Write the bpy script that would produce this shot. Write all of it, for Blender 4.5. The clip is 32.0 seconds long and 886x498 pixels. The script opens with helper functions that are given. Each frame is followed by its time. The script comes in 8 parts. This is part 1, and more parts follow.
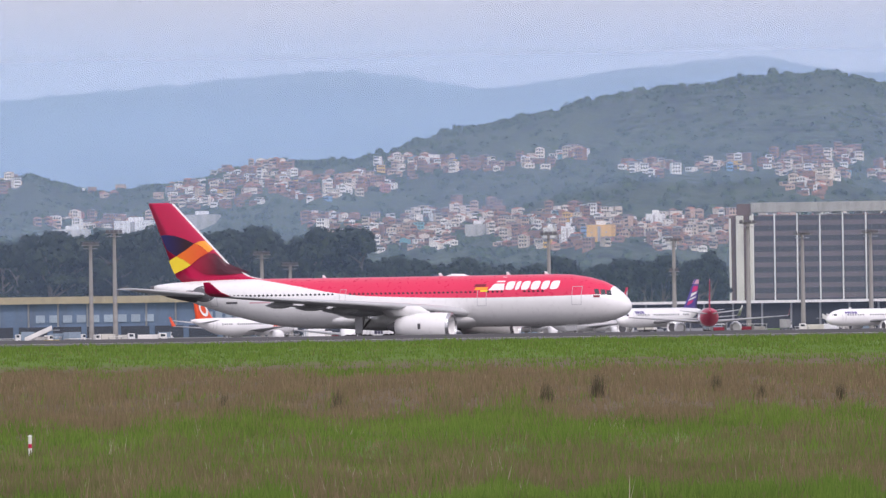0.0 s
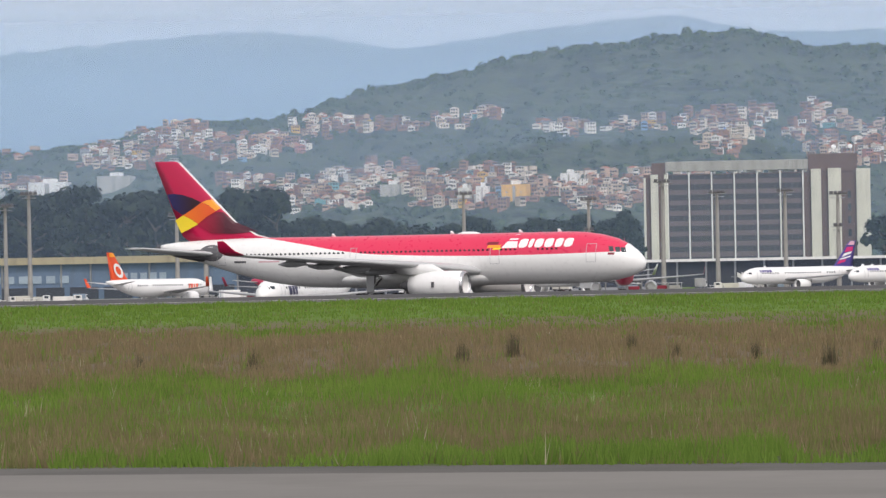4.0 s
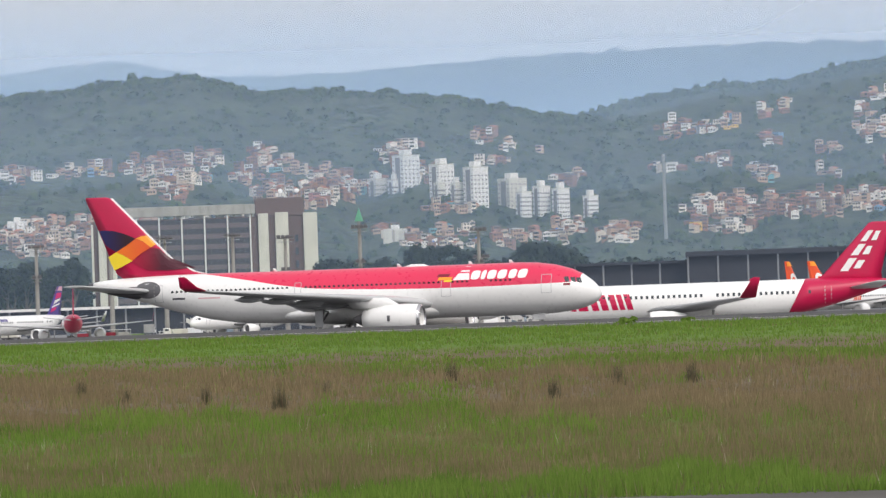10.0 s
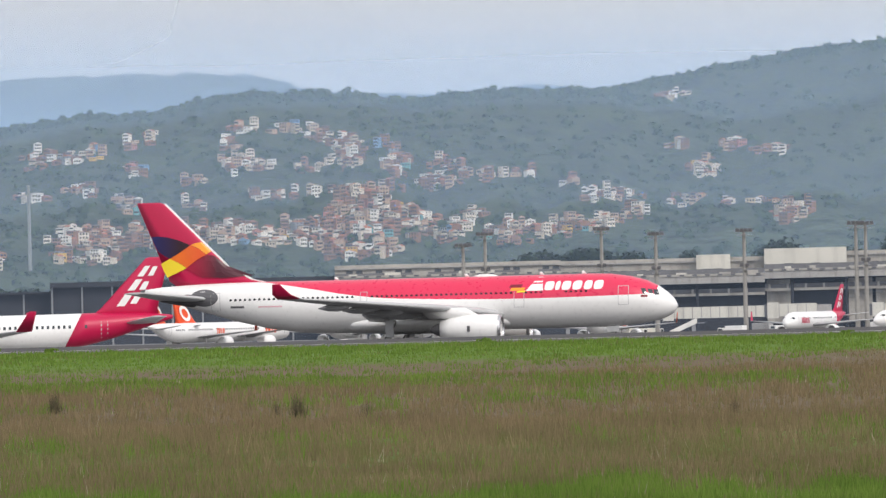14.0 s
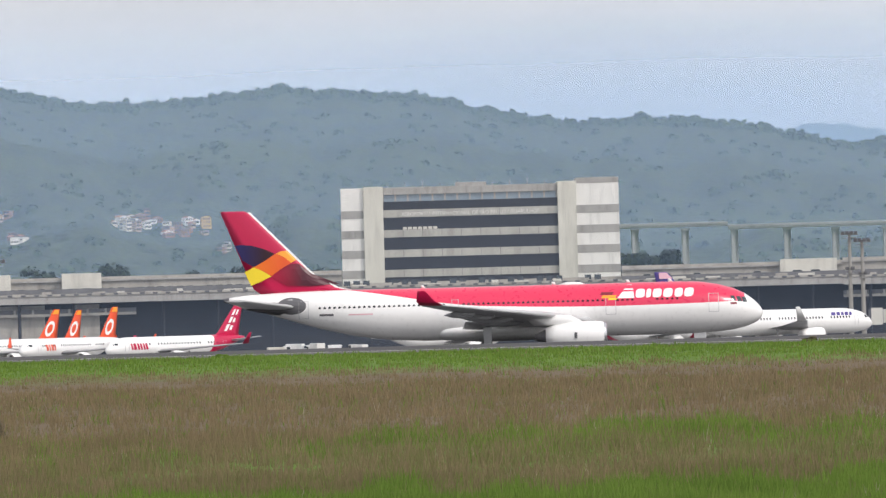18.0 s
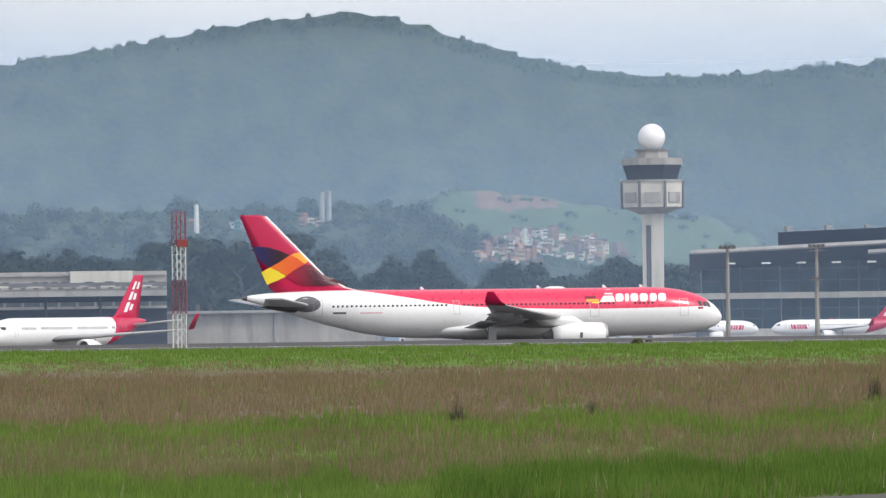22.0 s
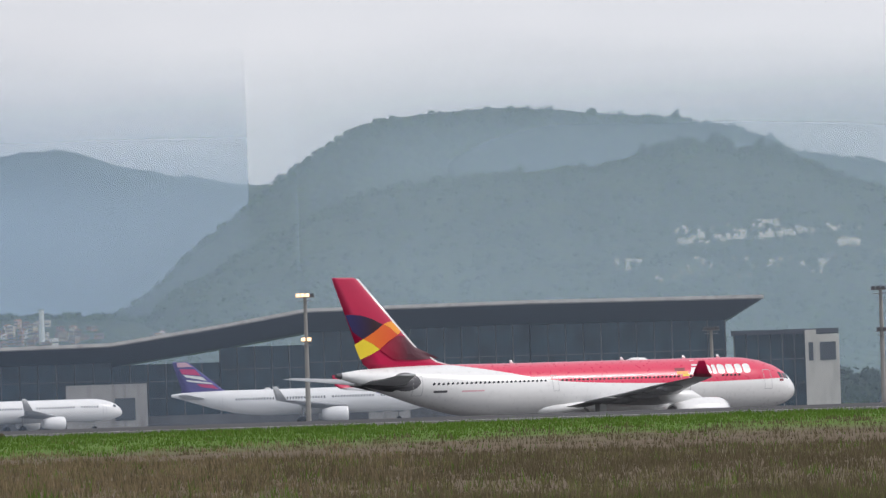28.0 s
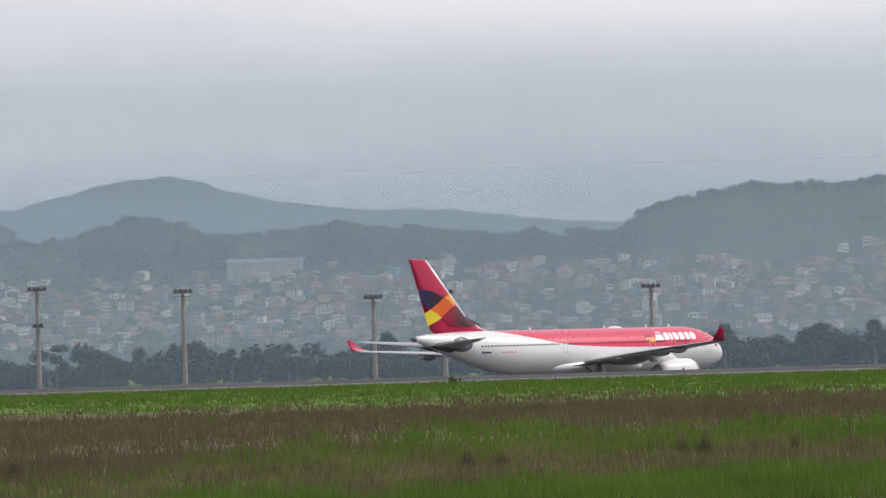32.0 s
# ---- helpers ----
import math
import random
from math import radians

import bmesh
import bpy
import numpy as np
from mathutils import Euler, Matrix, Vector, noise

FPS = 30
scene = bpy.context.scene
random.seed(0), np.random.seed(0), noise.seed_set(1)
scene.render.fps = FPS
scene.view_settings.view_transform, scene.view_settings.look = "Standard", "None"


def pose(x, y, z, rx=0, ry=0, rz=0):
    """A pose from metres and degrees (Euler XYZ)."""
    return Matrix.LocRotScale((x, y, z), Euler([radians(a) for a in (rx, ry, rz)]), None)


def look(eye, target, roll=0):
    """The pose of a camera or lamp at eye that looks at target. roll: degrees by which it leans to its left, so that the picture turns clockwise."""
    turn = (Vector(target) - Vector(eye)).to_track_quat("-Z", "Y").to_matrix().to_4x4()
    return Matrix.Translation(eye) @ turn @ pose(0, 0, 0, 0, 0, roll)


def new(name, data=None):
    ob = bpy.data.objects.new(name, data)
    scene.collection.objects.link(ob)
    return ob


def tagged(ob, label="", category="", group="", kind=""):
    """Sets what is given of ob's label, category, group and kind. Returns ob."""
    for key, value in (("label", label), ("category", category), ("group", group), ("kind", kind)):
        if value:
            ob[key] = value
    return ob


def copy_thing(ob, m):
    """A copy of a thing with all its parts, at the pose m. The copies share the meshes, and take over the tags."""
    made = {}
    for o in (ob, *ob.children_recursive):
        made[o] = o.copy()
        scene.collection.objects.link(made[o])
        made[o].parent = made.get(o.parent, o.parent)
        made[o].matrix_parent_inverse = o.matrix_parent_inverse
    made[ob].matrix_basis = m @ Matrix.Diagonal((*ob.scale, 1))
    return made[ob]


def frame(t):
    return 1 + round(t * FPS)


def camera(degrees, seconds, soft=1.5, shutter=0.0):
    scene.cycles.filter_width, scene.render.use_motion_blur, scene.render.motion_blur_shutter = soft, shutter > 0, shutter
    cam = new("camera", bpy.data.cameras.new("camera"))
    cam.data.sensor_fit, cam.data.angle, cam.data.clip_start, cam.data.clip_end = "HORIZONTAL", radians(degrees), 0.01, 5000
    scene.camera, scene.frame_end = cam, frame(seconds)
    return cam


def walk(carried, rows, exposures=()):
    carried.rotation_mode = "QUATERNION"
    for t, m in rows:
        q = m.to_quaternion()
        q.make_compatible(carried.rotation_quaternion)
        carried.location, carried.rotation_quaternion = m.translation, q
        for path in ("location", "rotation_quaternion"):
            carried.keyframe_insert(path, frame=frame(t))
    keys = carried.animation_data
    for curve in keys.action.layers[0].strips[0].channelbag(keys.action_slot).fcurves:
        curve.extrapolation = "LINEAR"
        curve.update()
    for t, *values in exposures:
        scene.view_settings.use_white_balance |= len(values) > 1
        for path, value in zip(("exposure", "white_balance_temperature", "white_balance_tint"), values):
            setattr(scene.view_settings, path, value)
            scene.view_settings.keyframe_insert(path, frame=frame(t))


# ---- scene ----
# Bearings count in steps of 1/9300 radian, growing clockwise; 3000 lies on the +Y axis. The eye stands at the origin.
STEP = 1 / 9300
EYE = 2.6
VIEW = [(0, -18.846, 0.723, -0.83), (0.5, -18.861, 0.583, -1.09), (1, -18.618, 0.584, -1.11),
        (1.5, -18.698, 0.744, -0.77), (2, -18.631, 0.834, -0.45), (2.5, -18.456, 1.067, -0.61),
        (4.5, -17.622, 0.156, -1.39), (5, -17.345, 0.471, -1.93), (5.5, -17.010, 0.663, -2.00),
        (6, -16.763, 0.652, -1.78), (6.5, -16.421, 0.761, -1.58), (7, -15.766, 0.840, -1.82),
        (7.5, -15.235, 0.738, -1.98), (8, -14.948, 0.688, -1.97), (8.5, -14.509, 0.759, -2.14),
        (9, -13.749, 0.644, -2.14), (9.5, -12.805, 0.615, -2.07), (10, -11.904, 0.612, -2.00),
        (10.5, -11.034, 0.550, -1.98), (11, -10.262, 0.665, -1.88), (11.5, -9.562, 0.642, -1.69),
        (12, -8.821, 0.630, -1.65), (12.5, -7.999, 0.595, -1.56), (13, -6.895, 0.610, -1.84),
        (13.5, -5.826, 0.686, -1.67), (15.5, -1.565, 0.816, -1.30), (16, 0.364, 0.687, -1.34),
        (16.5, 1.695, 0.741, -1.29), (17, 3.084, 0.811, -1.44), (17.5, 4.570, 0.747, -1.58), (18, 6.130, 0.838, -1.57),
        (18.5, 7.452, 0.913, -1.53), (19, 9.075, 0.958, -1.41), (19.5, 11.193, 0.874, -1.36),
        (20, 13.132, 0.848, -1.08), (20.5, 15.120, 0.831, -0.73), (21, 17.318, 0.819, -0.58),
        (21.5, 19.456, 0.742, -0.67), (22, 21.805, 0.786, -0.74), (22.5, 23.949, 0.705, -0.80),
        (23, 25.612, 0.487, -1.01), (23.5, 27.645, 0.340, -1.02), (24, 30.452, 0.473, -0.86),
        (24.5, 32.561, 0.665, -0.62), (25, 34.169, 0.704, -0.68), (25.5, 35.701, 0.663, -1.36),
        (26, 37.666, 0.483, -2.06), (26.5, 39.970, 0.668, -2.06), (28.5, 48.600, 1.668, -1.99),
        (29, 51.438, 1.483, -2.11), (29.5, 53.986, 1.130, -2.03), (30, 56.219, 0.531, -2.01),
        (30.5, 59.006, 0.745, -2.02), (31, 61.090, 1.004, -1.90), (31.5, 62.656, 1.127, -1.69),
        (32, 64.494, 1.184, -1.71)]
TAXI = [(0, -19.480, 580.1, -3.79, -0.75), (1, -19.333, 578.8, -3.76, -0.83), (2.5, -19.002, 575.8, -3.27, -0.78),
        (4.5, -18.195, 575.4, -3.80, -0.71), (6, -17.271, 573.9, -3.99, -0.74), (9, -14.377, 567.2, -4.23, -0.79),
        (11, -11.491, 564.0, -4.49, -0.78), (13, -7.687, 557.5, -4.90, -0.75), (15.5, -1.428, 555.2, -5.48, -0.83),
        (17, 3.218, 558.2, -5.69, -0.93), (19, 10.304, 570.4, -6.07, -1.12), (20, 14.152, 579.5, -6.29, -1.33),
        (21, 18.146, 592.5, -6.55, -1.32), (22, 22.240, 609.8, -6.67, -1.40), (22.5, 24.300, 620.0, -6.72, -1.45), (23, 26.335, 630.4, -6.76, -1.50), (23.5, 28.370, 643.0, -6.68, -1.58),
        (24, 30.427, 656.8, -6.54, -1.67), (24.5, 32.395, 671.1, -6.40, -1.75),
        (25, 34.394, 684.0, -6.14, -1.78), (25.5, 36.290, 668.0, -6.45, -1.88), (26, 38.450, 618.1, -7.10, -1.99), (27.2, 43.774, 548.0, -8.90, -1.95),
        (28.5, 50.105, 528.5, -10.26, -1.86), (29, 52.615, 542.9, -11.07, -1.93), (29.6, 55.528, 561.8, -12.45, -1.93),
        (30.6, 60.100, 596.3, -14.58, -2.09), (32, 65.846, 646.4, -16.64, -2.02)]


cam = camera(9.639, 32.0, soft=1.4, shutter=0.0)


def view(bearing, pitch, roll):
    b, p = radians(bearing), radians(pitch)
    return look((0, 0, EYE), (1000 * math.sin(b), 1000 * math.cos(b), EYE + 1000 * math.tan(p)), roll)


walk(cam, [(t, view(b, p, r)) for t, b, p, r in VIEW],
     exposures=[(0, -0.49, 6260, 25.0), (2.5, -0.49, 6550, 18.0), (6, -0.47, 6600, 14.0), (12, -0.43, 6550, 13.0), (16, -0.39, 6600, 14.0), (17, -0.47, 6560, 14.0), (18, -0.33, 6550, 14.0), (20, -0.47, 6510, 14.0), (21, -0.39, 6410, 13.0), (22, -0.30, 6410, 13.0), (23, -0.29, 6410, 13.0), (24, -0.22, 6510, 13.0), (25, -0.11, 6460, 13.0), (26, -0.34, 6460, 13.0),
                (29, -0.70, 6250, 15.0), (30, -0.54, 6400, 16.0), (31, -0.40, 6450, 17.0), (32, -0.66, 6450, 16.0)])

# ---- sky, sun ----
world = bpy.data.worlds.new("overcast_sky")
scene.world = world
world.use_nodes = True
wn, wl = world.node_tree.nodes, world.node_tree.links
wn.clear()


def wnode(kind, **put):
    n = wn.new(kind)
    for k, v in put.items():
        n.inputs[k].default_value = v
    return n


w_out, w_bg = wn.new("ShaderNodeOutputWorld"), wn.new("ShaderNodeBackground")
w_sky = wn.new("ShaderNodeTexSky")
w_sky.sky_type, w_sky.sun_disc = "NISHITA", False
SUN_UP, SUN_TURN = radians(42), radians(142)
w_sky.sun_elevation, w_sky.sun_rotation = SUN_UP, SUN_TURN
w_sky.air_density, w_sky.dust_density = 1.2, 2.0
w_scale = wn.new("ShaderNodeVectorMath")
w_scale.operation = "SCALE"
w_scale.inputs["Scale"].default_value = 0.115
w_co, w_map = wn.new("ShaderNodeTexCoord"), wn.new("ShaderNodeMapping")
w_map.inputs["Scale"].default_value = (6, 6, 22)
w_noise = wnode("ShaderNodeTexNoise", Scale=1.1, Detail=7.0, Roughness=0.52)
w_ramp = wn.new("ShaderNodeValToRGB")
w_ramp.color_ramp.elements[0].position, w_ramp.color_ramp.elements[0].color = 0.34, (0.765, 0.79, 0.822, 1)
w_ramp.color_ramp.elements[1].position, w_ramp.color_ramp.elements[1].color = 0.66, (0.925, 0.935, 0.945, 1)
w_mix = wn.new("ShaderNodeMix")
w_mix.data_type, w_mix.blend_type = "RGBA", "MIX"
w_mix.inputs[0].default_value = 0.9
wl.new(w_co.outputs["Generated"], w_map.inputs["Vector"])
wl.new(w_map.outputs["Vector"], w_noise.inputs["Vector"])
wl.new(w_noise.outputs["Fac"], w_ramp.inputs["Fac"])
wl.new(w_sky.outputs["Color"], w_scale.inputs[0])
wl.new(w_scale.outputs["Vector"], w_mix.inputs[6])
wl.new(w_ramp.outputs["Color"], w_mix.inputs[7])
wl.new(w_mix.outputs[2], w_bg.inputs["Color"])
# brighter towards the hidden sun
w_dot = wn.new("ShaderNodeVectorMath")
w_dot.operation = "DOT_PRODUCT"
w_dot.inputs[1].default_value = (math.sin(SUN_TURN), math.cos(SUN_TURN), 0)
w_glow = wn.new("ShaderNodeMapRange")
w_glow.inputs["From Min"].default_value, w_glow.inputs["From Max"].default_value = -1.0, 0.6
w_glow.inputs["To Min"].default_value, w_glow.inputs["To Max"].default_value = 0.98, 1.80
wl.new(w_co.outputs["Generated"], w_dot.inputs[0])
wl.new(w_dot.outputs["Value"], w_glow.inputs["Value"])
wl.new(w_glow.outputs[0], w_bg.inputs["Strength"])
wl.new(w_bg.outputs["Background"], w_out.inputs["Surface"])

sun_data = bpy.data.lights.new("sun", "SUN")
sun_data.energy, sun_data.angle, sun_data.color = 2.0, radians(11), (1.0, 0.94, 0.85)
sun = new("sun", sun_data)
sun.matrix_world = look((300 * math.sin(SUN_TURN) * math.cos(SUN_UP), 300 * math.cos(SUN_TURN) * math.cos(SUN_UP), 300 * math.sin(SUN_UP)), (0, 0, 0))


# ---- materials ----
def mat(name, color, rough=0.6, metal=0.0, vary=0.15, scale=1.0, bump=0.0, stain=0.0, stain_color=(0.09, 0.08, 0.07), random_hue=0.0, coat=0.0):
    """Paint, plaster, metal: grain at two scales, stains and relief, in metres."""
    m = bpy.data.materials.new(name)
    m.use_nodes = True
    n, l = m.node_tree.nodes, m.node_tree.links
    b = n["Principled BSDF"]
    b.inputs["Metallic"].default_value = metal
    if coat:
        b.inputs["Coat Weight"].default_value = coat
        b.inputs["Coat Roughness"].default_value = 0.12
    co = n.new("ShaderNodeTexCoord")
    big, fine = n.new("ShaderNodeTexNoise"), n.new("ShaderNodeTexNoise")
    big.inputs["Scale"].default_value, big.inputs["Detail"].default_value = 0.35 * scale, 4
    fine.inputs["Scale"].default_value, fine.inputs["Detail"].default_value = 4.0 * scale, 5
    for t in (big, fine):
        l.new(co.outputs["Object"], t.inputs["Vector"])
    add = n.new("ShaderNodeMath")
    add.operation = "MULTIPLY_ADD"
    l.new(fine.outputs["Fac"], add.inputs[0])
    add.inputs[1].default_value = 0.6
    l.new(big.outputs["Fac"], add.inputs[2])
    span = n.new("ShaderNodeMapRange")
    span.inputs["From Min"].default_value, span.inputs["From Max"].default_value = 0.45, 1.15
    span.inputs["To Min"].default_value, span.inputs["To Max"].default_value = 1 - vary, 1 + vary
    l.new(add.outputs[0], span.inputs["Value"])
    hsv = n.new("ShaderNodeHueSaturation")
    hsv.inputs["Color"].default_value = (*color, 1)
    l.new(span.outputs[0], hsv.inputs["Value"])
    last = hsv.outputs["Color"]
    if random_hue:
        info = n.new("ShaderNodeObjectInfo")
        rr = n.new("ShaderNodeMapRange")
        rr.inputs["To Min"].default_value, rr.inputs["To Max"].default_value = 1 - random_hue, 1 + random_hue
        l.new(info.outputs["Random"], rr.inputs["Value"])
        l.new(rr.outputs[0], hsv.inputs["Saturation"])
    if stain:
        sm = n.new("ShaderNodeMapping")
        sm.inputs["Scale"].default_value = (1.2 * scale, 1.2 * scale, 0.18 * scale)
        st = n.new("ShaderNodeTexNoise")
        st.inputs["Scale"].default_value, st.inputs["Detail"].default_value = 0.8, 6
        l.new(co.outputs["Object"], sm.inputs["Vector"])
        l.new(sm.outputs[0], st.inputs["Vector"])
        sr = n.new("ShaderNodeMapRange")
        sr.inputs["From Min"].default_value, sr.inputs["From Max"].default_value = 0.5, 0.72
        sr.inputs["To Max"].default_value = stain
        l.new(st.outputs["Fac"], sr.inputs["Value"])
        mx = n.new("ShaderNodeMix")
        mx.data_type = "RGBA"
        l.new(sr.outputs[0], mx.inputs[0])
        l.new(last, mx.inputs[6])
        mx.inputs[7].default_value = (*stain_color, 1)
        last = mx.outputs[2]
    l.new(last, b.inputs["Base Color"])
    rg = n.new("ShaderNodeMapRange")
    rg.inputs["To Min"].default_value, rg.inputs["To Max"].default_value = max(0.03, rough - 0.1), min(1, rough + 0.1)
    l.new(fine.outputs["Fac"], rg.inputs["Value"])
    l.new(rg.outputs[0], b.inputs["Roughness"])
    if bump:
        bp = n.new("ShaderNodeBump")
        bp.inputs["Strength"].default_value, bp.inputs["Distance"].default_value = bump, 0.05
        l.new(fine.outputs["Fac"], bp.inputs["Height"])
        l.new(bp.outputs[0], b.inputs["Normal"])
    return m


def leaf_mat(name, low, high, dry=None, scale=0.05, gloss=0.7, shine=0.5, single=0.55, through_light=0.0):
    """Leaves and blades: each piece its own shade, larger patches over them, a little light through."""
    m = bpy.data.materials.new(name)
    m.use_nodes = True
    n, l = m.node_tree.nodes, m.node_tree.links
    b = n["Principled BSDF"]
    geo, co = n.new("ShaderNodeNewGeometry"), n.new("ShaderNodeTexCoord")
    noise_node = n.new("ShaderNodeTexNoise")
    noise_node.inputs["Scale"].default_value, noise_node.inputs["Detail"].default_value = scale, 4
    l.new(co.outputs["Object"], noise_node.inputs["Vector"])
    add = n.new("ShaderNodeMath")
    add.operation = "MULTIPLY_ADD"
    l.new(geo.outputs["Random Per Island"], add.inputs[0])
    add.inputs[1].default_value = single
    l.new(noise_node.outputs["Fac"], add.inputs[2])
    ramp = n.new("ShaderNodeValToRGB")
    e = ramp.color_ramp.elements
    e[0].position, e[0].color = 0.35, (*low, 1)
    e[1].position, e[1].color = 0.95, (*high, 1)
    if dry:
        k = e.new(1.0)
        k.color = (*dry, 1)
        e[1].position = 0.8
    l.new(add.outputs[0], ramp.inputs["Fac"])
    l.new(ramp.outputs["Color"], b.inputs["Base Color"])
    b.inputs["Roughness"].default_value = gloss
    b.inputs["Specular IOR Level"].default_value = shine
    if through_light:
        # thin blades let part of the light through
        thin, both = n.new("ShaderNodeBsdfTranslucent"), n.new("ShaderNodeMixShader")
        both.inputs[0].default_value = through_light
        l.new(ramp.outputs["Color"], thin.inputs["Color"])
        l.new(b.outputs["BSDF"], both.inputs[1])
        l.new(thin.outputs["BSDF"], both.inputs[2])
        l.new(both.outputs["Shader"], n["Material Output"].inputs["Surface"])
    return m


def glass_mat(name, color, rough=0.08):
    m = mat(name, color, rough, 0.0, 0.2, 0.3)
    m.node_tree.nodes["Principled BSDF"].inputs["Specular IOR Level"].default_value = 0.8
    return m


M_WHITE = mat("white_aircraft_paint", (0.88, 0.88, 0.87), 0.3, 0, 0.05, 0.6, coat=0.4)
M_GREY = mat("grey_aircraft_paint", (0.5, 0.51, 0.52), 0.35, 0, 0.12, 0.8)
M_DARKGREY = mat("dark_grey_paint", (0.10, 0.10, 0.11), 0.5, 0, 0.2)
M_METAL = mat("bare_metal", (0.55, 0.55, 0.57), 0.28, 0.9, 0.1, 2)
M_TYRE = mat("tyre_rubber", (0.025, 0.025, 0.027), 0.8, 0, 0.2, 3)
M_PANE = glass_mat("dark_window", (0.035, 0.045, 0.055))
M_RED = mat("red_aircraft_paint", (0.53, 0.004, 0.066), 0.35, 0, 0.06, 0.6)
M_LORANGE = mat("light_orange_paint", (0.95, 0.36, 0.03), 0.4, 0, 0.06)
M_YELLOW = mat("yellow_paint", (0.9, 0.68, 0.03), 0.45, 0, 0.06)
M_BLUE = mat("dark_blue_paint", (0.02, 0.018, 0.075), 0.35, 0, 0.1)
M_MAROON = mat("maroon_paint", (0.22, 0.012, 0.03), 0.4, 0, 0.15)
M_INDIGO = mat("indigo_paint", (0.07, 0.05, 0.25), 0.4, 0, 0.08)
M_PINKFIN = mat("pale_pink_fin_paint", (0.7, 0.42, 0.5), 0.4, 0, 0.08)
M_NAVY = mat("navy_paint", (0.02, 0.022, 0.085), 0.4, 0, 0.08)
M_SKYBLUE = mat("sky_blue_paint", (0.03, 0.2, 0.62), 0.4, 0, 0.08)
M_MAGENTA = mat("magenta_paint", (0.6, 0.02, 0.16), 0.4, 0, 0.08)
M_CONC = mat("weathered_concrete", (0.36, 0.35, 0.33), 0.85, 0, 0.2, 0.5, 0.3, stain=0.35)
M_PALE = mat("pale_concrete", (0.6, 0.585, 0.52), 0.8, 0, 0.12, 0.4, 0.2, stain=0.25)
M_DARKCONC = mat("dark_concrete", (0.15, 0.15, 0.155), 0.85, 0, 0.25, 0.5, 0.3, stain=0.3)
M_BROWN = mat("brown_cladding", (0.125, 0.078, 0.068), 0.7, 0, 0.15, 0.5, 0.2, stain=0.2)
M_BROWNGLASS = glass_mat("brown_tinted_glass", (0.016, 0.014, 0.022), 0.35)
M_MAUVE = mat("mauve_brown_panels", (0.135, 0.105, 0.108), 0.75, 0, 0.15, 0.3, 0.2, stain=0.2)
M_TEALGLASS = mat("teal_glass", (0.022, 0.05, 0.066), 0.15, 0, 0.8, 0.35)
M_TEALGLASS.node_tree.nodes["Principled BSDF"].inputs["Specular IOR Level"].default_value = 0.35
M_BAND = mat("black_glazing", (0.018, 0.02, 0.028), 0.35, 0, 0.2, 0.5)
# Near-black: deep shade under decks and in halls, also the dark cargo roofs.
M_SHADE = mat("shade_and_dark_roof_black", (0.022, 0.024, 0.032), 0.7, 0, 0.25, 0.3)
M_ROOFDARK = mat("dark_metal_roof", (0.06, 0.065, 0.078), 0.55, 0, 0.18, 0.1)
M_PLASTER = mat("white_plaster", (0.75, 0.74, 0.71), 0.8, 0, 0.1, 0.6, 0.2, stain=0.2)
M_STEEL = mat("galvanised_steel", (0.3, 0.3, 0.3), 0.5, 0.5, 0.15, 2)
M_POLE = mat("concrete_mast", (0.3, 0.295, 0.28), 0.8, 0, 0.2, 1.5, stain=0.3)


# ---- building tools ----
def spot(a, r):
    """Ground place at a bearing and a distance."""
    t = (a - 3000) * STEP
    return r * math.sin(t), r * math.cos(t)


def height(b, r):
    """Height of what stands b steps below the reference line at distance r."""
    return EYE - r * (b - 104.4) * STEP


def put_mesh(name, verts, faces, material=None, smooth=False):
    me = bpy.data.meshes.new(name)
    me.from_pydata([tuple(v) for v in verts], [], faces)
    me.update()
    if material:
        for m in material if isinstance(material, (list, tuple)) else (material,):
            me.materials.append(m)
    if smooth:
        me.polygons.foreach_set("use_smooth", [True] * len(me.polygons))
    return me


def part(name, bm, material, parent, label=""):
    """Links a bmesh or a mesh as one object under a thing or a part."""
    if isinstance(bm, bmesh.types.BMesh):
        me = bpy.data.meshes.new(name)
        bm.normal_update()
        bm.to_mesh(me)
        bm.free()
        for m in material if isinstance(material, (list, tuple)) else (material,):
            me.materials.append(m)
    else:
        me = bm
    ob = new(name, me)
    ob.parent = parent
    if label:
        tagged(ob, label)
    return ob


def thing(name, m, label, category, group="", kind=""):
    ob = new(name)
    ob.empty_display_size = 0.5
    ob.matrix_world = m
    return tagged(ob, label, category, group, kind)


def add_box(bm, lo, hi, bevel=0.0, idx=0):
    x0, y0, z0 = lo
    x1, y1, z1 = hi
    made = bmesh.ops.create_cube(bm, size=1)
    for v in made["verts"]:
        v.co = Vector(((x0 + x1) / 2 + v.co.x * (x1 - x0), (y0 + y1) / 2 + v.co.y * (y1 - y0), (z0 + z1) / 2 + v.co.z * (z1 - z0)))
    faces = {f for v in made["verts"] for f in v.link_faces}
    for f in faces:
        f.material_index = idx
    if bevel:
        bmesh.ops.bevel(bm, geom=list({e for f in faces for e in f.edges}), offset=bevel, segments=1, affect="EDGES")
    return bm


def box(lo, hi, bevel=0.0):
    return add_box(bmesh.new(), lo, hi, bevel)


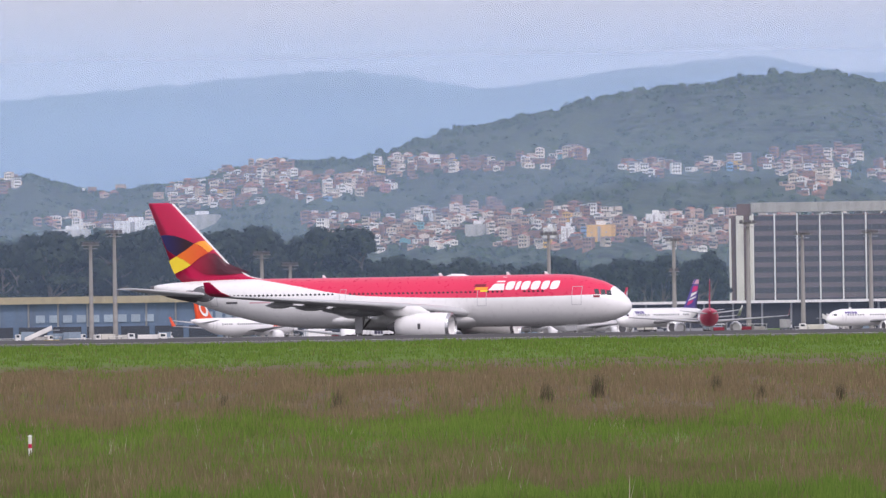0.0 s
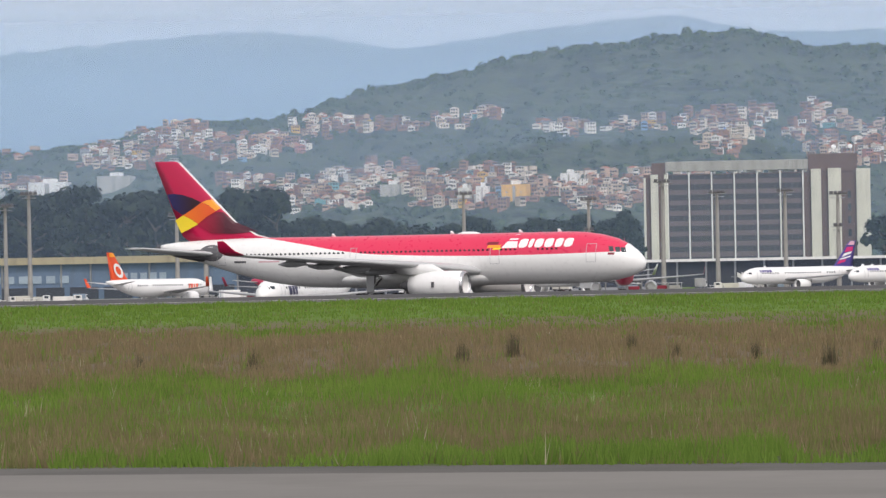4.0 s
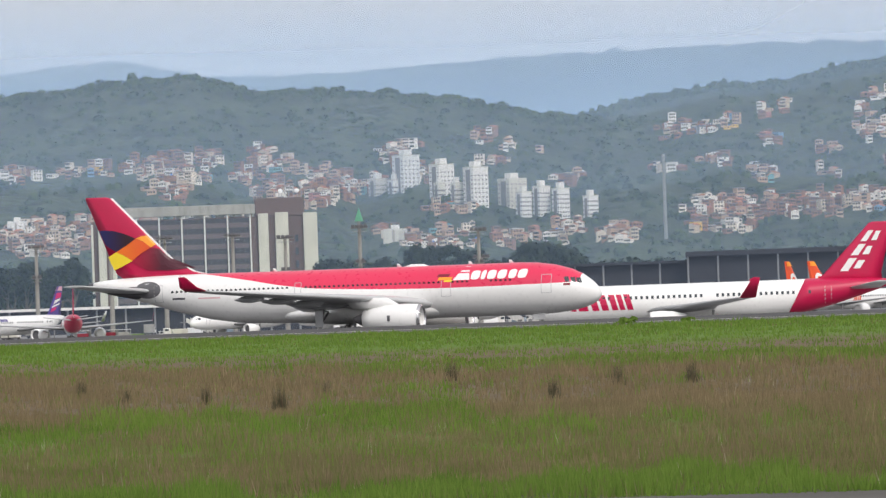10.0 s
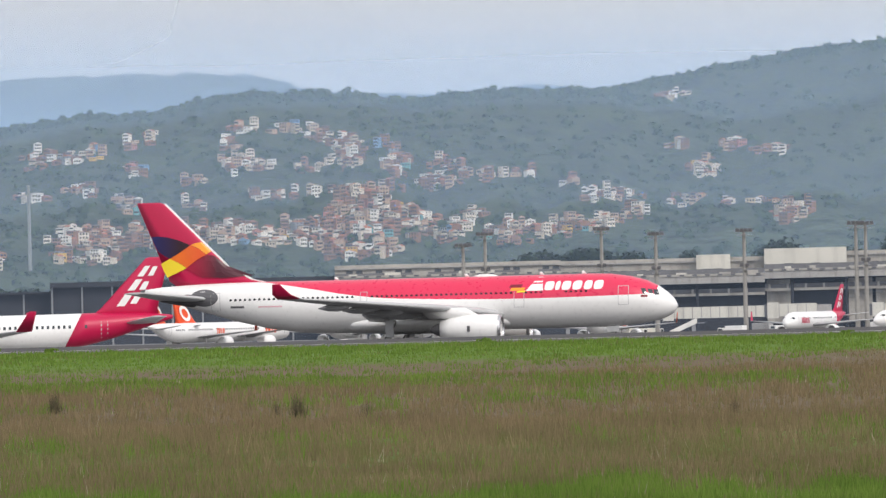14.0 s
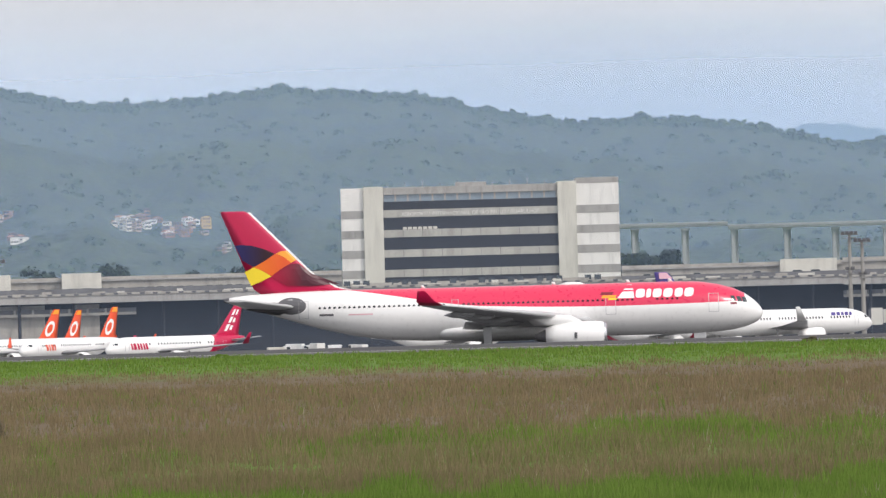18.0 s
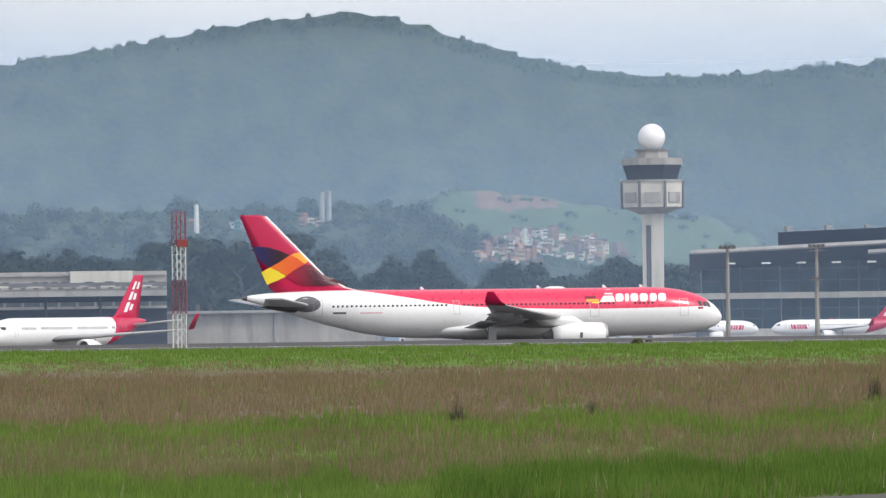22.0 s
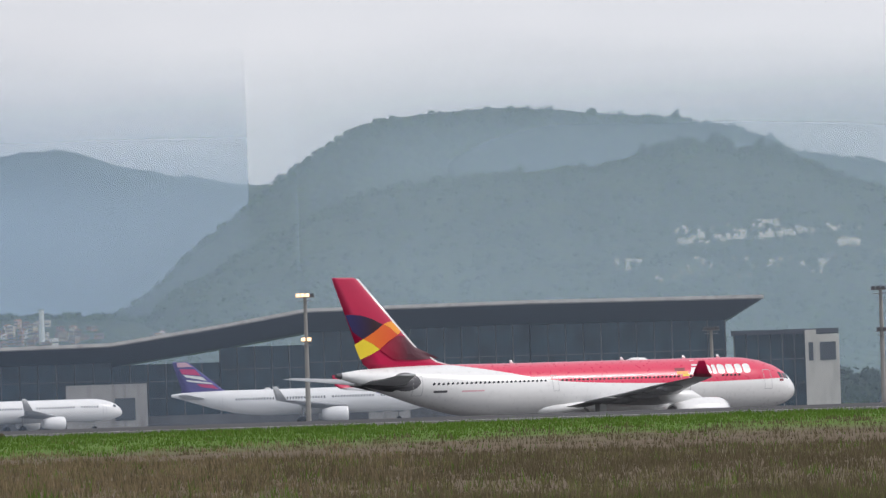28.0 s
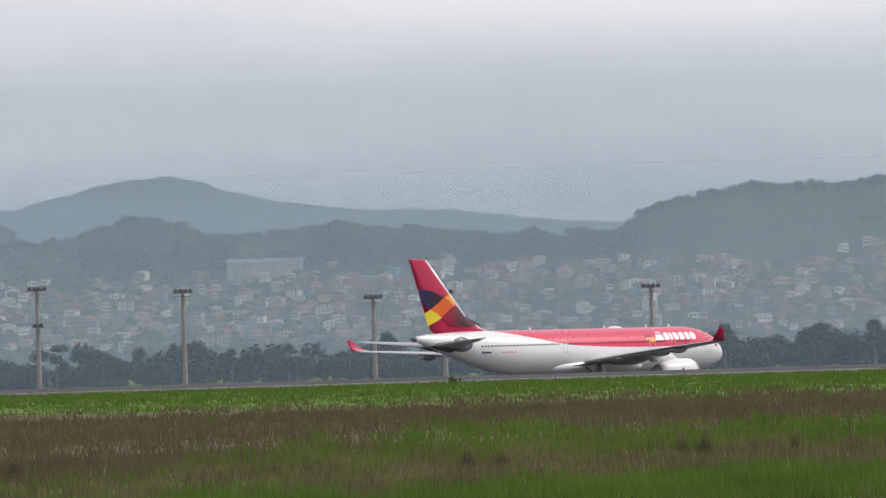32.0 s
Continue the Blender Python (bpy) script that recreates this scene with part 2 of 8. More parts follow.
def add_tube(bm, p, q, r0, r1=None, n=10):
    r1 = r0 if r1 is None else r1
    p, q = Vector(p), Vector(q)
    d = (q - p).normalized()
    u = d.orthogonal().normalized()
    w = d.cross(u)
    rings = [[bm.verts.new(c + (u * math.cos(2 * math.pi * k / n) + w * math.sin(2 * math.pi * k / n)) * r) for k in range(n)]
             for c, r in ((p, r0), (q, r1))]
    for k in range(n):
        bm.faces.new((rings[0][k], rings[0][(k + 1) % n], rings[1][(k + 1) % n], rings[1][k]))
    bm.faces.new(rings[0][::-1])
    bm.faces.new(rings[1])
    return bm


def tube(p, q, r0, r1=None, n=10):
    return add_tube(bmesh.new(), p, q, r0, r1, n)


def loft(rings, caps=True, smooth=True):
    bm = bmesh.new()
    vs = [[bm.verts.new(p) for p in ring] for ring in rings]
    n = len(rings[0])
    for a, b in zip(vs, vs[1:]):
        for k in range(n):
            f = bm.faces.new((a[k], a[(k + 1) % n], b[(k + 1) % n], b[k]))
            f.smooth = smooth
    if caps:
        bm.faces.new(vs[0][::-1])
        bm.faces.new(vs[-1])
    bmesh.ops.recalc_face_normals(bm, faces=bm.faces)
    return bm


def piece(x, knots):
    """Straight lines between knots."""
    return float(np.interp(x, [k[0] for k in knots], [k[1] for k in knots]))


# ---- the lie of the land ----
def track(az):
    """Distance of the aircraft's line on a bearing (radians)."""
    if az < 0.58:
        return 557 / math.cos(max(az, -0.9))
    return piece(az, ((0.58, 666), (0.62, 664), (0.67, 618), (0.76, 548), (0.87, 530), (0.97, 562), (1.05, 596), (1.15, 646), (1.35, 760)))


def track_z(az):
    return piece(az, ((-0.1, -0.78), (0.06, -0.93), (0.18, -1.12), (0.25, -1.3), (0.46, -1.5), (0.57, -1.75), (0.67, -1.97), (1.2, -2.02)))


def kerb(az):
    """Distance of the near taxiway's edge."""
    if az < 0.45:
        return 67 / math.cos(max(az, -0.9))
    return piece(az, ((0.45, 75.2), (0.49, 77.3), (0.545, 79), (0.58, 78.2), (0.62, 76.6), (0.66, 76.3), (0.74, 78), (0.8, 75), (0.87, 70.5), (0.94, 72.6), (1.024, 76.2), (1.065, 78.2), (1.12, 82), (1.25, 91)))


APRON_Z = -4.2


def apron_z(az):
    """The apron lies a little below the runway and rolls gently along it."""
    return piece(3000 + az / STEP, ((-1000, -3.3), (200, -3.3), (330, -2.3), (480, -2.3), (580, -3.1), (1950, -3.1), (2400, -3.8), (5000, -3.8), (5700, -4.1), (9000, -4.1), (9600, -3.6), (10400, -3.7), (11000, -4.0), (15000, -4.0)))


def profile(az):
    d, k = track(az), kerb(az)
    r1, rc = d - 115, d - 85
    z1, zc = EYE - r1 * 0.0049, EYE - rc * 0.00372
    return ((0, -0.02), (k, 0.0), (r1, z1), (rc - 4, zc - 0.02), (rc, zc), (rc + 6, zc - 0.05), (d - 34, track_z(az)), (d + 40, track_z(az)), (d + 120, apron_z(az)), (1700, apron_z(az)), (5000, APRON_Z), (14000, APRON_Z))


def land(az, r):
    return piece(r, profile(az))


# ---- ground ----
def polar_sheet(name, azs, inner, outer, steps, lift, material, kind="structure", label="", category=""):
    """A sheet between two distances that follows the land."""
    verts, faces = [], []
    for az in azs:
        r0, r1 = inner(az), outer(az)
        for k in range(steps + 1):
            r = r0 + (r1 - r0) * k / steps
            verts.append((r * math.sin(az), r * math.cos(az), land(az, r) + lift))
    w = steps + 1
    for i in range(len(azs) - 1):
        for k in range(steps):
            a = i * w + k
            faces.append((a, a + w, a + w + 1, a + 1))
    ob = new(name, put_mesh(name, verts, faces, material, True))
    return tagged(ob, label, category, "", kind)


def soil_mat():
    """Grass ground: green and dry belts at their distances, patches at two scales."""
    m = bpy.data.materials.new("grass_ground")
    m.use_nodes = True
    n, l = m.node_tree.nodes, m.node_tree.links
    b = n["Principled BSDF"]
    co = n.new("ShaderNodeTexCoord")
    ln = n.new("ShaderNodeVectorMath")
    ln.operation = "LENGTH"
    l.new(co.outputs["Object"], ln.inputs[0])
    big, fine = n.new("ShaderNodeTexNoise"), n.new("ShaderNodeTexNoise")
    big.inputs["Scale"].default_value, big.inputs["Detail"].default_value = 0.03, 5
    fine.inputs["Scale"].default_value, fine.inputs["Detail"].default_value = 0.9, 6
    for t in (big, fine):
        l.new(co.outputs["Object"], t.inputs["Vector"])
    wob = n.new("ShaderNodeMath")
    wob.operation = "MULTIPLY_ADD"
    l.new(big.outputs["Fac"], wob.inputs[0])
    wob.inputs[1].default_value = 70
    l.new(ln.outputs["Value"], wob.inputs[2])
    sc = n.new("ShaderNodeMath")
    sc.operation = "DIVIDE"
    l.new(wob.outputs[0], sc.inputs[0])
    sc.inputs[1].default_value = 600
    ramp = n.new("ShaderNodeValToRGB")
    e = ramp.color_ramp.elements
    green, dull, brown, lush = (0.06, 0.085, 0.02, 1), (0.09, 0.105, 0.028, 1), (0.14, 0.105, 0.065, 1), (0.10, 0.18, 0.02, 1)
    e[0].position, e[0].color = 0.17, green
    e[1].position, e[1].color = 0.20, dull
    for p, c in ((0.235, lush), (0.26, brown), (0.50, brown), (0.56, lush), (1.0, lush)):
        k = e.new(p)
        k.color = c
    l.new(sc.outputs[0], ramp.inputs["Fac"])
    hsv = n.new("ShaderNodeHueSaturation")
    mr = n.new("ShaderNodeMapRange")
    mr.inputs["To Min"].default_value, mr.inputs["To Max"].default_value = 0.55, 1.45
    l.new(fine.outputs["Fac"], mr.inputs["Value"])
    l.new(mr.outputs[0], hsv.inputs["Value"])
    l.new(ramp.outputs["Color"], hsv.inputs["Color"])
    l.new(hsv.outputs["Color"], b.inputs["Base Color"])
    b.inputs["Roughness"].default_value = 0.9
    b.inputs["Specular IOR Level"].default_value = 0.25
    bp = n.new("ShaderNodeBump")
    bp.inputs["Strength"].default_value, bp.inputs["Distance"].default_value = 0.8, 0.3
    l.new(fine.outputs["Fac"], bp.inputs["Height"])
    l.new(bp.outputs[0], b.inputs["Normal"])
    return m


M_ASPHALT = mat("worn_asphalt", (0.075, 0.074, 0.077), 0.85, 0, 0.25, 0.25, 0.3)
M_SHOULDER = mat("pale_asphalt", (0.13, 0.128, 0.125), 0.85, 0, 0.2, 0.3, 0.3)
M_SLAB = mat("taxiway_concrete", (0.175, 0.165, 0.15), 0.85, 0, 0.14, 0.4, 0.25, stain=0.3)
for m in (M_ASPHALT, M_SHOULDER):
    m.node_tree.nodes["Principled BSDF"].inputs["Specular IOR Level"].default_value = 0.2
M_EDGE = mat("dirty_asphalt_edge", (0.085, 0.08, 0.072), 0.9, 0, 0.3, 0.8, 0.4, stain=0.4, stain_color=(0.05, 0.055, 0.03))
M_APRON = mat("apron_concrete", (0.2, 0.2, 0.2), 0.85, 0, 0.2, 0.1)
M_PAINT = mat("road_paint", (0.62, 0.61, 0.57), 0.7, 0, 0.2, 1.0)

A0, A1 = -0.52, 1.34
seen = [A0 + (A1 - A0) * k / 240 for k in range(241)]
whole = [-math.pi] + [x * 0.1 for x in range(-31, -5)] + seen + [x * 0.1 for x in range(14, 32)] + [math.pi]
whole = sorted(set(whole))


def ground_sheet():
    verts, faces = [], []
    outs = [(lambda az, f=f: profile(az)[1][0] + f * (profile(az)[2][0] - profile(az)[1][0])) for f in (0.04, 0.1, 0.2, 0.35, 0.55, 0.8)]
    rings = []
    for az in whole:
        p = profile(az)
        rs = [0.0, p[1][0] * 0.5, p[1][0]] + [f(az) for f in outs] + [q[0] for q in p[2:]]
        rings.append([(r * math.sin(az), r * math.cos(az), land(az, r)) for r in rs])
    w = len(rings[0])
    for ring in rings:
        verts += ring
    for i in range(len(rings) - 1):
        for k in range(w - 1):
            a = i * w + k
            faces.append((a, a + w, a + w + 1, a + 1))
    ob = new("ground", put_mesh("ground", verts, faces, soil_mat(), True))
    tagged(ob, "uneven grass field with green and dry brown belts", "grass field", "", "structure")


ground_sheet()
polar_sheet("taxiway", seen, lambda az: kerb(az) - 26, lambda az: kerb(az) - 2.4, 8, 0.03, M_SLAB, label="pale worn concrete taxiway beside the grass", category="taxiway")
polar_sheet("taxiway_shoulder", seen, lambda az: kerb(az) - 2.4, lambda az: kerb(az) + 0.4, 2, 0.02, M_EDGE, label="dirt-stained asphalt edge of the taxiway", category="taxiway edge")
polar_sheet("runway_shoulder", seen, lambda az: track(az) - 115, lambda az: track(az) - 108, 1, 0.03, M_SHOULDER, label="pale asphalt shoulder of the runway", category="runway shoulder")
polar_sheet("runway", seen, lambda az: track(az) - 108, lambda az: track(az) + 45, 34, 0.04, M_ASPHALT, label="dark grey crowned asphalt runway", category="runway")
polar_sheet("runway_edge_line", seen, lambda az: track(az) - 107, lambda az: track(az) - 106.1, 1, 0.05, M_PAINT, label="white painted line along the runway edge", category="road marking")
polar_sheet("apron", seen, lambda az: track(az) + 120, lambda az: 1680.0, 10, 0.03, M_APRON, label="wide grey concrete apron", category="apron")


# ---- hills ----
class Hill:
    """A slope between two distances whose skyline follows its profile."""
    STEPS = 24

    def __init__(self, name, pts, near, far, seed, label, material=None):
        self.near, self.far, self.seed = near, far, seed
        self.a0, self.a1 = pts[0][0], pts[-1][0]
        n, m = int((self.a1 - self.a0) / 20) + 2, self.STEPS
        self.cols = np.linspace(self.a0, self.a1, n)
        px, py = [p[0] for p in pts], [p[1] for p in pts]
        line = sum(np.interp(self.cols + k, px, py) for k in (-36, -18, 0, 18, 36)) / 5
        base, big = APRON_Z - 1, far / 2900
        self.table = np.zeros((n, m + 1))
        for i, a in enumerate(self.cols):
            end = max(0.0, min(1.0, (a - self.a0) / 330, (self.a1 - a) / 330)) ** 0.7
            rise = (height(line[i], far) - base) * (end if -900 < a < 14000 else 1.0)
            for k in range(m + 1):
                s = k / m
                roll = noise.noise(Vector((a * 0.006, s * 3.1, seed))) * 52 * s * (1 - s) + noise.noise(Vector((a * 0.02, s * 7, seed + 5))) * 16 * (1 - s) * s
                self.table[i, k] = base + rise * s ** 1.15 + big * (roll + noise.noise(Vector((a * 0.03, 3, seed))) * 3.0 * s)
        verts, faces = [], []
        for i, a in enumerate(self.cols):
            for k in range(m + 1):
                verts.append((*spot(a, near + (far - near) * k / m), self.table[i, k]))
            verts.append((*spot(a, far + 60), self.table[i, m] - 60))
        w = m + 2
        for i in range(n - 1):
            for k in range(w - 1):
                p = i * w + k
                faces.append((p, p + w, p + w + 1, p + 1))
        tagged(new(name, put_mesh(name, verts, faces, material or M_HILL, True)), label, "hill", "", "structure")

    def column(self, a):
        f = min(max((a - self.a0) / (self.cols[1] - self.cols[0]), 0.0), len(self.cols) - 1.001)
        i = int(f)
        return self.table[i] * (1 - f + i) + self.table[i + 1] * (f - i)

    def at(self, a, s):
        z = float(np.interp(s * self.STEPS, range(self.STEPS + 1), self.column(a)))
        x, y = spot(a, self.near + (self.far - self.near) * s)
        return x, y, z

    def find(self, a, b, missing=0.5):
        """The s at which the slope first shows b steps below the reference."""
        z = self.column(a)
        r = self.near + (self.far - self.near) * np.arange(self.STEPS + 1) / self.STEPS
        bb = 104.4 - (z - EYE) / r / STEP - b
        over = np.nonzero((bb[:-1] > 0) & (bb[1:] <= 0))[0]
        if not len(over):
            return missing
        k = int(over[0])
        return (k + bb[k] / (bb[k] - bb[k + 1])) / self.STEPS


def slope_mat():
    """Closed woodland seen from afar: crowns side by side, each its own shade, with lighter glades."""
    m = bpy.data.materials.new("wooded_slope")
    m.use_nodes = True
    n, l = m.node_tree.nodes, m.node_tree.links
    b = n["Principled BSDF"]
    co, cell, glade = n.new("ShaderNodeTexCoord"), n.new("ShaderNodeTexVoronoi"), n.new("ShaderNodeTexNoise")
    cell.inputs["Scale"].default_value = 0.13
    glade.inputs["Scale"].default_value, glade.inputs["Detail"].default_value = 0.006, 5
    l.new(co.outputs["Object"], cell.inputs["Vector"])
    l.new(co.outputs["Object"], glade.inputs["Vector"])
    tone, leaves = n.new("ShaderNodeSeparateColor"), n.new("ShaderNodeMix")
    l.new(cell.outputs["Color"], tone.inputs[0])
    leaves.data_type = "RGBA"
    leaves.inputs[6].default_value, leaves.inputs[7].default_value = (0.004, 0.008, 0.007, 1), (0.062, 0.078, 0.042, 1)
    stand, blend = n.new("ShaderNodeTexNoise"), n.new("ShaderNodeMath")
    stand.inputs["Scale"].default_value, stand.inputs["Detail"].default_value, stand.inputs["Roughness"].default_value = 0.034, 7, 0.7
    l.new(co.outputs["Object"], stand.inputs["Vector"])
    wide = n.new("ShaderNodeMapRange")
    wide.inputs["From Min"].default_value, wide.inputs["From Max"].default_value = 0.36, 0.74
    l.new(stand.outputs["Fac"], wide.inputs["Value"])
    blend.operation = "MULTIPLY_ADD"
    l.new(tone.outputs[0], blend.inputs[0])
    blend.inputs[1].default_value = 0.55
    l.new(wide.outputs[0], blend.inputs[2])
    l.new(blend.outputs[0], leaves.inputs[0])
    open_part, field = n.new("ShaderNodeMapRange"), n.new("ShaderNodeMix")
    open_part.inputs["From Min"].default_value, open_part.inputs["From Max"].default_value = 0.56, 0.67
    open_part.inputs["To Max"].default_value = 0.75
    l.new(glade.outputs["Fac"], open_part.inputs["Value"])
    field.data_type = "RGBA"
    field.inputs[7].default_value = (0.055, 0.072, 0.03, 1)
    l.new(open_part.outputs[0], field.inputs[0])
    l.new(leaves.outputs[2], field.inputs[6])
    l.new(field.outputs[2], b.inputs["Base Color"])
    b.inputs["Roughness"].default_value = 0.9
    b.inputs["Specular IOR Level"].default_value = 0.25
    bp = n.new("ShaderNodeBump")
    bp.invert = True
    bp.inputs["Strength"].default_value, bp.inputs["Distance"].default_value = 0.7, 3.0
    l.new(cell.outputs["Distance"], bp.inputs["Height"])
    l.new(bp.outputs[0], b.inputs["Normal"])
    return m


M_HILL = slope_mat()
M_PASTURE = leaf_mat("light_pasture", (0.05, 0.085, 0.028), (0.078, 0.118, 0.044), (0.11, 0.13, 0.06), 0.02)
M_EARTH = mat("red_earth", (0.21, 0.13, 0.09), 0.95, 0, 0.3, 0.15, 0.5, stain=0.3, stain_color=(0.09, 0.1, 0.05))

FAR_WEST = [(-1250, -280), (-839, -285), (-419, -319), (-288, -332), (-139, -325), (11, -293), (292, -329), (502, -349), (655, -313), (876, -312), (1257, -333), (1642, -340), (1852, -338), (2000, -298), (2279, -291), (2369, -309), (2500, -285), (3000, -190)]
FAR_GAP = [(4300, -180), (4574, -232), (4694, -237), (4743, -223), (4853, -226), (5100, -170)]
FAR_PEAK = [(8600, -170), (9024, -250), (9240, -261), (9422, -319), (9522, -311), (9643, -331), (9814, -362), (9920, -322), (10115, -290), (10300, -260), (10800, -180)]
FAR_EAST = [(12100, -140), (12506, -171), (12717, -179), (12868, -218), (12999, -234), (13107, -195), (13287, -164), (13487, -158), (13686, -132), (13887, -120), (14700, -100)]
HILL_A = [(-1250, -105), (-841, -135), (-801, -157), (-741, -144), (-692, -118), (-501, -137), (-370, -173), (-200, -172), (-78, -214), (-18, -227), (143, -257), (244, -284), (404, -299), (623, -320), (754, -284), (874, -284), (1072, -268), (1253, -228), (1373, -215), (1500, -185), (1800, -110)]
HILL_B = [(800, -120), (1000, -170), (1297, -216), (1388, -243), (1519, -264), (1689, -273), (1820, -304), (2037, -301), (2166, -277), (2217, -296), (2407, -294), (2507, -288), (2650, -268), (2850, -215), (3100, -130), (3450, -30)]
HILL_C = [(1750, -150), (2000, -230), (2218, -296), (2488, -292), (2669, -328), (2849, -357), (3000, -368), (3119, -353), (3239, -328), (3368, -305), (3523, -303), (3674, -324), (3854, -315), (3994, -301), (4123, -265), (4234, -248), (4354, -258), (4474, -247), (4574, -232), (4723, -196), (5000, -140), (5350, -70)]
HILL_D = [(4050, -30), (4400, -120), (4733, -196), (4864, -228), (5065, -265), (5180, -300), (5480, -295), (5630, -326), (5820, -369), (5991, -388), (6181, -426), (6391, -446), (6501, -423), (6630, -375), (6760, -343), (6869, -324), (7059, -322), (7210, -337), (7330, -341), (7449, -316), (7664, -296), (7779, -293), (7844, -261), (8004, -263), (8114, -289), (8244, -277), (8404, -238), (8653, -196), (8950, -165), (9350, -90)]
HILL_E = [(8100, -70), (8450, -135), (8709, -205), (8763, -200), (8940, -262), (9100, -255), (9188, -205), (9300, -135), (9420, -90), (9650, -66), (9900, -58), (10300, -30)]
HILL_G = [(9560, 60), (9770, 0), (9920, -60), (10040, -160), (10200, -290), (10352, -386), (10512, -403), (10663, -403), (10802, -386), (10912, -379), (11051, -347), (11120, -309), (11309, -280), (11509, -277), (11758, -263), (11909, -283), (12069, -282), (12209, -273), (12298, -244), (12358, -244), (12457, -204), (12624, -180), (13000, -90)]
HILL_Q = [(9680, 0), (9900, -50), (10050, -110), (10200, -200), (10400, -276), (10790, -300), (10950, -333), (11100, -312), (11250, -244), (11670, -180), (12116, -164), (12316, -157), (12354, -110), (12644, -116), (12815, -120), (12927, -165), (13045, -132), (13066, -111), (13266, -138), (13485, -118), (13685, -97), (14700, -90)]
HILL_I = [(13500, -80), (13736, -135), (13887, -161), (14018, -190), (14127, -179), (14256, -193), (14700, -195)]
far_label = "distant hazy blue wooded mountains"
near_label = "wooded green hillside behind the airport"
for nm, pts in (("far_hills_1", FAR_WEST), ("far_hills_2", FAR_GAP), ("far_hills_3", FAR_PEAK), ("far_hills_4", FAR_EAST)):
    Hill(nm, pts, 4620, 4900, len(pts), far_label)
hills = {k: Hill(nm, pts, near, far, sd, near_label) for k, nm, pts, near, far, sd in (
    ("A", "hillside_1", HILL_A, 3200, 4150, 1), ("B", "hillside_2", HILL_B, 3150, 4250, 2), ("C", "hillside_3", HILL_C, 3200, 4450, 3),
    ("D", "hillside_4", HILL_D, 4180, 4520, 4), ("E", "hillside_5", HILL_E, 3740, 4165, 5), ("G", "hillside_6", HILL_G, 4185, 4520, 6),
    ("Q", "hillside_7", HILL_Q, 3735, 4165, 7), ("I", "hillside_8", HILL_I, 3735, 4165, 8))}
HILL_M = [(6200, 60), (6450, -112), (6600, -130), (6703, -112), (6873, -88), (6986, -80), (7143, -22), (7250, 20), (7400, 60)]
pasture = Hill("hillside_9", HILL_M, 3960, 4150, 9, "smooth light green pasture hill behind the terminal", M_PASTURE)


def earth_cut(name, h, a0, a1, s0, s1, lift=0.6):
    """Bare soil laid open on a slope, with a ragged edge."""
    verts, faces = [], []
    for i in range(25):
        a = a0 + (a1 - a0) * i / 24
        lo = s0 + 0.5 * (s1 - s0) * (0.5 + noise.noise(Vector((i * 0.35, 2.0, h.seed))))
        for k in range(5):
            x, y, z = h.at(a, lo + (s1 - lo) * k / 4)
            verts.append((x, y, z + (lift if 0 < i < 24 else -0.5)))
    for i in range(24):
        for k in range(4):
            p = 5 * i + k
            faces.append((p, p + 5, p + 6, p + 1))
    tagged(new(name, put_mesh(name, verts, faces, M_EARTH, True)), "bare reddish earth cut on the slope", "earth bank", "", "structure")


hills["M"] = pasture
HILL_N = [(5300, 50), (5500, -55), (5755, -86), (6100, -95), (6250, -90), (6397, -101), (6517, -92), (6587, -45), (6757, 0), (6900, 40), (7150, 70)]
hills["N"] = Hill("hillside_10", HILL_N, 3090, 3450, 10, "low wooded spur behind the terminals")
earth_cut("earth_bank_1", pasture, 6595, 6745, 0.86, 0.99)
earth_cut("earth_bank_2", hills["Q"], 12500, 12690, hills["Q"].find(12600, -62), hills["Q"].find(12600, -90))


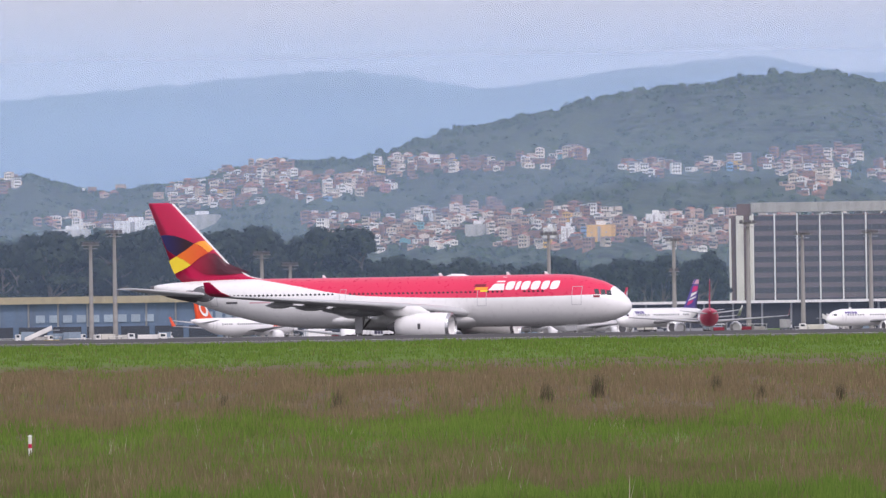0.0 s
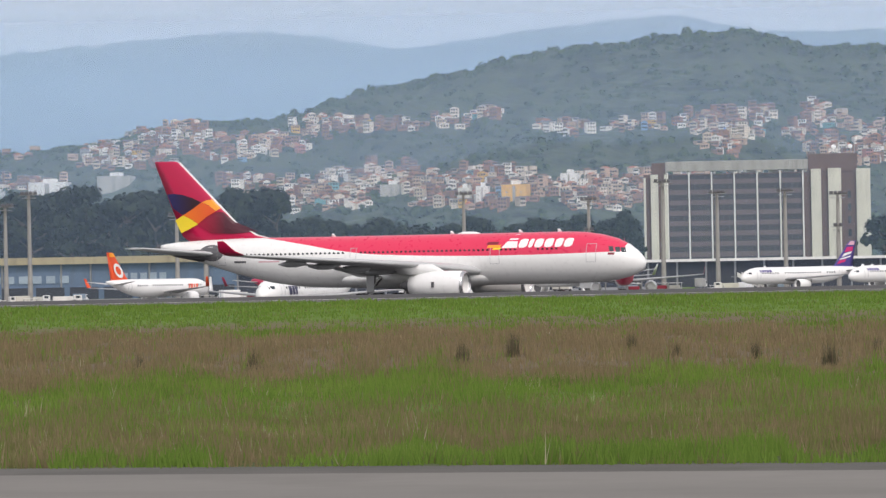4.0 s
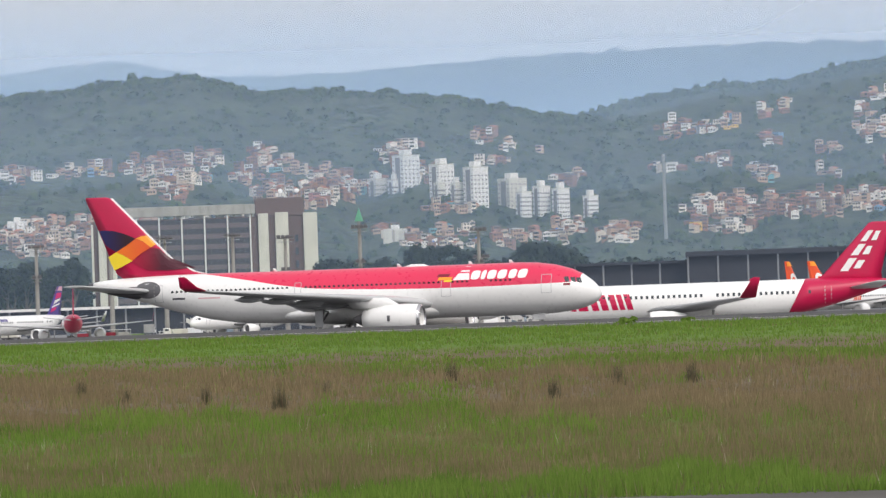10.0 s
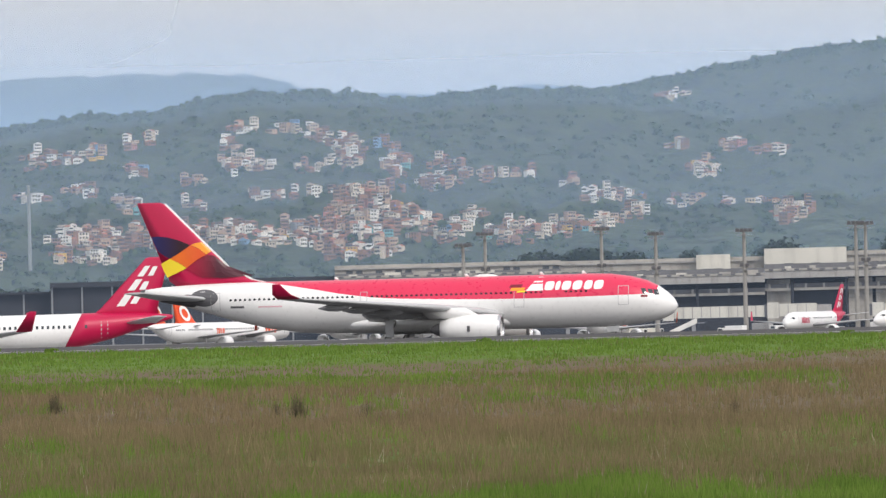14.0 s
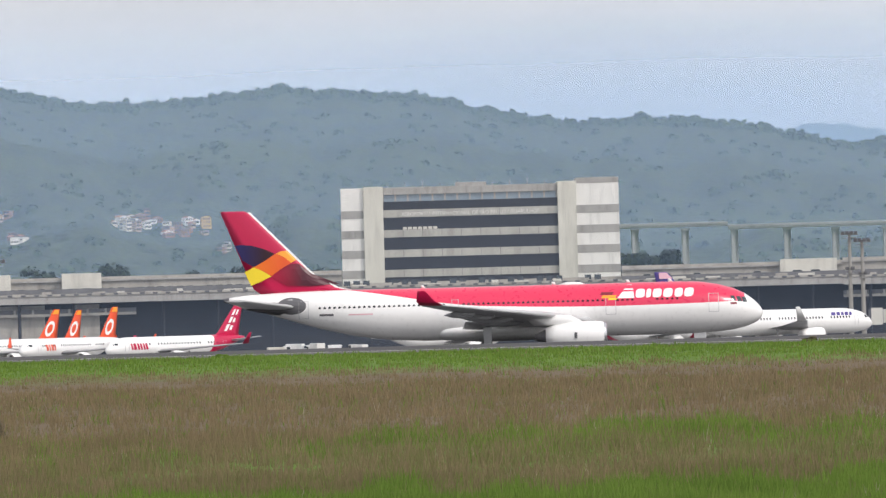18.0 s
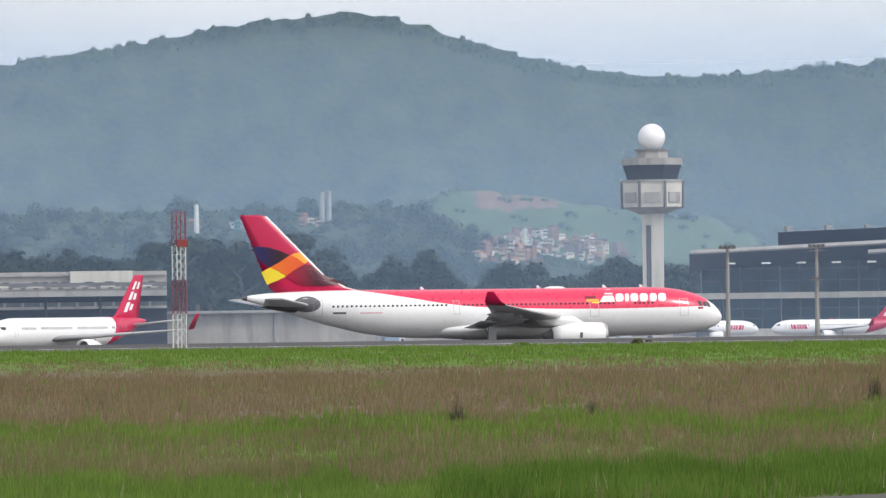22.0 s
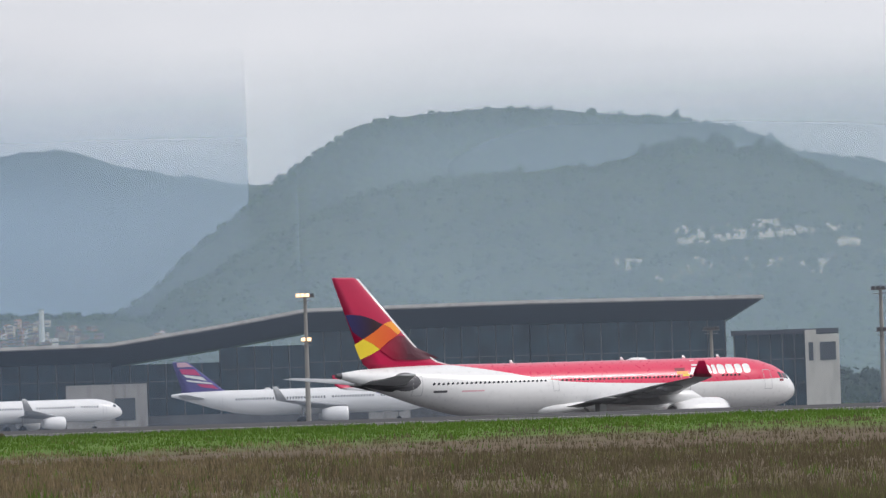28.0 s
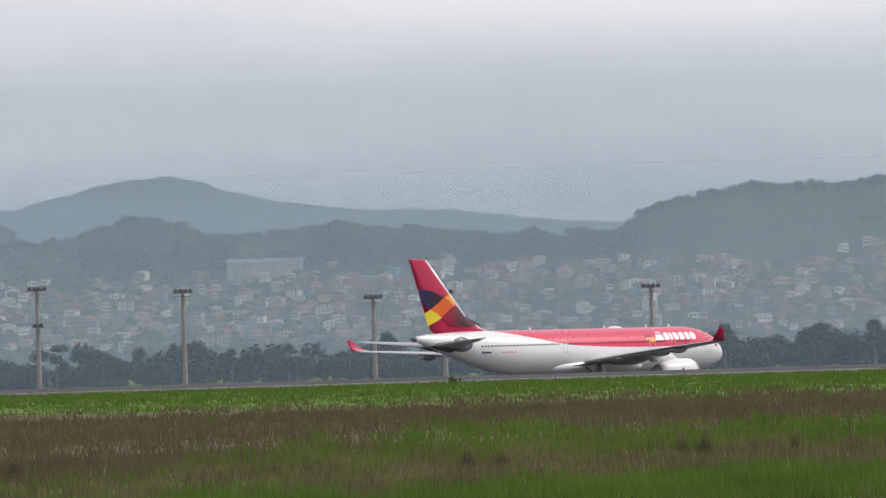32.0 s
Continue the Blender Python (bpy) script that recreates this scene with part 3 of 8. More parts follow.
# ---- mist: tinted see-through sheets painting the haze between the ranges ----
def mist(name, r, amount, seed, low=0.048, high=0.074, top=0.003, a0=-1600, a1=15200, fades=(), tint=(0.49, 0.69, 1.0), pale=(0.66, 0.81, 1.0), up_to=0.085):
    """A tinted sheet standing in for haze at one distance; it thins out between two elevations."""
    m = bpy.data.materials.new(name)
    m.use_nodes = True
    n, l = m.node_tree.nodes, m.node_tree.links
    n.clear()
    out, mix = n.new("ShaderNodeOutputMaterial"), n.new("ShaderNodeMixShader")
    clear, veil = n.new("ShaderNodeBsdfTransparent"), n.new("ShaderNodeBsdfDiffuse")
    co, sep = n.new("ShaderNodeTexCoord"), n.new("ShaderNodeSeparateXYZ")
    l.new(co.outputs["Object"], sep.inputs[0])
    # the paler look of haze towards the eastern sun is put into the tint
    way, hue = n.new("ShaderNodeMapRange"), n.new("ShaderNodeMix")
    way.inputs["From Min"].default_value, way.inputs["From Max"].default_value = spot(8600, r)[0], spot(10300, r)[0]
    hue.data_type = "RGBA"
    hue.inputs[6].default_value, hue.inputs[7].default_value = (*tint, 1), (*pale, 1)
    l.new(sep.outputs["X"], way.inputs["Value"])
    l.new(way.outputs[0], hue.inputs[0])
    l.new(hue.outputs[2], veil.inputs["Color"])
    mp, ns = n.new("ShaderNodeMapping"), n.new("ShaderNodeTexNoise")
    mp.inputs["Scale"].default_value = (0.0016, 0.0016, 0.006)
    mp.inputs["Location"].default_value = (seed, 0, 0)
    ns.inputs["Scale"].default_value, ns.inputs["Detail"].default_value = 1.0, 4
    l.new(co.outputs["Object"], mp.inputs["Vector"])
    l.new(mp.outputs[0], ns.inputs["Vector"])
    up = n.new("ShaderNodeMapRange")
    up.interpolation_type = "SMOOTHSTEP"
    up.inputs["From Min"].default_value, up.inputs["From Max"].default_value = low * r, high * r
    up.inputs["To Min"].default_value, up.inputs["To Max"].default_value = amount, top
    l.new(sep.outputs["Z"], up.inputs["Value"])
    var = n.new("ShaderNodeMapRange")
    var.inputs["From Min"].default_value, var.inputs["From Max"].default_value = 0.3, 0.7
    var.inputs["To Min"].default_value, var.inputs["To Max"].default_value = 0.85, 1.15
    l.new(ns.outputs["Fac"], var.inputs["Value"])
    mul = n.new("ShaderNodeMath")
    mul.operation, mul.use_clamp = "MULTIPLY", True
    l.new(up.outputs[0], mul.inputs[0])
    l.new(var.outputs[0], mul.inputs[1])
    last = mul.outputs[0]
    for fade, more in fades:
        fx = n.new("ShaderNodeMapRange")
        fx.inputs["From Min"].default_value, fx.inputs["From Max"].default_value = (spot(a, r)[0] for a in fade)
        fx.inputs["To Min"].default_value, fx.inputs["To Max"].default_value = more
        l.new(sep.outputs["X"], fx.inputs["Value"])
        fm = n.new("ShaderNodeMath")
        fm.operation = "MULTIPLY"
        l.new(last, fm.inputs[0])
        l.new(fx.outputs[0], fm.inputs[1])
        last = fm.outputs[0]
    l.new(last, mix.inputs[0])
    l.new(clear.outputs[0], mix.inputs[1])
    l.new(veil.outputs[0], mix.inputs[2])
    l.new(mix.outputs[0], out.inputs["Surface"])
    verts, faces = [], []
    for i in range(61):
        x, y = spot(a0 + (a1 - a0) * i / 60, r)
        verts += [(x, y, -4), (x, y, up_to * r)]
    for i in range(60):
        faces.append((2 * i, 2 * i + 2, 2 * i + 3, 2 * i + 1))
    ob = new(name, put_mesh(name, verts, faces, m, True))
    tagged(ob, "tinted see-through sheet standing in for distant haze", "mist", "", "structure")


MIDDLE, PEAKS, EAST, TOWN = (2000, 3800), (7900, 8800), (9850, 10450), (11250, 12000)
# haze amounts set by bearing: in the west, before the middle hills, in the quarry valley and, thinner, over the town
# east of it
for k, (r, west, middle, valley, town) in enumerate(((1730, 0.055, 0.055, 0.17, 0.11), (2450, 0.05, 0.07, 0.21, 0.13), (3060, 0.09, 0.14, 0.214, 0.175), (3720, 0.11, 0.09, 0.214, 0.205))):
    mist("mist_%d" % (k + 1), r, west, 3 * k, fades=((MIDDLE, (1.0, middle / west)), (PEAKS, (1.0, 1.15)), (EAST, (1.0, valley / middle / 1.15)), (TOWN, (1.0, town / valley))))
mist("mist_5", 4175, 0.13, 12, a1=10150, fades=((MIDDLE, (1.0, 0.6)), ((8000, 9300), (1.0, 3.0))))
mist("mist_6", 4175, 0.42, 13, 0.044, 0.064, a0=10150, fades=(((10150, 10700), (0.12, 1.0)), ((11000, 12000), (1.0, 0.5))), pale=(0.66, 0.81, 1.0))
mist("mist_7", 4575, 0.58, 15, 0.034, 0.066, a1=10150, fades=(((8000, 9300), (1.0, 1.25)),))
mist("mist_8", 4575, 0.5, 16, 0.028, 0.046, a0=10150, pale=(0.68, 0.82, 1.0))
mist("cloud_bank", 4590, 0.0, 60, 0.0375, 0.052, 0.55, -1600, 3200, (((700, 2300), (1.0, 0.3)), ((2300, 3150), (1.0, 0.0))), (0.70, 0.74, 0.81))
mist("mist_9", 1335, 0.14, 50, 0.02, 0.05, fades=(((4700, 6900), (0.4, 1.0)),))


# ---- aircraft ----
FUSE = ((0, 0.02, -0.27), (0.0035, 0.19, -0.27), (0.009, 0.32, -0.25), (0.018, 0.46, -0.21), (0.034, 0.64, -0.15), (0.055, 0.79, -0.09), (0.085, 0.91, -0.04),
        (0.12, 0.985, -0.01), (0.15, 1, 0), (0.3, 1, 0), (0.45, 1, 0), (0.63, 1, 0), (0.70, 0.97, 0.04), (0.76, 0.885, 0.13), (0.83, 0.71, 0.30), (0.90, 0.47, 0.50), (0.955, 0.26, 0.65), (0.982, 0.15, 0.70), (0.995, 0.09, 0.72))


def fuselage(length, radius, zc, n=28):
    rings = []
    for f, r, o in FUSE:
        x, rr, z = -f * length, r * radius, zc + o * radius
        rings.append([(x, rr * math.cos(2 * math.pi * k / n), z + rr * math.sin(2 * math.pi * k / n)) for k in range(n)])
    return loft(rings)


def skin(length, radius, zc, x_aft, z):
    """Half width of the fuselage at a place behind the nose and a height."""
    f = x_aft / length
    r = np.interp(f, [p[0] for p in FUSE], [p[1] for p in FUSE]) * radius
    o = zc + np.interp(f, [p[0] for p in FUSE], [p[2] for p in FUSE]) * radius
    return math.sqrt(max(0.0, r * r - (z - o) ** 2))


FOIL = ((1.0, 0.0), (0.75, 0.035), (0.45, 0.062), (0.2, 0.062), (0.06, 0.038), (0.0, 0.0), (0.06, -0.03), (0.2, -0.045), (0.45, -0.042), (0.75, -0.02))


def blade(sections):
    """A wing or fin from sections: leading edge (x aft, y, z), chord, thickness factor, upright or not."""
    rings = []
    for (x, y, z), chord, thick, up in sections:
        ring = []
        for c, t in FOIL:
            o = t * chord * thick
            ring.append((-(x + c * chord), y + (o if up else 0), z + (0 if up else o)))
        rings.append(ring)
    return loft(rings, True, True)


def nacelle(x, y, z, length, r, n=22):
    prof = ((0.0, 0.84), (0.02, 0.93), (0.08, 1.0), (0.3, 1.03), (0.6, 0.97), (0.85, 0.78), (1.0, 0.62))
    rings = [[(-(x + f * length), y + r * q * math.cos(2 * math.pi * k / n), z + r * q * math.sin(2 * math.pi * k / n)) for k in range(n)] for f, q in prof]
    inner = ((0.0, 0.84), (0.05, 0.78), (0.2, 0.76))
    back = [[(-(x + f * length), y + r * q * math.cos(2 * math.pi * k / n), z + r * q * math.sin(2 * math.pi * k / n)) for k in range(n)] for f, q in inner[::-1]]
    return loft(back + rings[1:], True)


def wheel(x, y, z, r, w, n=12):
    rings = []
    for o, q in ((-0.5, 0.72), (-0.42, 0.95), (-0.2, 1.0), (0.2, 1.0), (0.42, 0.95), (0.5, 0.72)):
        rings.append([(x + r * q * math.cos(2 * math.pi * k / n), y + o * w, z + r * q * math.sin(2 * math.pi * k / n)) for k in range(n)])
    return loft(rings)


def patch(points, lift_y, cells=10):
    """A thin painted panel: a polygon in the x-z plane, laid on a curved side by lift_y(x, z)."""
    bm = bmesh.new()
    vs = [bm.verts.new((x, 0, z)) for x, z in points]
    f = bm.faces.new(vs)
    bmesh.ops.triangulate(bm, faces=[f])
    bmesh.ops.subdivide_edges(bm, edges=bm.edges[:], cuts=cells // 3, use_grid_fill=True)
    for v in bm.verts:
        v.co.y = lift_y(v.co.x, v.co.z)
    return bm


def two_tone():
    """White hull, crimson back; the border runs level under the cabin windows and rises to the back of the hull before the fin."""
    m = M_WHITE.copy()
    m.name = "white_and_crimson_hull_paint"
    n, l = m.node_tree.nodes, m.node_tree.links
    b = n["Principled BSDF"]
    old = b.inputs["Base Color"].links[0].from_socket
    co, sep = n.new("ShaderNodeTexCoord"), n.new("ShaderNodeSeparateXYZ")
    l.new(co.outputs["Object"], sep.inputs[0])
    curve = n.new("ShaderNodeFloatCurve")
    c = curve.mapping.curves[0]
    knots = ((0.0, 0.545), (0.50, 0.555), (0.58, 0.60), (0.66, 0.68), (0.74, 0.755), (0.80, 0.80), (1.0, 1.0))
    c.points[0].location, c.points[1].location = knots[0], knots[-1]
    for k in knots[1:-1]:
        c.points.new(*k)
    curve.mapping.update()
    fx = n.new("ShaderNodeMath")
    fx.operation = "DIVIDE"
    l.new(sep.outputs["X"], fx.inputs[0])
    fx.inputs[1].default_value = -58.8
    l.new(fx.outputs[0], curve.inputs["Value"])
    fz = n.new("ShaderNodeMath")
    fz.operation = "DIVIDE"
    l.new(sep.outputs["Z"], fz.inputs[0])
    fz.inputs[1].default_value = 10
    gt = n.new("ShaderNodeMath")
    gt.operation = "GREATER_THAN"
    l.new(fz.outputs[0], gt.inputs[0])
    l.new(curve.outputs[0], gt.inputs[1])
    nose_ = n.new("ShaderNodeMath")
    nose_.operation = "GREATER_THAN"
    l.new(fx.outputs[0], nose_.inputs[0])
    nose_.inputs[1].default_value = 0.034
    both = n.new("ShaderNodeMath")
    both.operation = "MULTIPLY"
    l.new(gt.outputs[0], both.inputs[0])
    l.new(nose_.outputs[0], both.inputs[1])
    mx = n.new("ShaderNodeMix")
    mx.data_type = "RGBA"
    l.new(both.outputs[0], mx.inputs[0])
    l.new(old, mx.inputs[6])
    mx.inputs[7].default_value = (0.74, 0.02, 0.088, 1)
    l.new(mx.outputs[2], b.inputs["Base Color"])
    return m


M_PLATE = mat("dull_grey_plate", (0.13, 0.13, 0.14), 0.5, 0, 0.15, 1.0)
M_FAIRING = mat("shaded_grey_paint", (0.33, 0.335, 0.35), 0.45, 0, 0.15, 0.8)
M_PINK = mat("pale_pink_paint", (0.75, 0.45, 0.5), 0.4, 0, 0.06)


def blend_mat(name, c0, c1, x0, x1):
    """Paint that runs from one colour to another along the fin, in fine dots."""
    m = mat(name, c0, 0.38, 0, 0.06)
    n, l = m.node_tree.nodes, m.node_tree.links
    b = n["Principled BSDF"]
    old = b.inputs["Base Color"].links[0].from_socket
    co, sep, run, mx = n.new("ShaderNodeTexCoord"), n.new("ShaderNodeSeparateXYZ"), n.new("ShaderNodeMapRange"), n.new("ShaderNodeMix")
    l.new(co.outputs["Object"], sep.inputs[0])
    l.new(sep.outputs["X"], run.inputs["Value"])
    run.inputs["From Min"].default_value, run.inputs["From Max"].default_value = x0, x1
    mx.data_type = "RGBA"
    l.new(run.outputs[0], mx.inputs[0])
    l.new(old, mx.inputs[6])
    mx.inputs[7].default_value = (*c1, 1)
    l.new(mx.outputs[2], b.inputs["Base Color"])
    return m


M_LEAF = blend_mat("blue_to_black_paint", (0.018, 0.016, 0.11), (0.03, 0.006, 0.014), -27.0, -24.2)
M_BAND_RED = blend_mat("crimson_to_maroon_paint", (0.5, 0.006, 0.05), (0.075, 0.008, 0.022), -24.0, -20.2)
M_BAND_ORANGE = blend_mat("orange_to_red_paint", (0.9, 0.2, 0.015), (0.78, 0.075, 0.02), -25.5, -21.0)


def main_airliner():
    L, R, ZC = 57.6, 2.82, 4.85
    plane = thing("airliner", Matrix.Identity(4), "white airliner with crimson back and patterned fin rolling on the runway", "airplane")
    body = part("fuselage", fuselage(L, R, ZC, 40), two_tone(), plane, "white hull with a crimson back")
    body.location.x = 29
    base = Vector((29, 0, 0))

    def under(name, bm, m, parent=plane, label=""):
        if parent is plane:
            bmesh.ops.translate(bm, verts=bm.verts, vec=base)
        return part(name, bm, m, parent, label)

    for s in (-1, 1):
        under("wing", blade((((16.6, s * 1.2, 3.5), 12.6, 1.2, False), ((18.3, s * 2.8, 3.6), 11.2, 1.15, False), ((22.5, s * 9.6, 4.35), 7.4, 1.0, False), ((28.6, s * 19, 5.0), 4.9, 0.95, False),
                                    ((34.0, s * 28.4, 5.6), 2.5, 0.9, False), ((34.5, s * 29.0, 5.75), 2.3, 0.8, False))), M_GREY, plane, "long grey swept wing")
        under("winglet", blade((((34.4, s * 28.95, 5.7), 2.35, 0.8, False), ((35.2, s * 29.5, 6.1), 1.9, 0.8, False), ((36.2, s * 30.15, 7.15), 0.8, 0.8, False))), M_RED, plane, "crimson upturned winglet")
        under("tailplane", blade((((49.3, s * 0.5, 5.9), 6.2, 1.0, False), ((50.0, s * 1.2, 6.0), 5.6, 1.0, False), ((55.2, s * 9.7, 6.75), 2.1, 0.9, False))), M_GREY, plane, "grey tailplane")
        under("tailplane_seal", blade((((49.6, s * 0.85, 5.85), 5.9, 2.6, False), ((50.1, s * 1.5, 5.92), 5.1, 1.4, False))), M_DARKGREY, plane, "dark grey tailplane root panel")
        eng = under("engine", nacelle(17.2, s * 9.37, 2.15, 6.4, 1.5), M_WHITE, plane, "white engine nacelle")
        part("inlet_lip", translate(loft([[(-(17.15 + f), s * 9.37 + q * math.cos(2 * math.pi * k / 22), 2.15 + q * math.sin(2 * math.pi * k / 22)) for k in range(22)]
                                          for f, q in ((0.16, 1.17), (0.0, 1.22), (-0.02, 1.3), (0.1, 1.42), (0.3, 1.48))], False), base), M_METAL, eng, "bare metal inlet lip")
        part("fan", translate(tube((-18.3, s * 9.37, 2.15), (-18.2, s * 9.37, 2.15), 1.14, 1.14, 22), base), M_DARKGREY, eng, "dark fan")
        part("exhaust_cone", translate(tube((-23.4, s * 9.37, 2.15), (-24.7, s * 9.37, 2.15), 0.85, 0.25, 16), base), M_DARKGREY, eng, "dark metal exhaust cone")
        part("vent", translate(box((-20.6, s * 9.37 - 1.56 if s < 0 else s * 9.37 + 1.5, 1.9), (-20.3, s * 9.37 - 1.5 if s < 0 else s * 9.37 + 1.56, 2.5), 0.0), base), M_DARKGREY, eng, "small dark cowl vent")
        under("pylon", blade((((19.0, s * 9.37, 3.3), 5.8, 0.9, True), ((21.0, s * 9.37, 4.4), 5.0, 0.9, True))), M_WHITE, plane, "white engine pylon")
        for y, x0, ln, z in ((7.2, 25.8, 5.0, 3.75), (11.8, 27.0, 4.4, 4.1), (16.0, 28.9, 3.8, 4.45), (20.3, 31.0, 3.3, 4.75)):
            rings = [[(-(x0 + f * ln), s * y + q * 0.32 * math.cos(2 * math.pi * k / 10), z + q * 0.42 * math.sin(2 * math.pi * k / 10) - 0.1 * f) for k in range(10)] for f, q in ((0, 0.1), (0.15, 0.7), (0.4, 1), (0.7, 0.85), (1, 0.1))]
            under("flap_fairing", loft(rings), M_FAIRING, plane, "grey flap track fairing")
        under("flap", blade((((29.4, s * 3.1, 3.15), 2.9, 0.8, False), ((29.6, s * 9.4, 3.95), 2.4, 0.8, False))), M_GREY, plane, "lowered grey flap")
        under("flap", blade((((29.4, s * 9.7, 3.98), 2.2, 0.8, False), ((32.3, s * 20, 4.75), 1.5, 0.8, False))), M_GREY, plane, "lowered grey flap")
        # main gear
        leg = under("main_gear", tube((-29.9, s * 5.3, 0.75), (-29.6, s * 5.1, 3.4), 0.24, 0.3, 12), M_STEEL, plane, "steel landing gear leg")
        part("bogie", translate(box((-31.0, s * 5.3 - 0.12, 0.55), (-28.9, s * 5.3 + 0.12, 0.8), 0.03), base), M_STEEL, leg)
        part("gear_door", translate(box((-30.1, s * 6.0 - 0.04, 1.5), (-29.2, s * 6.0 + 0.04, 3.3), 0.02), base), M_GREY, leg, "grey gear door")
        part("torque_link", translate(tube((-30.6, s * 5.3, 0.9), (-29.7, s * 5.2, 2.2), 0.1, 0.1, 8), base), M_DARKGREY, leg, "dark torque link")
        part("side_stay", translate(tube((-29.6, s * 2.9, 3.0), (-29.8, s * 5.2, 1.7), 0.12, 0.12, 8), base), M_STEEL, leg)
        for dx in (-30.95, -28.95):
            for dy in (-0.7, 0.7):
                part("tyre", translate(wheel(dx, s * 5.3 + dy, 0.7, 0.7, 0.48), base), M_TYRE, leg, "black tyre")
        # oval plate round the tailplane's root
        oval = [(-50.45 + 1.55 * math.cos(2 * math.pi * k / 24), 6.12 + 0.92 * math.sin(2 * math.pi * k / 24)) for k in range(24)]
        under("tailplane_plate", patch(oval, lambda x, z, s=s: s * (skin(L, R, ZC, -x, z) + 0.02)), M_PLATE, plane, "dark grey oval plate round the tailplane root")
    # belly fairing
    rings = [[(-x, 2.95 * q * math.cos(2 * math.pi * k / 20), 3.0 + 1.25 * q * math.sin(2 * math.pi * k / 20)) for k in range(20)] for x, q in ((15.5, 0.25), (18, 0.75), (21, 0.98), (30, 1.0), (34, 0.8), (37, 0.3))]
    under("belly_fairing", loft(rings), M_WHITE, plane, "white belly fairing")
    # fin
    fin_secs = (((43.0, 0, 7.35), 10.6, 0.42, True), ((45.6, 0, 8.0), 8.9, 0.6, True), ((48.1, 0, 9.4), 7.0, 0.75, True), ((54.9, 0, 16.25), 2.95, 0.75, True), ((55.4, 0, 16.42), 2.4, 0.5, True))
    fin = under("fin", blade(fin_secs), M_RED, plane, "tall crimson fin with a blue, orange and yellow pattern")

    def fin_half(x, z):
        z = min(max(z, 7.4), 16.2)
        zs = [q[0][2] for q in fin_secs]
        le = np.interp(z, zs, [q[0][0] for q in fin_secs])
        ch = np.interp(z, zs, [q[1] for q in fin_secs])
        th = np.interp(z, zs, [q[2] for q in fin_secs])
        c = min(max((29 - x - le) / ch, 0.0), 1.0)
        return float(np.interp(c, [0, 0.06, 0.2, 0.45, 0.75, 1.0], [0, 0.038, 0.062, 0.062, 0.035, 0.0]) * ch * th)

    def fin_xz(px, py):
        """Pattern drawn on a fin 467 wide and 310 high."""
        return 29 - (57.9 - (px - 83) / 35.6), 16.42 - (py - 55) / 37.5

    pats = (("blue_leaf", M_LEAF, ((136, 192), (160, 190), (200, 194), (245, 208), (288, 228), (250, 255), (206, 280), (185, 268), (163, 252))),
            ("orange_band", M_BAND_ORANGE, ((206, 281), (250, 256), (290, 229), (325, 246), (349, 268), (310, 290), (273, 318), (240, 296))),
            ("light_orange_band", M_LORANGE, ((290, 228), (310, 220), (333, 217), (350, 234), (370, 254), (350, 267), (322, 243))),
            ("yellow_band", M_YELLOW, ((171, 300), (206, 281), (240, 297), (273, 319), (235, 338), (195, 355), (182, 328))),
            ("maroon_band", M_BAND_RED, ((276, 322), (312, 292), (352, 270), (380, 272), (425, 312), (470, 338), (530, 356), (420, 362), (330, 358))))
    for nm, mm, pts in pats:
        for s in (-1, 1):
            bm = patch([fin_xz(*p) for p in pts], lambda x, z, s=s: s * (fin_half(x, z) + 0.02))
            part(nm, bm, mm, fin, nm.replace("_", " ") + " painted on the fin")
    edge = blade((((43.6, 0, 7.62), 1.5, 0.35, True), ((45.4, 0, 8.02), 0.95, 0.9, True), ((47.95, 0, 9.4), 0.55, 1.6, True), ((54.76, 0, 16.3), 0.36, 1.5, True)))
    bmesh.ops.translate(edge, verts=edge.verts, vec=base + Vector((0.06, 0, 0)))
    part("leading_edge", edge, M_WHITE, fin, "white leading edge")
    under("tail_cone", tube((-57.2, 0, ZC + 0.715 * R), (-57.75, 0, ZC + 0.73 * R), 0.32, 0.2, 14), M_DARKGREY, plane, "dark auxiliary exhaust")
    # windows, doors, titles on both sides
    win = box((-0.13, -0.02, -0.18), (0.13, 0.02, 0.18), 0.0)
    me = bpy.data.meshes.new("cabin_window")
    bmesh.ops.bevel(win, geom=[e for e in win.edges if abs((e.verts[0].co - e.verts[1].co).y) > 0.01], offset=0.07, segments=2, affect="EDGES")
    win.to_mesh(me)
    win.free()
    me.materials.append(M_PANE)
    ZW = ZC + 0.93
    for s in (-1, 1):
        xs = [9.3 + 0.53 * k for k in range(80)]
        for x in xs:
            if 11.8 < x < 13.6 or 15.9 < x < 17.0 or 32.2 < x < 33.9 or x > 47.6:
                continue
            if s > 0 and int(x * 10) % 2:
                continue
            w = new("cabin_window", me)
            w.parent = plane
            hw = skin(L, R, ZC, x, ZW)
            w.location = (29 - x, s * (hw + 0.004), ZW)
            w.rotation_euler.x = -s * math.asin(min(1, 0.93 / R))
        for x, zb, hh, ww in ((5.4, ZC - 0.55, 2.0, 1.1), (16.4, ZC - 0.55, 2.0, 1.1), (33.0, ZC - 0.1, 1.6, 0.75), (49.2, ZC - 0.15, 1.9, 1.05)):
            door = bmesh.new()
            cols = ((x - ww / 2, x - ww / 2 + 0.05), (x + ww / 2 - 0.05, x + ww / 2))
            for c0, c1 in cols:
                strip(door, lambda xx, zz: s * (skin(L, R, ZC, xx, zz) + 0.012), c0, c1, zb, zb + hh, 8)
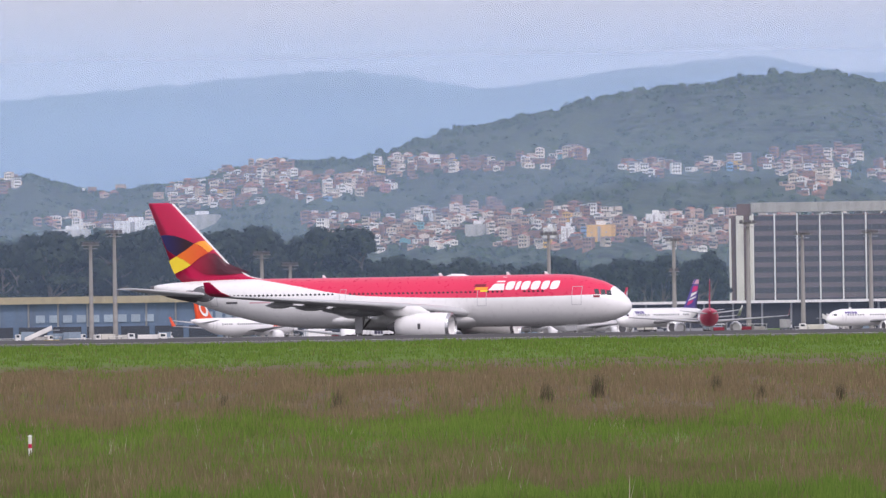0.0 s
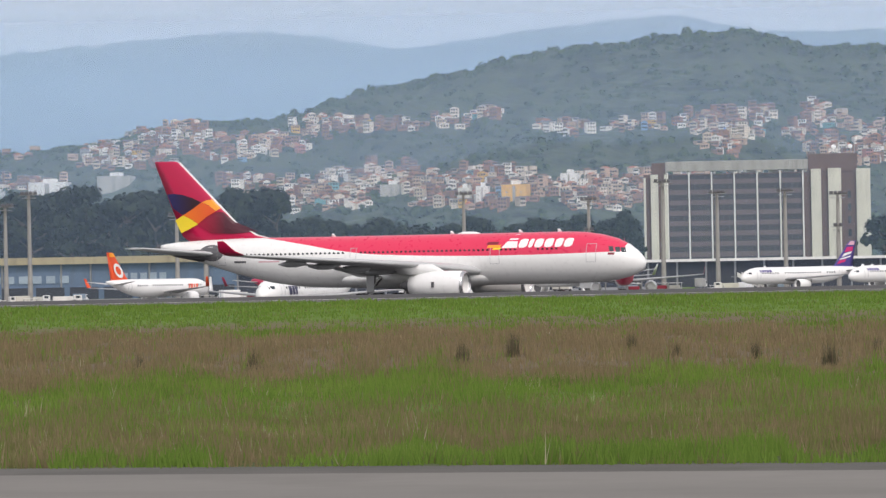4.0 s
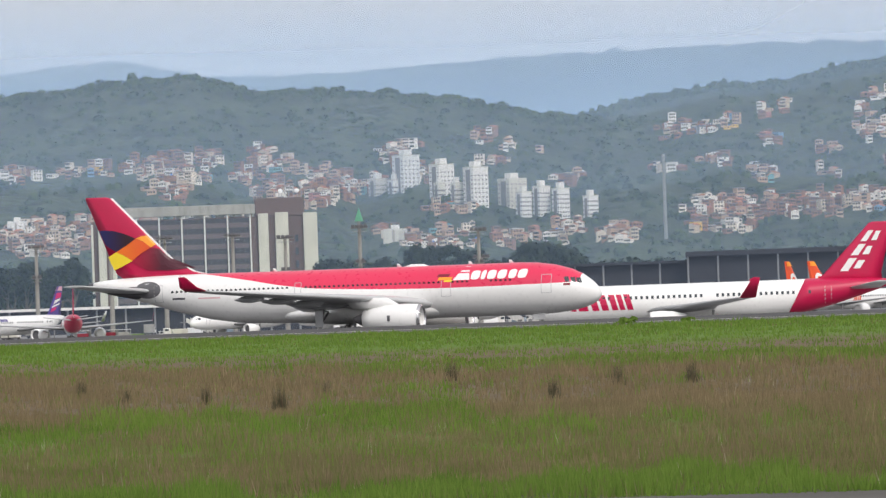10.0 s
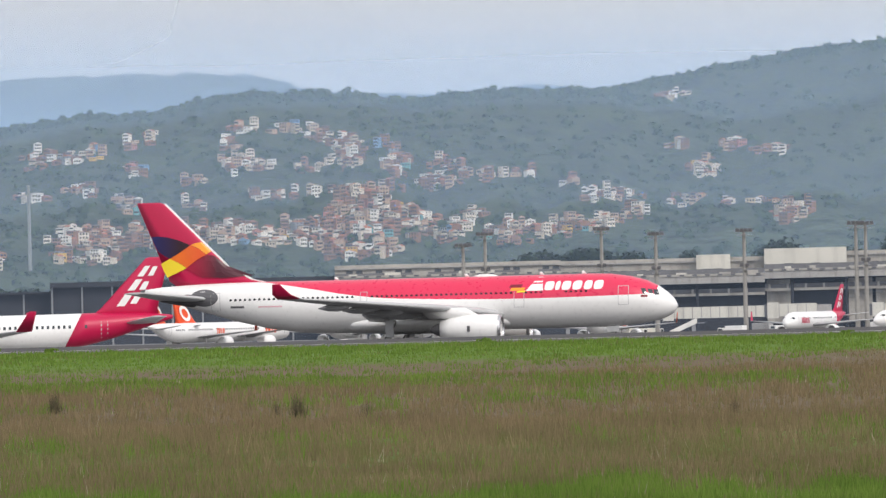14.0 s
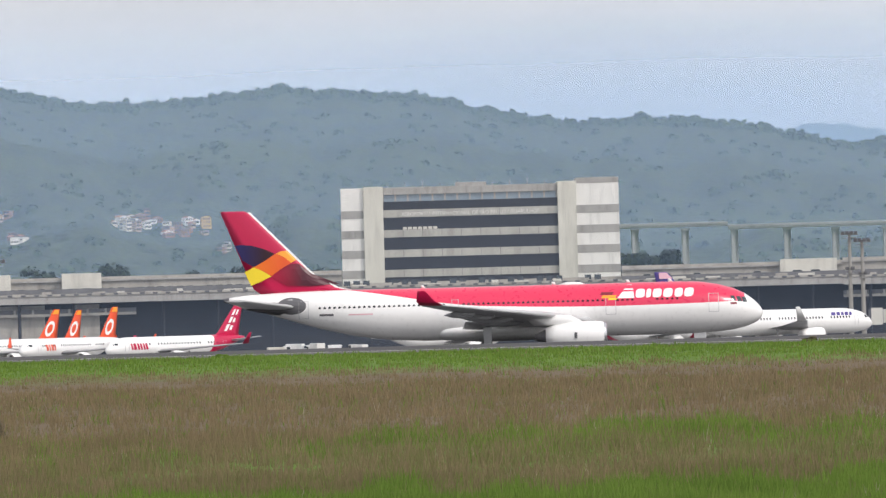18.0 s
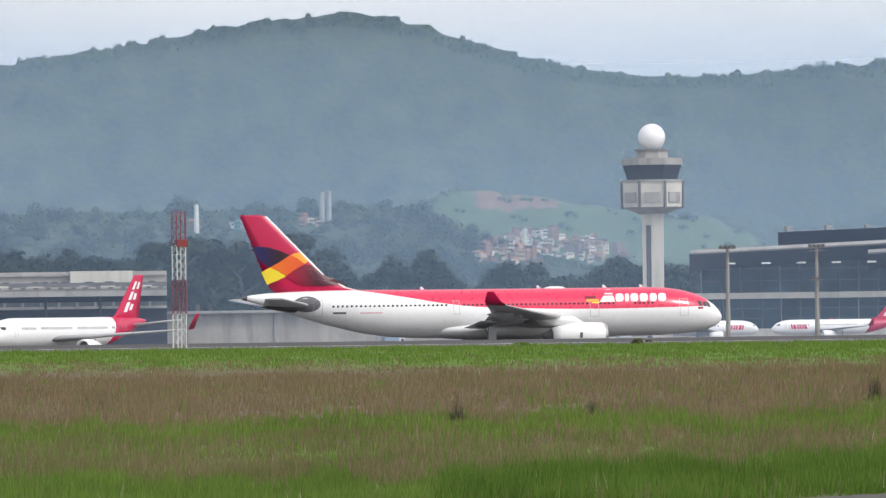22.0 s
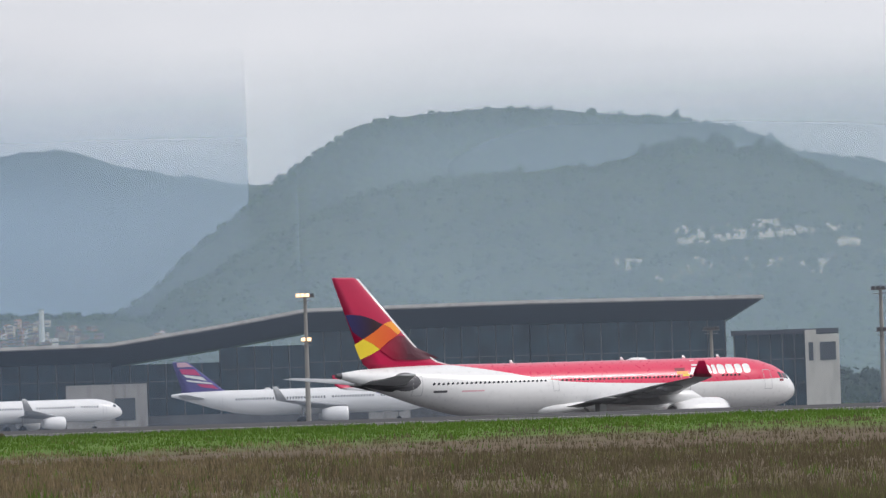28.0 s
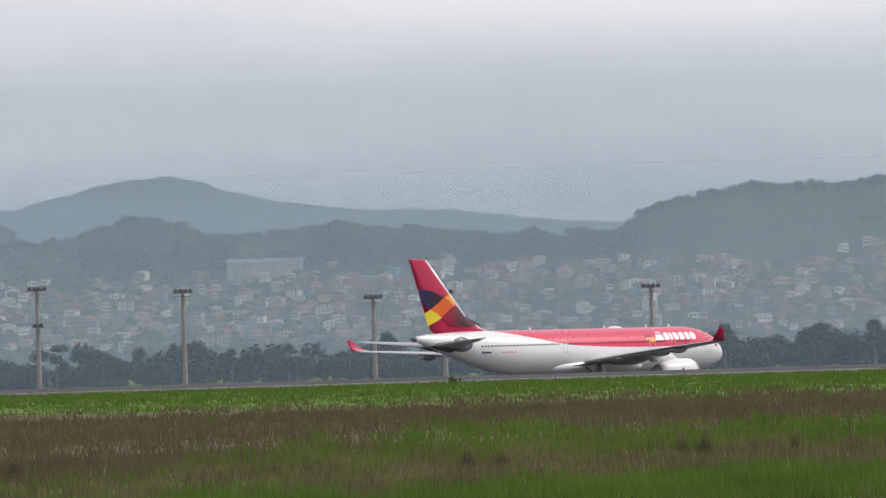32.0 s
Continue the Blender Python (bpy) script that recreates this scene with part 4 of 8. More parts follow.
            for z0 in (zb, zb + hh - 0.05):
                strip(door, lambda xx, zz: s * (skin(L, R, ZC, xx, zz) + 0.012), x - ww / 2, x + ww / 2, z0, z0 + 0.05, 1)
            bmesh.ops.translate(door, verts=door.verts, vec=base)
            part("cabin_door", door, M_GREY, plane, "grey outlined cabin door")
        # title as plain white shapes: a wedge and rounded blocks
        def side_of(xx, zz):
            return s * (skin(L, R, ZC, -xx, zz) + 0.014)
        zt = ZC + 1.15
        shapes = [[(-15.7, zt), (-14.5, zt + 1.45), (-14.0, zt + 1.45), (-13.85, zt)]]
        for cx, wx in ((-13.2, 0.5), (-12.3, 0.26), (-11.4, 0.48), (-10.25, 0.5), (-9.1, 0.44), (-8.0, 0.5)):
            ring = [(math.cos(2 * math.pi * k / 16), math.sin(2 * math.pi * k / 16)) for k in range(16)]
            shapes.append([(cx + wx * math.copysign(abs(c) ** 0.6, c) + 0.12 * q, zt + 0.48 + 0.48 * math.copysign(abs(q) ** 0.6, q)) for c, q in ring])
        for pts in shapes:
            bar = patch(pts, side_of, 6)
            bmesh.ops.translate(bar, verts=bar.verts, vec=base)
            part("title_shape", bar, M_WHITE, plane, "plain white lettering shape")
        for x0, w_, z0, h_, mm in ((15.9, 1.5, 1.2, 0.3, M_LORANGE), (16.2, 1.3, 1.55, 0.3, M_MAROON), (15.8, 0.9, 1.0, 0.18, M_YELLOW)):
            em = bmesh.new()
            strip(em, lambda xx, zz: s * (skin(L, R, ZC, xx, zz) + 0.014), x0, x0 + w_, ZC + z0, ZC + z0 + h_, 3, slant=-0.6)
            bmesh.ops.translate(em, verts=em.verts, vec=base)
            part("emblem", em, mm, plane, "small flame-coloured emblem block")
        reg = bmesh.new()
        strip(reg, lambda xx, zz: s * (skin(L, R, ZC, xx, zz) + 0.012), 46.0, 47.5, ZC + 0.1, ZC + 0.32, 2)
        bmesh.ops.translate(reg, verts=reg.verts, vec=base)
        part("registration_bar", reg, M_DARKGREY, plane, "small dark registration bar")
        sub = bmesh.new()
        strip(sub, lambda xx, zz: s * (skin(L, R, ZC, xx, zz) + 0.012), 41.8, 44.4, ZC + 0.12, ZC + 0.26, 2)
        bmesh.ops.translate(sub, verts=sub.verts, vec=base)
        part("slogan_bar", sub, M_PINK, plane, "thin pink writing bar")
        flag = bmesh.new()
        strip(flag, lambda xx, zz: s * (skin(L, R, ZC, xx, zz) + 0.012), 2.9, 3.6, ZC + 0.2, ZC + 0.45, 2)
        bmesh.ops.translate(flag, verts=flag.verts, vec=base)
        part("flag_bar", flag, M_MAROON, plane, "small flag bar")
        for x0 in (1.75, 2.3, 2.95):
            cw = bmesh.new()
            strip(cw, lambda xx, zz: s * (skin(L, R, ZC, xx, zz) + 0.015), x0, x0 + 0.46, ZC + 0.42 + (x0 - 1.75) * 0.12, ZC + 0.98 + (x0 - 1.75) * 0.12, 4, slant=0.35)
            bmesh.ops.translate(cw, verts=cw.verts, vec=base)
            part("cockpit_window", cw, M_PANE, plane, "dark cockpit window")
    nose_leg = under("nose_gear", tube((-6.7, 0, 0.6), (-6.5, 0, 2.6), 0.13, 0.17, 10), M_STEEL, plane, "steel nose gear leg")
    for y in (-0.36, 0.36):
        part("tyre", translate(wheel(-6.75, y, 0.52, 0.52, 0.38), base), M_TYRE, nose_leg, "black tyre")
    part("gear_door", translate(box((-7.5, -0.5, 1.5), (-6.2, -0.45, 2.5), 0.02), base), M_WHITE, nose_leg, "white gear door")
    for x in (9.5, 14.0, 22.0, 36.0):
        under("antenna", blade((((x, 0, 7.6), 0.6, 0.6, True), ((x + 0.35, 0, 8.0), 0.25, 0.6, True))), M_WHITE, plane, "small white blade antenna")
    under("radome_hump", loft([[(-x, 0.45 * q * math.cos(2 * math.pi * k / 12), 7.62 + 0.28 * q * math.sin(2 * math.pi * k / 12)) for k in range(12)] for x, q in ((19.0, 0.2), (19.6, 0.9), (21, 1), (21.8, 0.2))]), M_WHITE, plane, "low white antenna hump")
    return plane


def translate(bm, v):
    bmesh.ops.translate(bm, verts=bm.verts, vec=v)
    return bm


def strip(bm, side, x0, x1, z0, z1, n, slant=0.0):
    """A thin panel on the hull's side between two places behind the nose and two heights."""
    a = []
    for k in range(n + 1):
        z = z0 + (z1 - z0) * k / n
        d = slant * (z - z0)
        a.append([bm.verts.new((-(x + d), side(x + d, z), z)) for x in (x0, (x0 + x1) / 2, x1)])
    for p, q in zip(a, a[1:]):
        for k in range(2):
            bm.faces.new((p[k], p[k + 1], q[k + 1], q[k]))
    return bm


airliner = main_airliner()


# ---- parked aircraft ----
M_WING = mat("dull_wing_grey", (0.38, 0.385, 0.4), 0.4, 0, 0.15, 0.8)
M_REDORANGE = mat("red_orange_paint", (0.78, 0.085, 0.02), 0.4, 0, 0.08)


def flat_mark(points, y):
    bm = bmesh.new()
    bm.faces.new([bm.verts.new((x, y, z)) for x, z in points])
    return bm


def parked(nose, tail, r, length, toward, fin_mat, label, fin_h=None, hull=None, rear=None, marks=(), title=None, tip=None, wide=False, engines=1, name="parked_airliner", group="airliners parked on the apron"):
    """A standing airliner between the bearings of its nose and its tail."""
    k = length / 37.6
    R = length * (0.049 if wide else 0.0535)
    zc = R * 1.72 + 0.35
    top = fin_h or (0.29 * length if wide else 11.8 * k)
    lat = abs(nose - tail) * r * STEP
    depth = math.sqrt(max(0.0, length * length - min(lat, length) ** 2)) / 2
    rn, rt = (r - depth, r + depth) if toward else (r + depth, r - depth)
    (xn, yn), (xt, yt) = spot(nose, rn), spot(tail, rt)
    turn = math.degrees(math.atan2(yn - yt, xn - xt))
    ob = thing(name, pose(xn, yn, land(((nose + tail) / 2 - 3000) * STEP, r) + 0.03, 0, 0, turn), label, "airplane", group)
    hull = hull or M_WHITE
    part("fuselage", fuselage(length, R, zc, 20), hull, ob)
    L = length
    if rear:
        rings = []
        for f, q, o in FUSE:
            if f >= 0.755:
                rings.append([(-f * L, (q * R + 0.02) * math.cos(2 * math.pi * j / 20), zc + o * R + (q * R + 0.02) * math.sin(2 * math.pi * j / 20)) for j in range(20)])
        rings.insert(0, [(-(0.70 + 0.05 * (math.sin(2 * math.pi * j / 20) + 1) / 2) * L, (0.965 * R + 0.02) * math.cos(2 * math.pi * j / 20), zc + 0.05 * R + (0.965 * R + 0.02) * math.sin(2 * math.pi * j / 20)) for j in range(20)])
        part("tail_paint", loft(rings), rear, ob, "coloured rear hull")
    for s in (-1, 1):
        part("wing", blade((((0.31 * L, s * R * 0.5, zc - 0.5 * R), 0.19 * L, 1.1, False), ((0.40 * L, s * 0.16 * L, zc - 0.28 * R), 0.115 * L, 1.0, False),
                            ((0.565 * L, s * (0.415 if wide else 0.44) * L, zc + 0.1 * R), 0.045 * L, 0.9, False))), M_WING, ob, "grey wing")
        part("winglet", blade((((0.57 * L, s * (0.415 if wide else 0.44) * L, zc + 0.1 * R), 0.042 * L, 0.8, False), ((0.605 * L, s * (0.427 if wide else 0.452) * L, zc + 1.15 * R), 0.02 * L, 0.8, False))), tip or hull, ob)
        part("tailplane", blade((((0.86 * L, s * R * 0.2, zc + 0.4 * R), 0.09 * L, 1.0, False), ((0.935 * L, s * 0.165 * L, zc + 0.75 * R), 0.04 * L, 0.9, False))), M_GREY, ob)
        for e in range(engines):
            y = s * L * (0.155 if not e else 0.3)
            eng = part("engine", nacelle((0.33 + 0.09 * e) * L, y, zc - (1.05 - 0.3 * e) * R, 0.1 * L, (0.62 if not wide else 0.58) * R, 14), hull, ob)
            part("fan", tube((-(0.345 + 0.09 * e) * L, y, zc - (1.05 - 0.3 * e) * R), (-(0.343 + 0.09 * e) * L, y, zc - (1.05 - 0.3 * e) * R), 0.45 * R, 0.45 * R, 14), M_DARKGREY, eng, "dark fan")
        leg = part("main_gear", tube((-0.5 * L, s * 0.1 * L, 0.6 * k), (-0.5 * L, s * 0.1 * L, zc - 0.5 * R), 0.12 * k, 0.16 * k, 8), M_STEEL, ob)
        part("tyre", wheel(-0.5 * L, s * 0.1 * L, 0.58 * k, 0.58 * k, 0.8 * k), M_TYRE, leg)
        rowbm = bmesh.new()
        for j in range(int(0.65 * L / 0.8)):
            if j % 17 not in (7, 8):
                strip(rowbm, lambda xx, zz: s * (skin(L, R, zc, xx, zz) + 0.02), 0.13 * L + 0.8 * j, 0.13 * L + 0.8 * j + 0.36, zc + 0.2 * R, zc + 0.38 * R, 1)
        for f in (0.09, 0.8):
            door = bmesh.new()
            for d0, d1 in ((0.0, 0.12), (0.95, 1.07)):
                strip(door, lambda xx, zz: s * (skin(L, R, zc, xx, zz) + 0.02), f * L + d0, f * L + d1, zc - 0.35 * R, zc + 0.55 * R, 4)
            part("cabin_door", door, M_GREY, ob, "grey outlined cabin door")
        tagged(part("cabin_glazing", rowbm, M_PANE, ob), "row of small dark cabin windows", "", "", "stuff")
        cw = bmesh.new()
        strip(cw, lambda xx, zz: s * (skin(L, R, zc, xx, zz) + 0.02), 0.028 * L, 0.052 * L, zc + 0.2 * R, zc + 0.42 * R, 2, slant=0.3)
        part("cockpit_window", cw, M_PANE, ob, "dark cockpit window")
        if title:
            tm, bars, z0, hh = title
            for x0, w_ in bars:
                tb = bmesh.new()
                strip(tb, lambda xx, zz: s * (skin(L, R, zc, xx, zz) + 0.03), x0 * L, (x0 + w_) * L, zc + z0 * R, zc + (z0 + hh) * R, 3, slant=-0.28)
                part("title_bar", tb, tm, ob, "plain coloured lettering block")
    leg = part("nose_gear", tube((-0.13 * L, 0, 0.4 * k), (-0.13 * L, 0, zc - 0.8 * R), 0.09 * k, 0.11 * k, 8), M_STEEL, ob)
    part("tyre", wheel(-0.13 * L, 0, 0.38 * k, 0.38 * k, 0.6 * k), M_TYRE, leg)
    zr = zc + 0.85 * R
    fin = part("fin", blade((((0.745 * L, 0, zr - 0.4 * R), 0.215 * L, 0.35, True), ((0.80 * L, 0, zr + 0.12 * (top - zr)), 0.155 * L, 0.5, True), ((0.925 * L, 0, top - 0.2), 0.062 * L, 0.55, True), ((0.935 * L, 0, top), 0.05 * L, 0.4, True))), fin_mat, ob, "tall painted fin")
    span_z = top - zr
    for nm, mm, pts, rise in marks:
        # marks in fin units: 0..1 from root front to tip back, 0..1 upwards
        poly = [(-(0.79 + u * 0.18) * L, zr + v * span_z) for u, v in pts]
        for s in (-1, 1):
            part(nm, flat_mark(poly, s * (0.0055 * L + 0.02 + rise)), mm, fin)
    return ob


def fin_ring(size, mid=0.36, turns=16):
    """An oval on a fin, leaning back with its sweep."""
    return tuple((0.52 + 0.5 * size * math.sin(2 * math.pi * j / turns) + 0.85 * size * math.cos(2 * math.pi * j / turns), mid + size * math.sin(2 * math.pi * j / turns)) for j in range(turns))


CORE = tuple((0.55 + 0.16 * math.cos(2 * math.pi * j / 14), 0.36 + 0.18 * math.sin(2 * math.pi * j / 14)) for j in range(14))
GOL = dict(fin_mat=M_REDORANGE, label="white airliner with a red-orange fin bearing a white ring", tip=M_REDORANGE,
           marks=(("fin_ring", M_WHITE, fin_ring(0.26), 0.0), ("fin_core", M_REDORANGE, fin_ring(0.15), 0.01), ("fin_top", M_LORANGE, ((0.66, 0.84), (0.98, 0.84), (1.0, 0.985), (0.8, 0.985)), 0.0)),
           title=(M_REDORANGE, ((0.17, 0.02), (0.2, 0.012), (0.222, 0.02), (0.25, 0.012)), -0.2, 0.6))
LAT = dict(fin_mat=M_INDIGO, label="white airliner with an indigo, magenta and white fin", tip=M_WHITE,
           marks=(("fin_top", M_PINKFIN, ((0.66, 0.84), (0.99, 0.84), (1.0, 0.985), (0.81, 0.985)), 0.0), ("fin_band", M_MAGENTA, ((0.5, 0.56), (0.9, 0.62), (0.94, 0.78), (0.62, 0.76)), 0.0), ("fin_stripe", M_WHITE, ((0.36, 0.38), (0.82, 0.52), (0.88, 0.6), (0.48, 0.52)), 0.0),
                  ("fin_band", M_MAGENTA, ((0.14, 0.12), (0.5, 0.2), (0.6, 0.3), (0.26, 0.26)), 0.0), ("fin_stripe", M_WHITE, ((0.24, 0.27), (0.78, 0.38), (0.82, 0.44), (0.3, 0.33)), 0.0)),
           title=(M_INDIGO, ((0.12, 0.012), (0.137, 0.016), (0.158, 0.012), (0.175, 0.016), (0.196, 0.02)), 0.42, 0.26))
TAMS = dict(fin_mat=M_RED, label="white airliner with a red fin and red rear hull", rear=M_RED, tip=M_RED,
            marks=(("fin_bar", M_WHITE, ((0.3, 0.16), (0.42, 0.16), (0.56, 0.38), (0.44, 0.38)), 0.0), ("fin_bar", M_WHITE, ((0.5, 0.2), (0.6, 0.2), (0.68, 0.34), (0.58, 0.34)), 0.0), ("fin_bar", M_WHITE, ((0.47, 0.43), (0.58, 0.43), (0.7, 0.62), (0.6, 0.62)), 0.0), ("fin_bar", M_WHITE, ((0.64, 0.44), (0.74, 0.44), (0.8, 0.58), (0.72, 0.58)), 0.0),
                   ("fin_bar", M_WHITE, ((0.62, 0.67), (0.71, 0.67), (0.82, 0.85), (0.74, 0.85)), 0.0), ("fin_bar", M_WHITE, ((0.78, 0.68), (0.86, 0.68), (0.93, 0.84), (0.86, 0.84)), 0.0)),
            title=(M_RED, ((0.135, 0.012), (0.152, 0.02), (0.18, 0.014), (0.199, 0.014), (0.22, 0.012), (0.238, 0.014)), -0.25, 0.6))

fleet = (
    (-328, -507, 1543, 39, False, GOL, {}), (-100, -250, 1580, 37.6, True, TAMS, {}), (617, 822, 1580, 37.6, True, LAT, {}), (806, 1011, 1580, 37.6, True, LAT, {}),
    (158, -22, 1500, 39, False, GOL, {}), (245, 112, 1450, 37.6, False, LAT, {}), (200, 268, 1600, 37.6, True, TAMS, {}), (250, 395, 1390, 37.6, True, LAT, {}), (1004, 1209, 1585, 37.6, True, LAT, {}), (1810, 1668, 1400, 39, False, GOL, {}), (1915, 1707, 1420, 39, False, GOL, {}), (2045, 1982, 1450, 37.6, False, LAT, {}), (2168, 2076, 1440, 37.6, False, LAT, {}),
    (2300, 2196, 1520, 37.6, False, TAMS, {}), (2330, 2264, 1560, 39, False, GOL, {}), (2508, 2440, 1480, 39, False, GOL, {}),
    (3120, 3318, 1430, 39, True, GOL, {}), (3195, 3356, 1500, 39, True, GOL, {}), (3245, 3420, 1375, 39, True, GOL, {}), (3395, 3640, 1330, 37.6, True, TAMS, {}),
    (2795, 2900, 1480, 37.6, True, TAMS, {}), (2950, 3190, 1480, 39, True, GOL, {}), (4090, 3872, 1440, 37.6, False, LAT, {}), (4430, 4240, 1490, 37.6, False, TAMS, {}), (4420, 4262, 1450, 37.6, False, LAT, {}),
    (4480, 4375, 1540, 37.6, False, TAMS, {}), (4500, 4405, 1540, 37.6, False, TAMS, {}), (4925, 5110, 1450, 37.6, True, TAMS, {}), (5300, 5062, 820, 37.6, False, TAMS, {}),
    (6748, 6526, 1420, 37.6, False, TAMS, {}), (6915, 6708, 1420, 37.6, False, LAT, {}), (7095, 6862, 1420, 37.6, False, TAMS, {}), (7118, 7350, 1420, 37.6, True, TAMS, {}), (7455, 7676, 1430, 37.6, True, TAMS, {}), (7690, 7798, 1500, 37.6, True, TAMS, {}), (7778, 7995, 1420, 37.6, True, TAMS, {}),
    (8100, 8314, 1440, 37.6, True, TAMS, {}), (8380, 8580, 1330, 37.6, True, LAT, {}))
for nose, tail, r, ln, tw, liv, more in fleet:
    parked(nose, tail, r * (0.79 if nose < 5200 and r > 1000 else 1.0), ln, tw, **{**liv, **more})
# single liveries and wide bodies
rolling = parked(1262, 1917, 780, 54.9, True, **{**TAMS, "label": "white airliner with a red fin rolling along the apron", "name": "taxiing_airliner", "group": "", "fin_h": 15.8, "wide": True, "title": (M_RED, ((0.118, 0.014), (0.139, 0.026), (0.176, 0.018), (0.202, 0.018), (0.229, 0.016), (0.25, 0.014), (0.27, 0.016)), -0.35, 0.85)})
parked(-234, -65, 750, 37.6, True, M_BLUE, "white airliner with dark engines standing on the taxiway", title=(M_BLUE, ((0.16, 0.03), (0.195, 0.025), (0.225, 0.02)), -0.2, 0.6))
parked(405, 412, 1050, 36, False, **TAMS)
parked(4748, 4362, 1160, 57, False, **{**LAT, "wide": True, "fin_h": 16.8})
parked(5384, 5748, 1260, 60, True, M_SKYBLUE, "white long-haul airliner with a sky-blue fin", wide=True, fin_h=16.8, marks=(("fin_disc", M_WHITE, CORE, 0.0),))
parked(5735, 6012, 1050, 60, True, **{**TAMS, "wide": True, "fin_h": 16.9, "title": None})
parked(8820, 8512, 1310, 62, False, M_DARKGREY, "white long-haul airliner with a black fin and red disc", wide=True, fin_h=17, marks=(("fin_disc", M_RED, CORE, 0.0), ("fin_edge", M_WHITE, ((0.0, 0.1), (0.12, 0.1), (0.8, 0.97), (0.72, 0.97)), 0.0)), title=(M_DARKGREY, ((0.1, 0.02), (0.13, 0.02), (0.16, 0.03)), 0.3, 0.3))
parked(9500, 9120, 1500, 62, False, M_RED, "white long-haul airliner with a red fin bearing a white cross", wide=True, fin_h=17.3, marks=(("fin_cross", M_WHITE, ((0.3, 0.38), (0.8, 0.38), (0.83, 0.52), (0.33, 0.52)), 0.0), ("fin_cross", M_WHITE, ((0.48, 0.24), (0.62, 0.24), (0.68, 0.66), (0.54, 0.66)), 0.01)), title=(M_RED, ((0.18, 0.03), (0.215, 0.03), (0.25, 0.03)), -0.2, 0.5))
parked(9915, 9532, 1500, 66, False, M_WHITE, "white long-haul airliner with slanted blue and red fin stripes", wide=True, fin_h=18.0, marks=tuple(("fin_stripe", mm, ((u, 0.05), (u + 0.13, 0.05), (u + 0.62, 0.95), (u + 0.55, 0.95)), 0.0) for u, mm in ((0.0, M_BLUE), (0.18, M_BLUE), (0.36, M_RED))))
parked(10464, 10000, 1480, 73.9, False, **{**LAT, "wide": True, "fin_h": 18.6})
parked(11440, 12012, 1120, 70.6, True, M_NAVY, "white four-engined jumbo with an indigo fin and a yellow disc", wide=True, fin_h=19.4, engines=2, marks=(("fin_disc", M_YELLOW, CORE, 0.0),), title=(M_INDIGO, ((0.09, 0.02), (0.115, 0.02), (0.14, 0.02), (0.165, 0.03)), 0.1, 0.35))


# ---- buildings ----
def site(a, r):
    x, y = spot(a, r)
    return pose(x, y, APRON_Z, 0, 0, -math.degrees((a - 3000) * STEP))


def arc_slab(a0, a1, r0, r1, z0, z1, seg=30):
    """A wall or slab that follows the terminal's wide bend."""
    bm = bmesh.new()
    n = max(1, int((a1 - a0) / seg))
    cols = []
    for i in range(n + 1):
        a = a0 + (a1 - a0) * i / n
        cols.append([bm.verts.new((*spot(a, r), z)) for r, z in ((r0, z0), (r1, z0), (r1, z1), (r0, z1))])
    for p, q in zip(cols, cols[1:]):
        for k in range(4):
            bm.faces.new((p[k], p[(k + 1) % 4], q[(k + 1) % 4], q[k]))
    bm.faces.new(cols[0])
    bm.faces.new(cols[-1][::-1])
    bmesh.ops.recalc_face_normals(bm, faces=bm.faces)
    return bm


def origin_thing(name, label, category, group=""):
    return thing(name, Matrix.Identity(4), label, category, group)


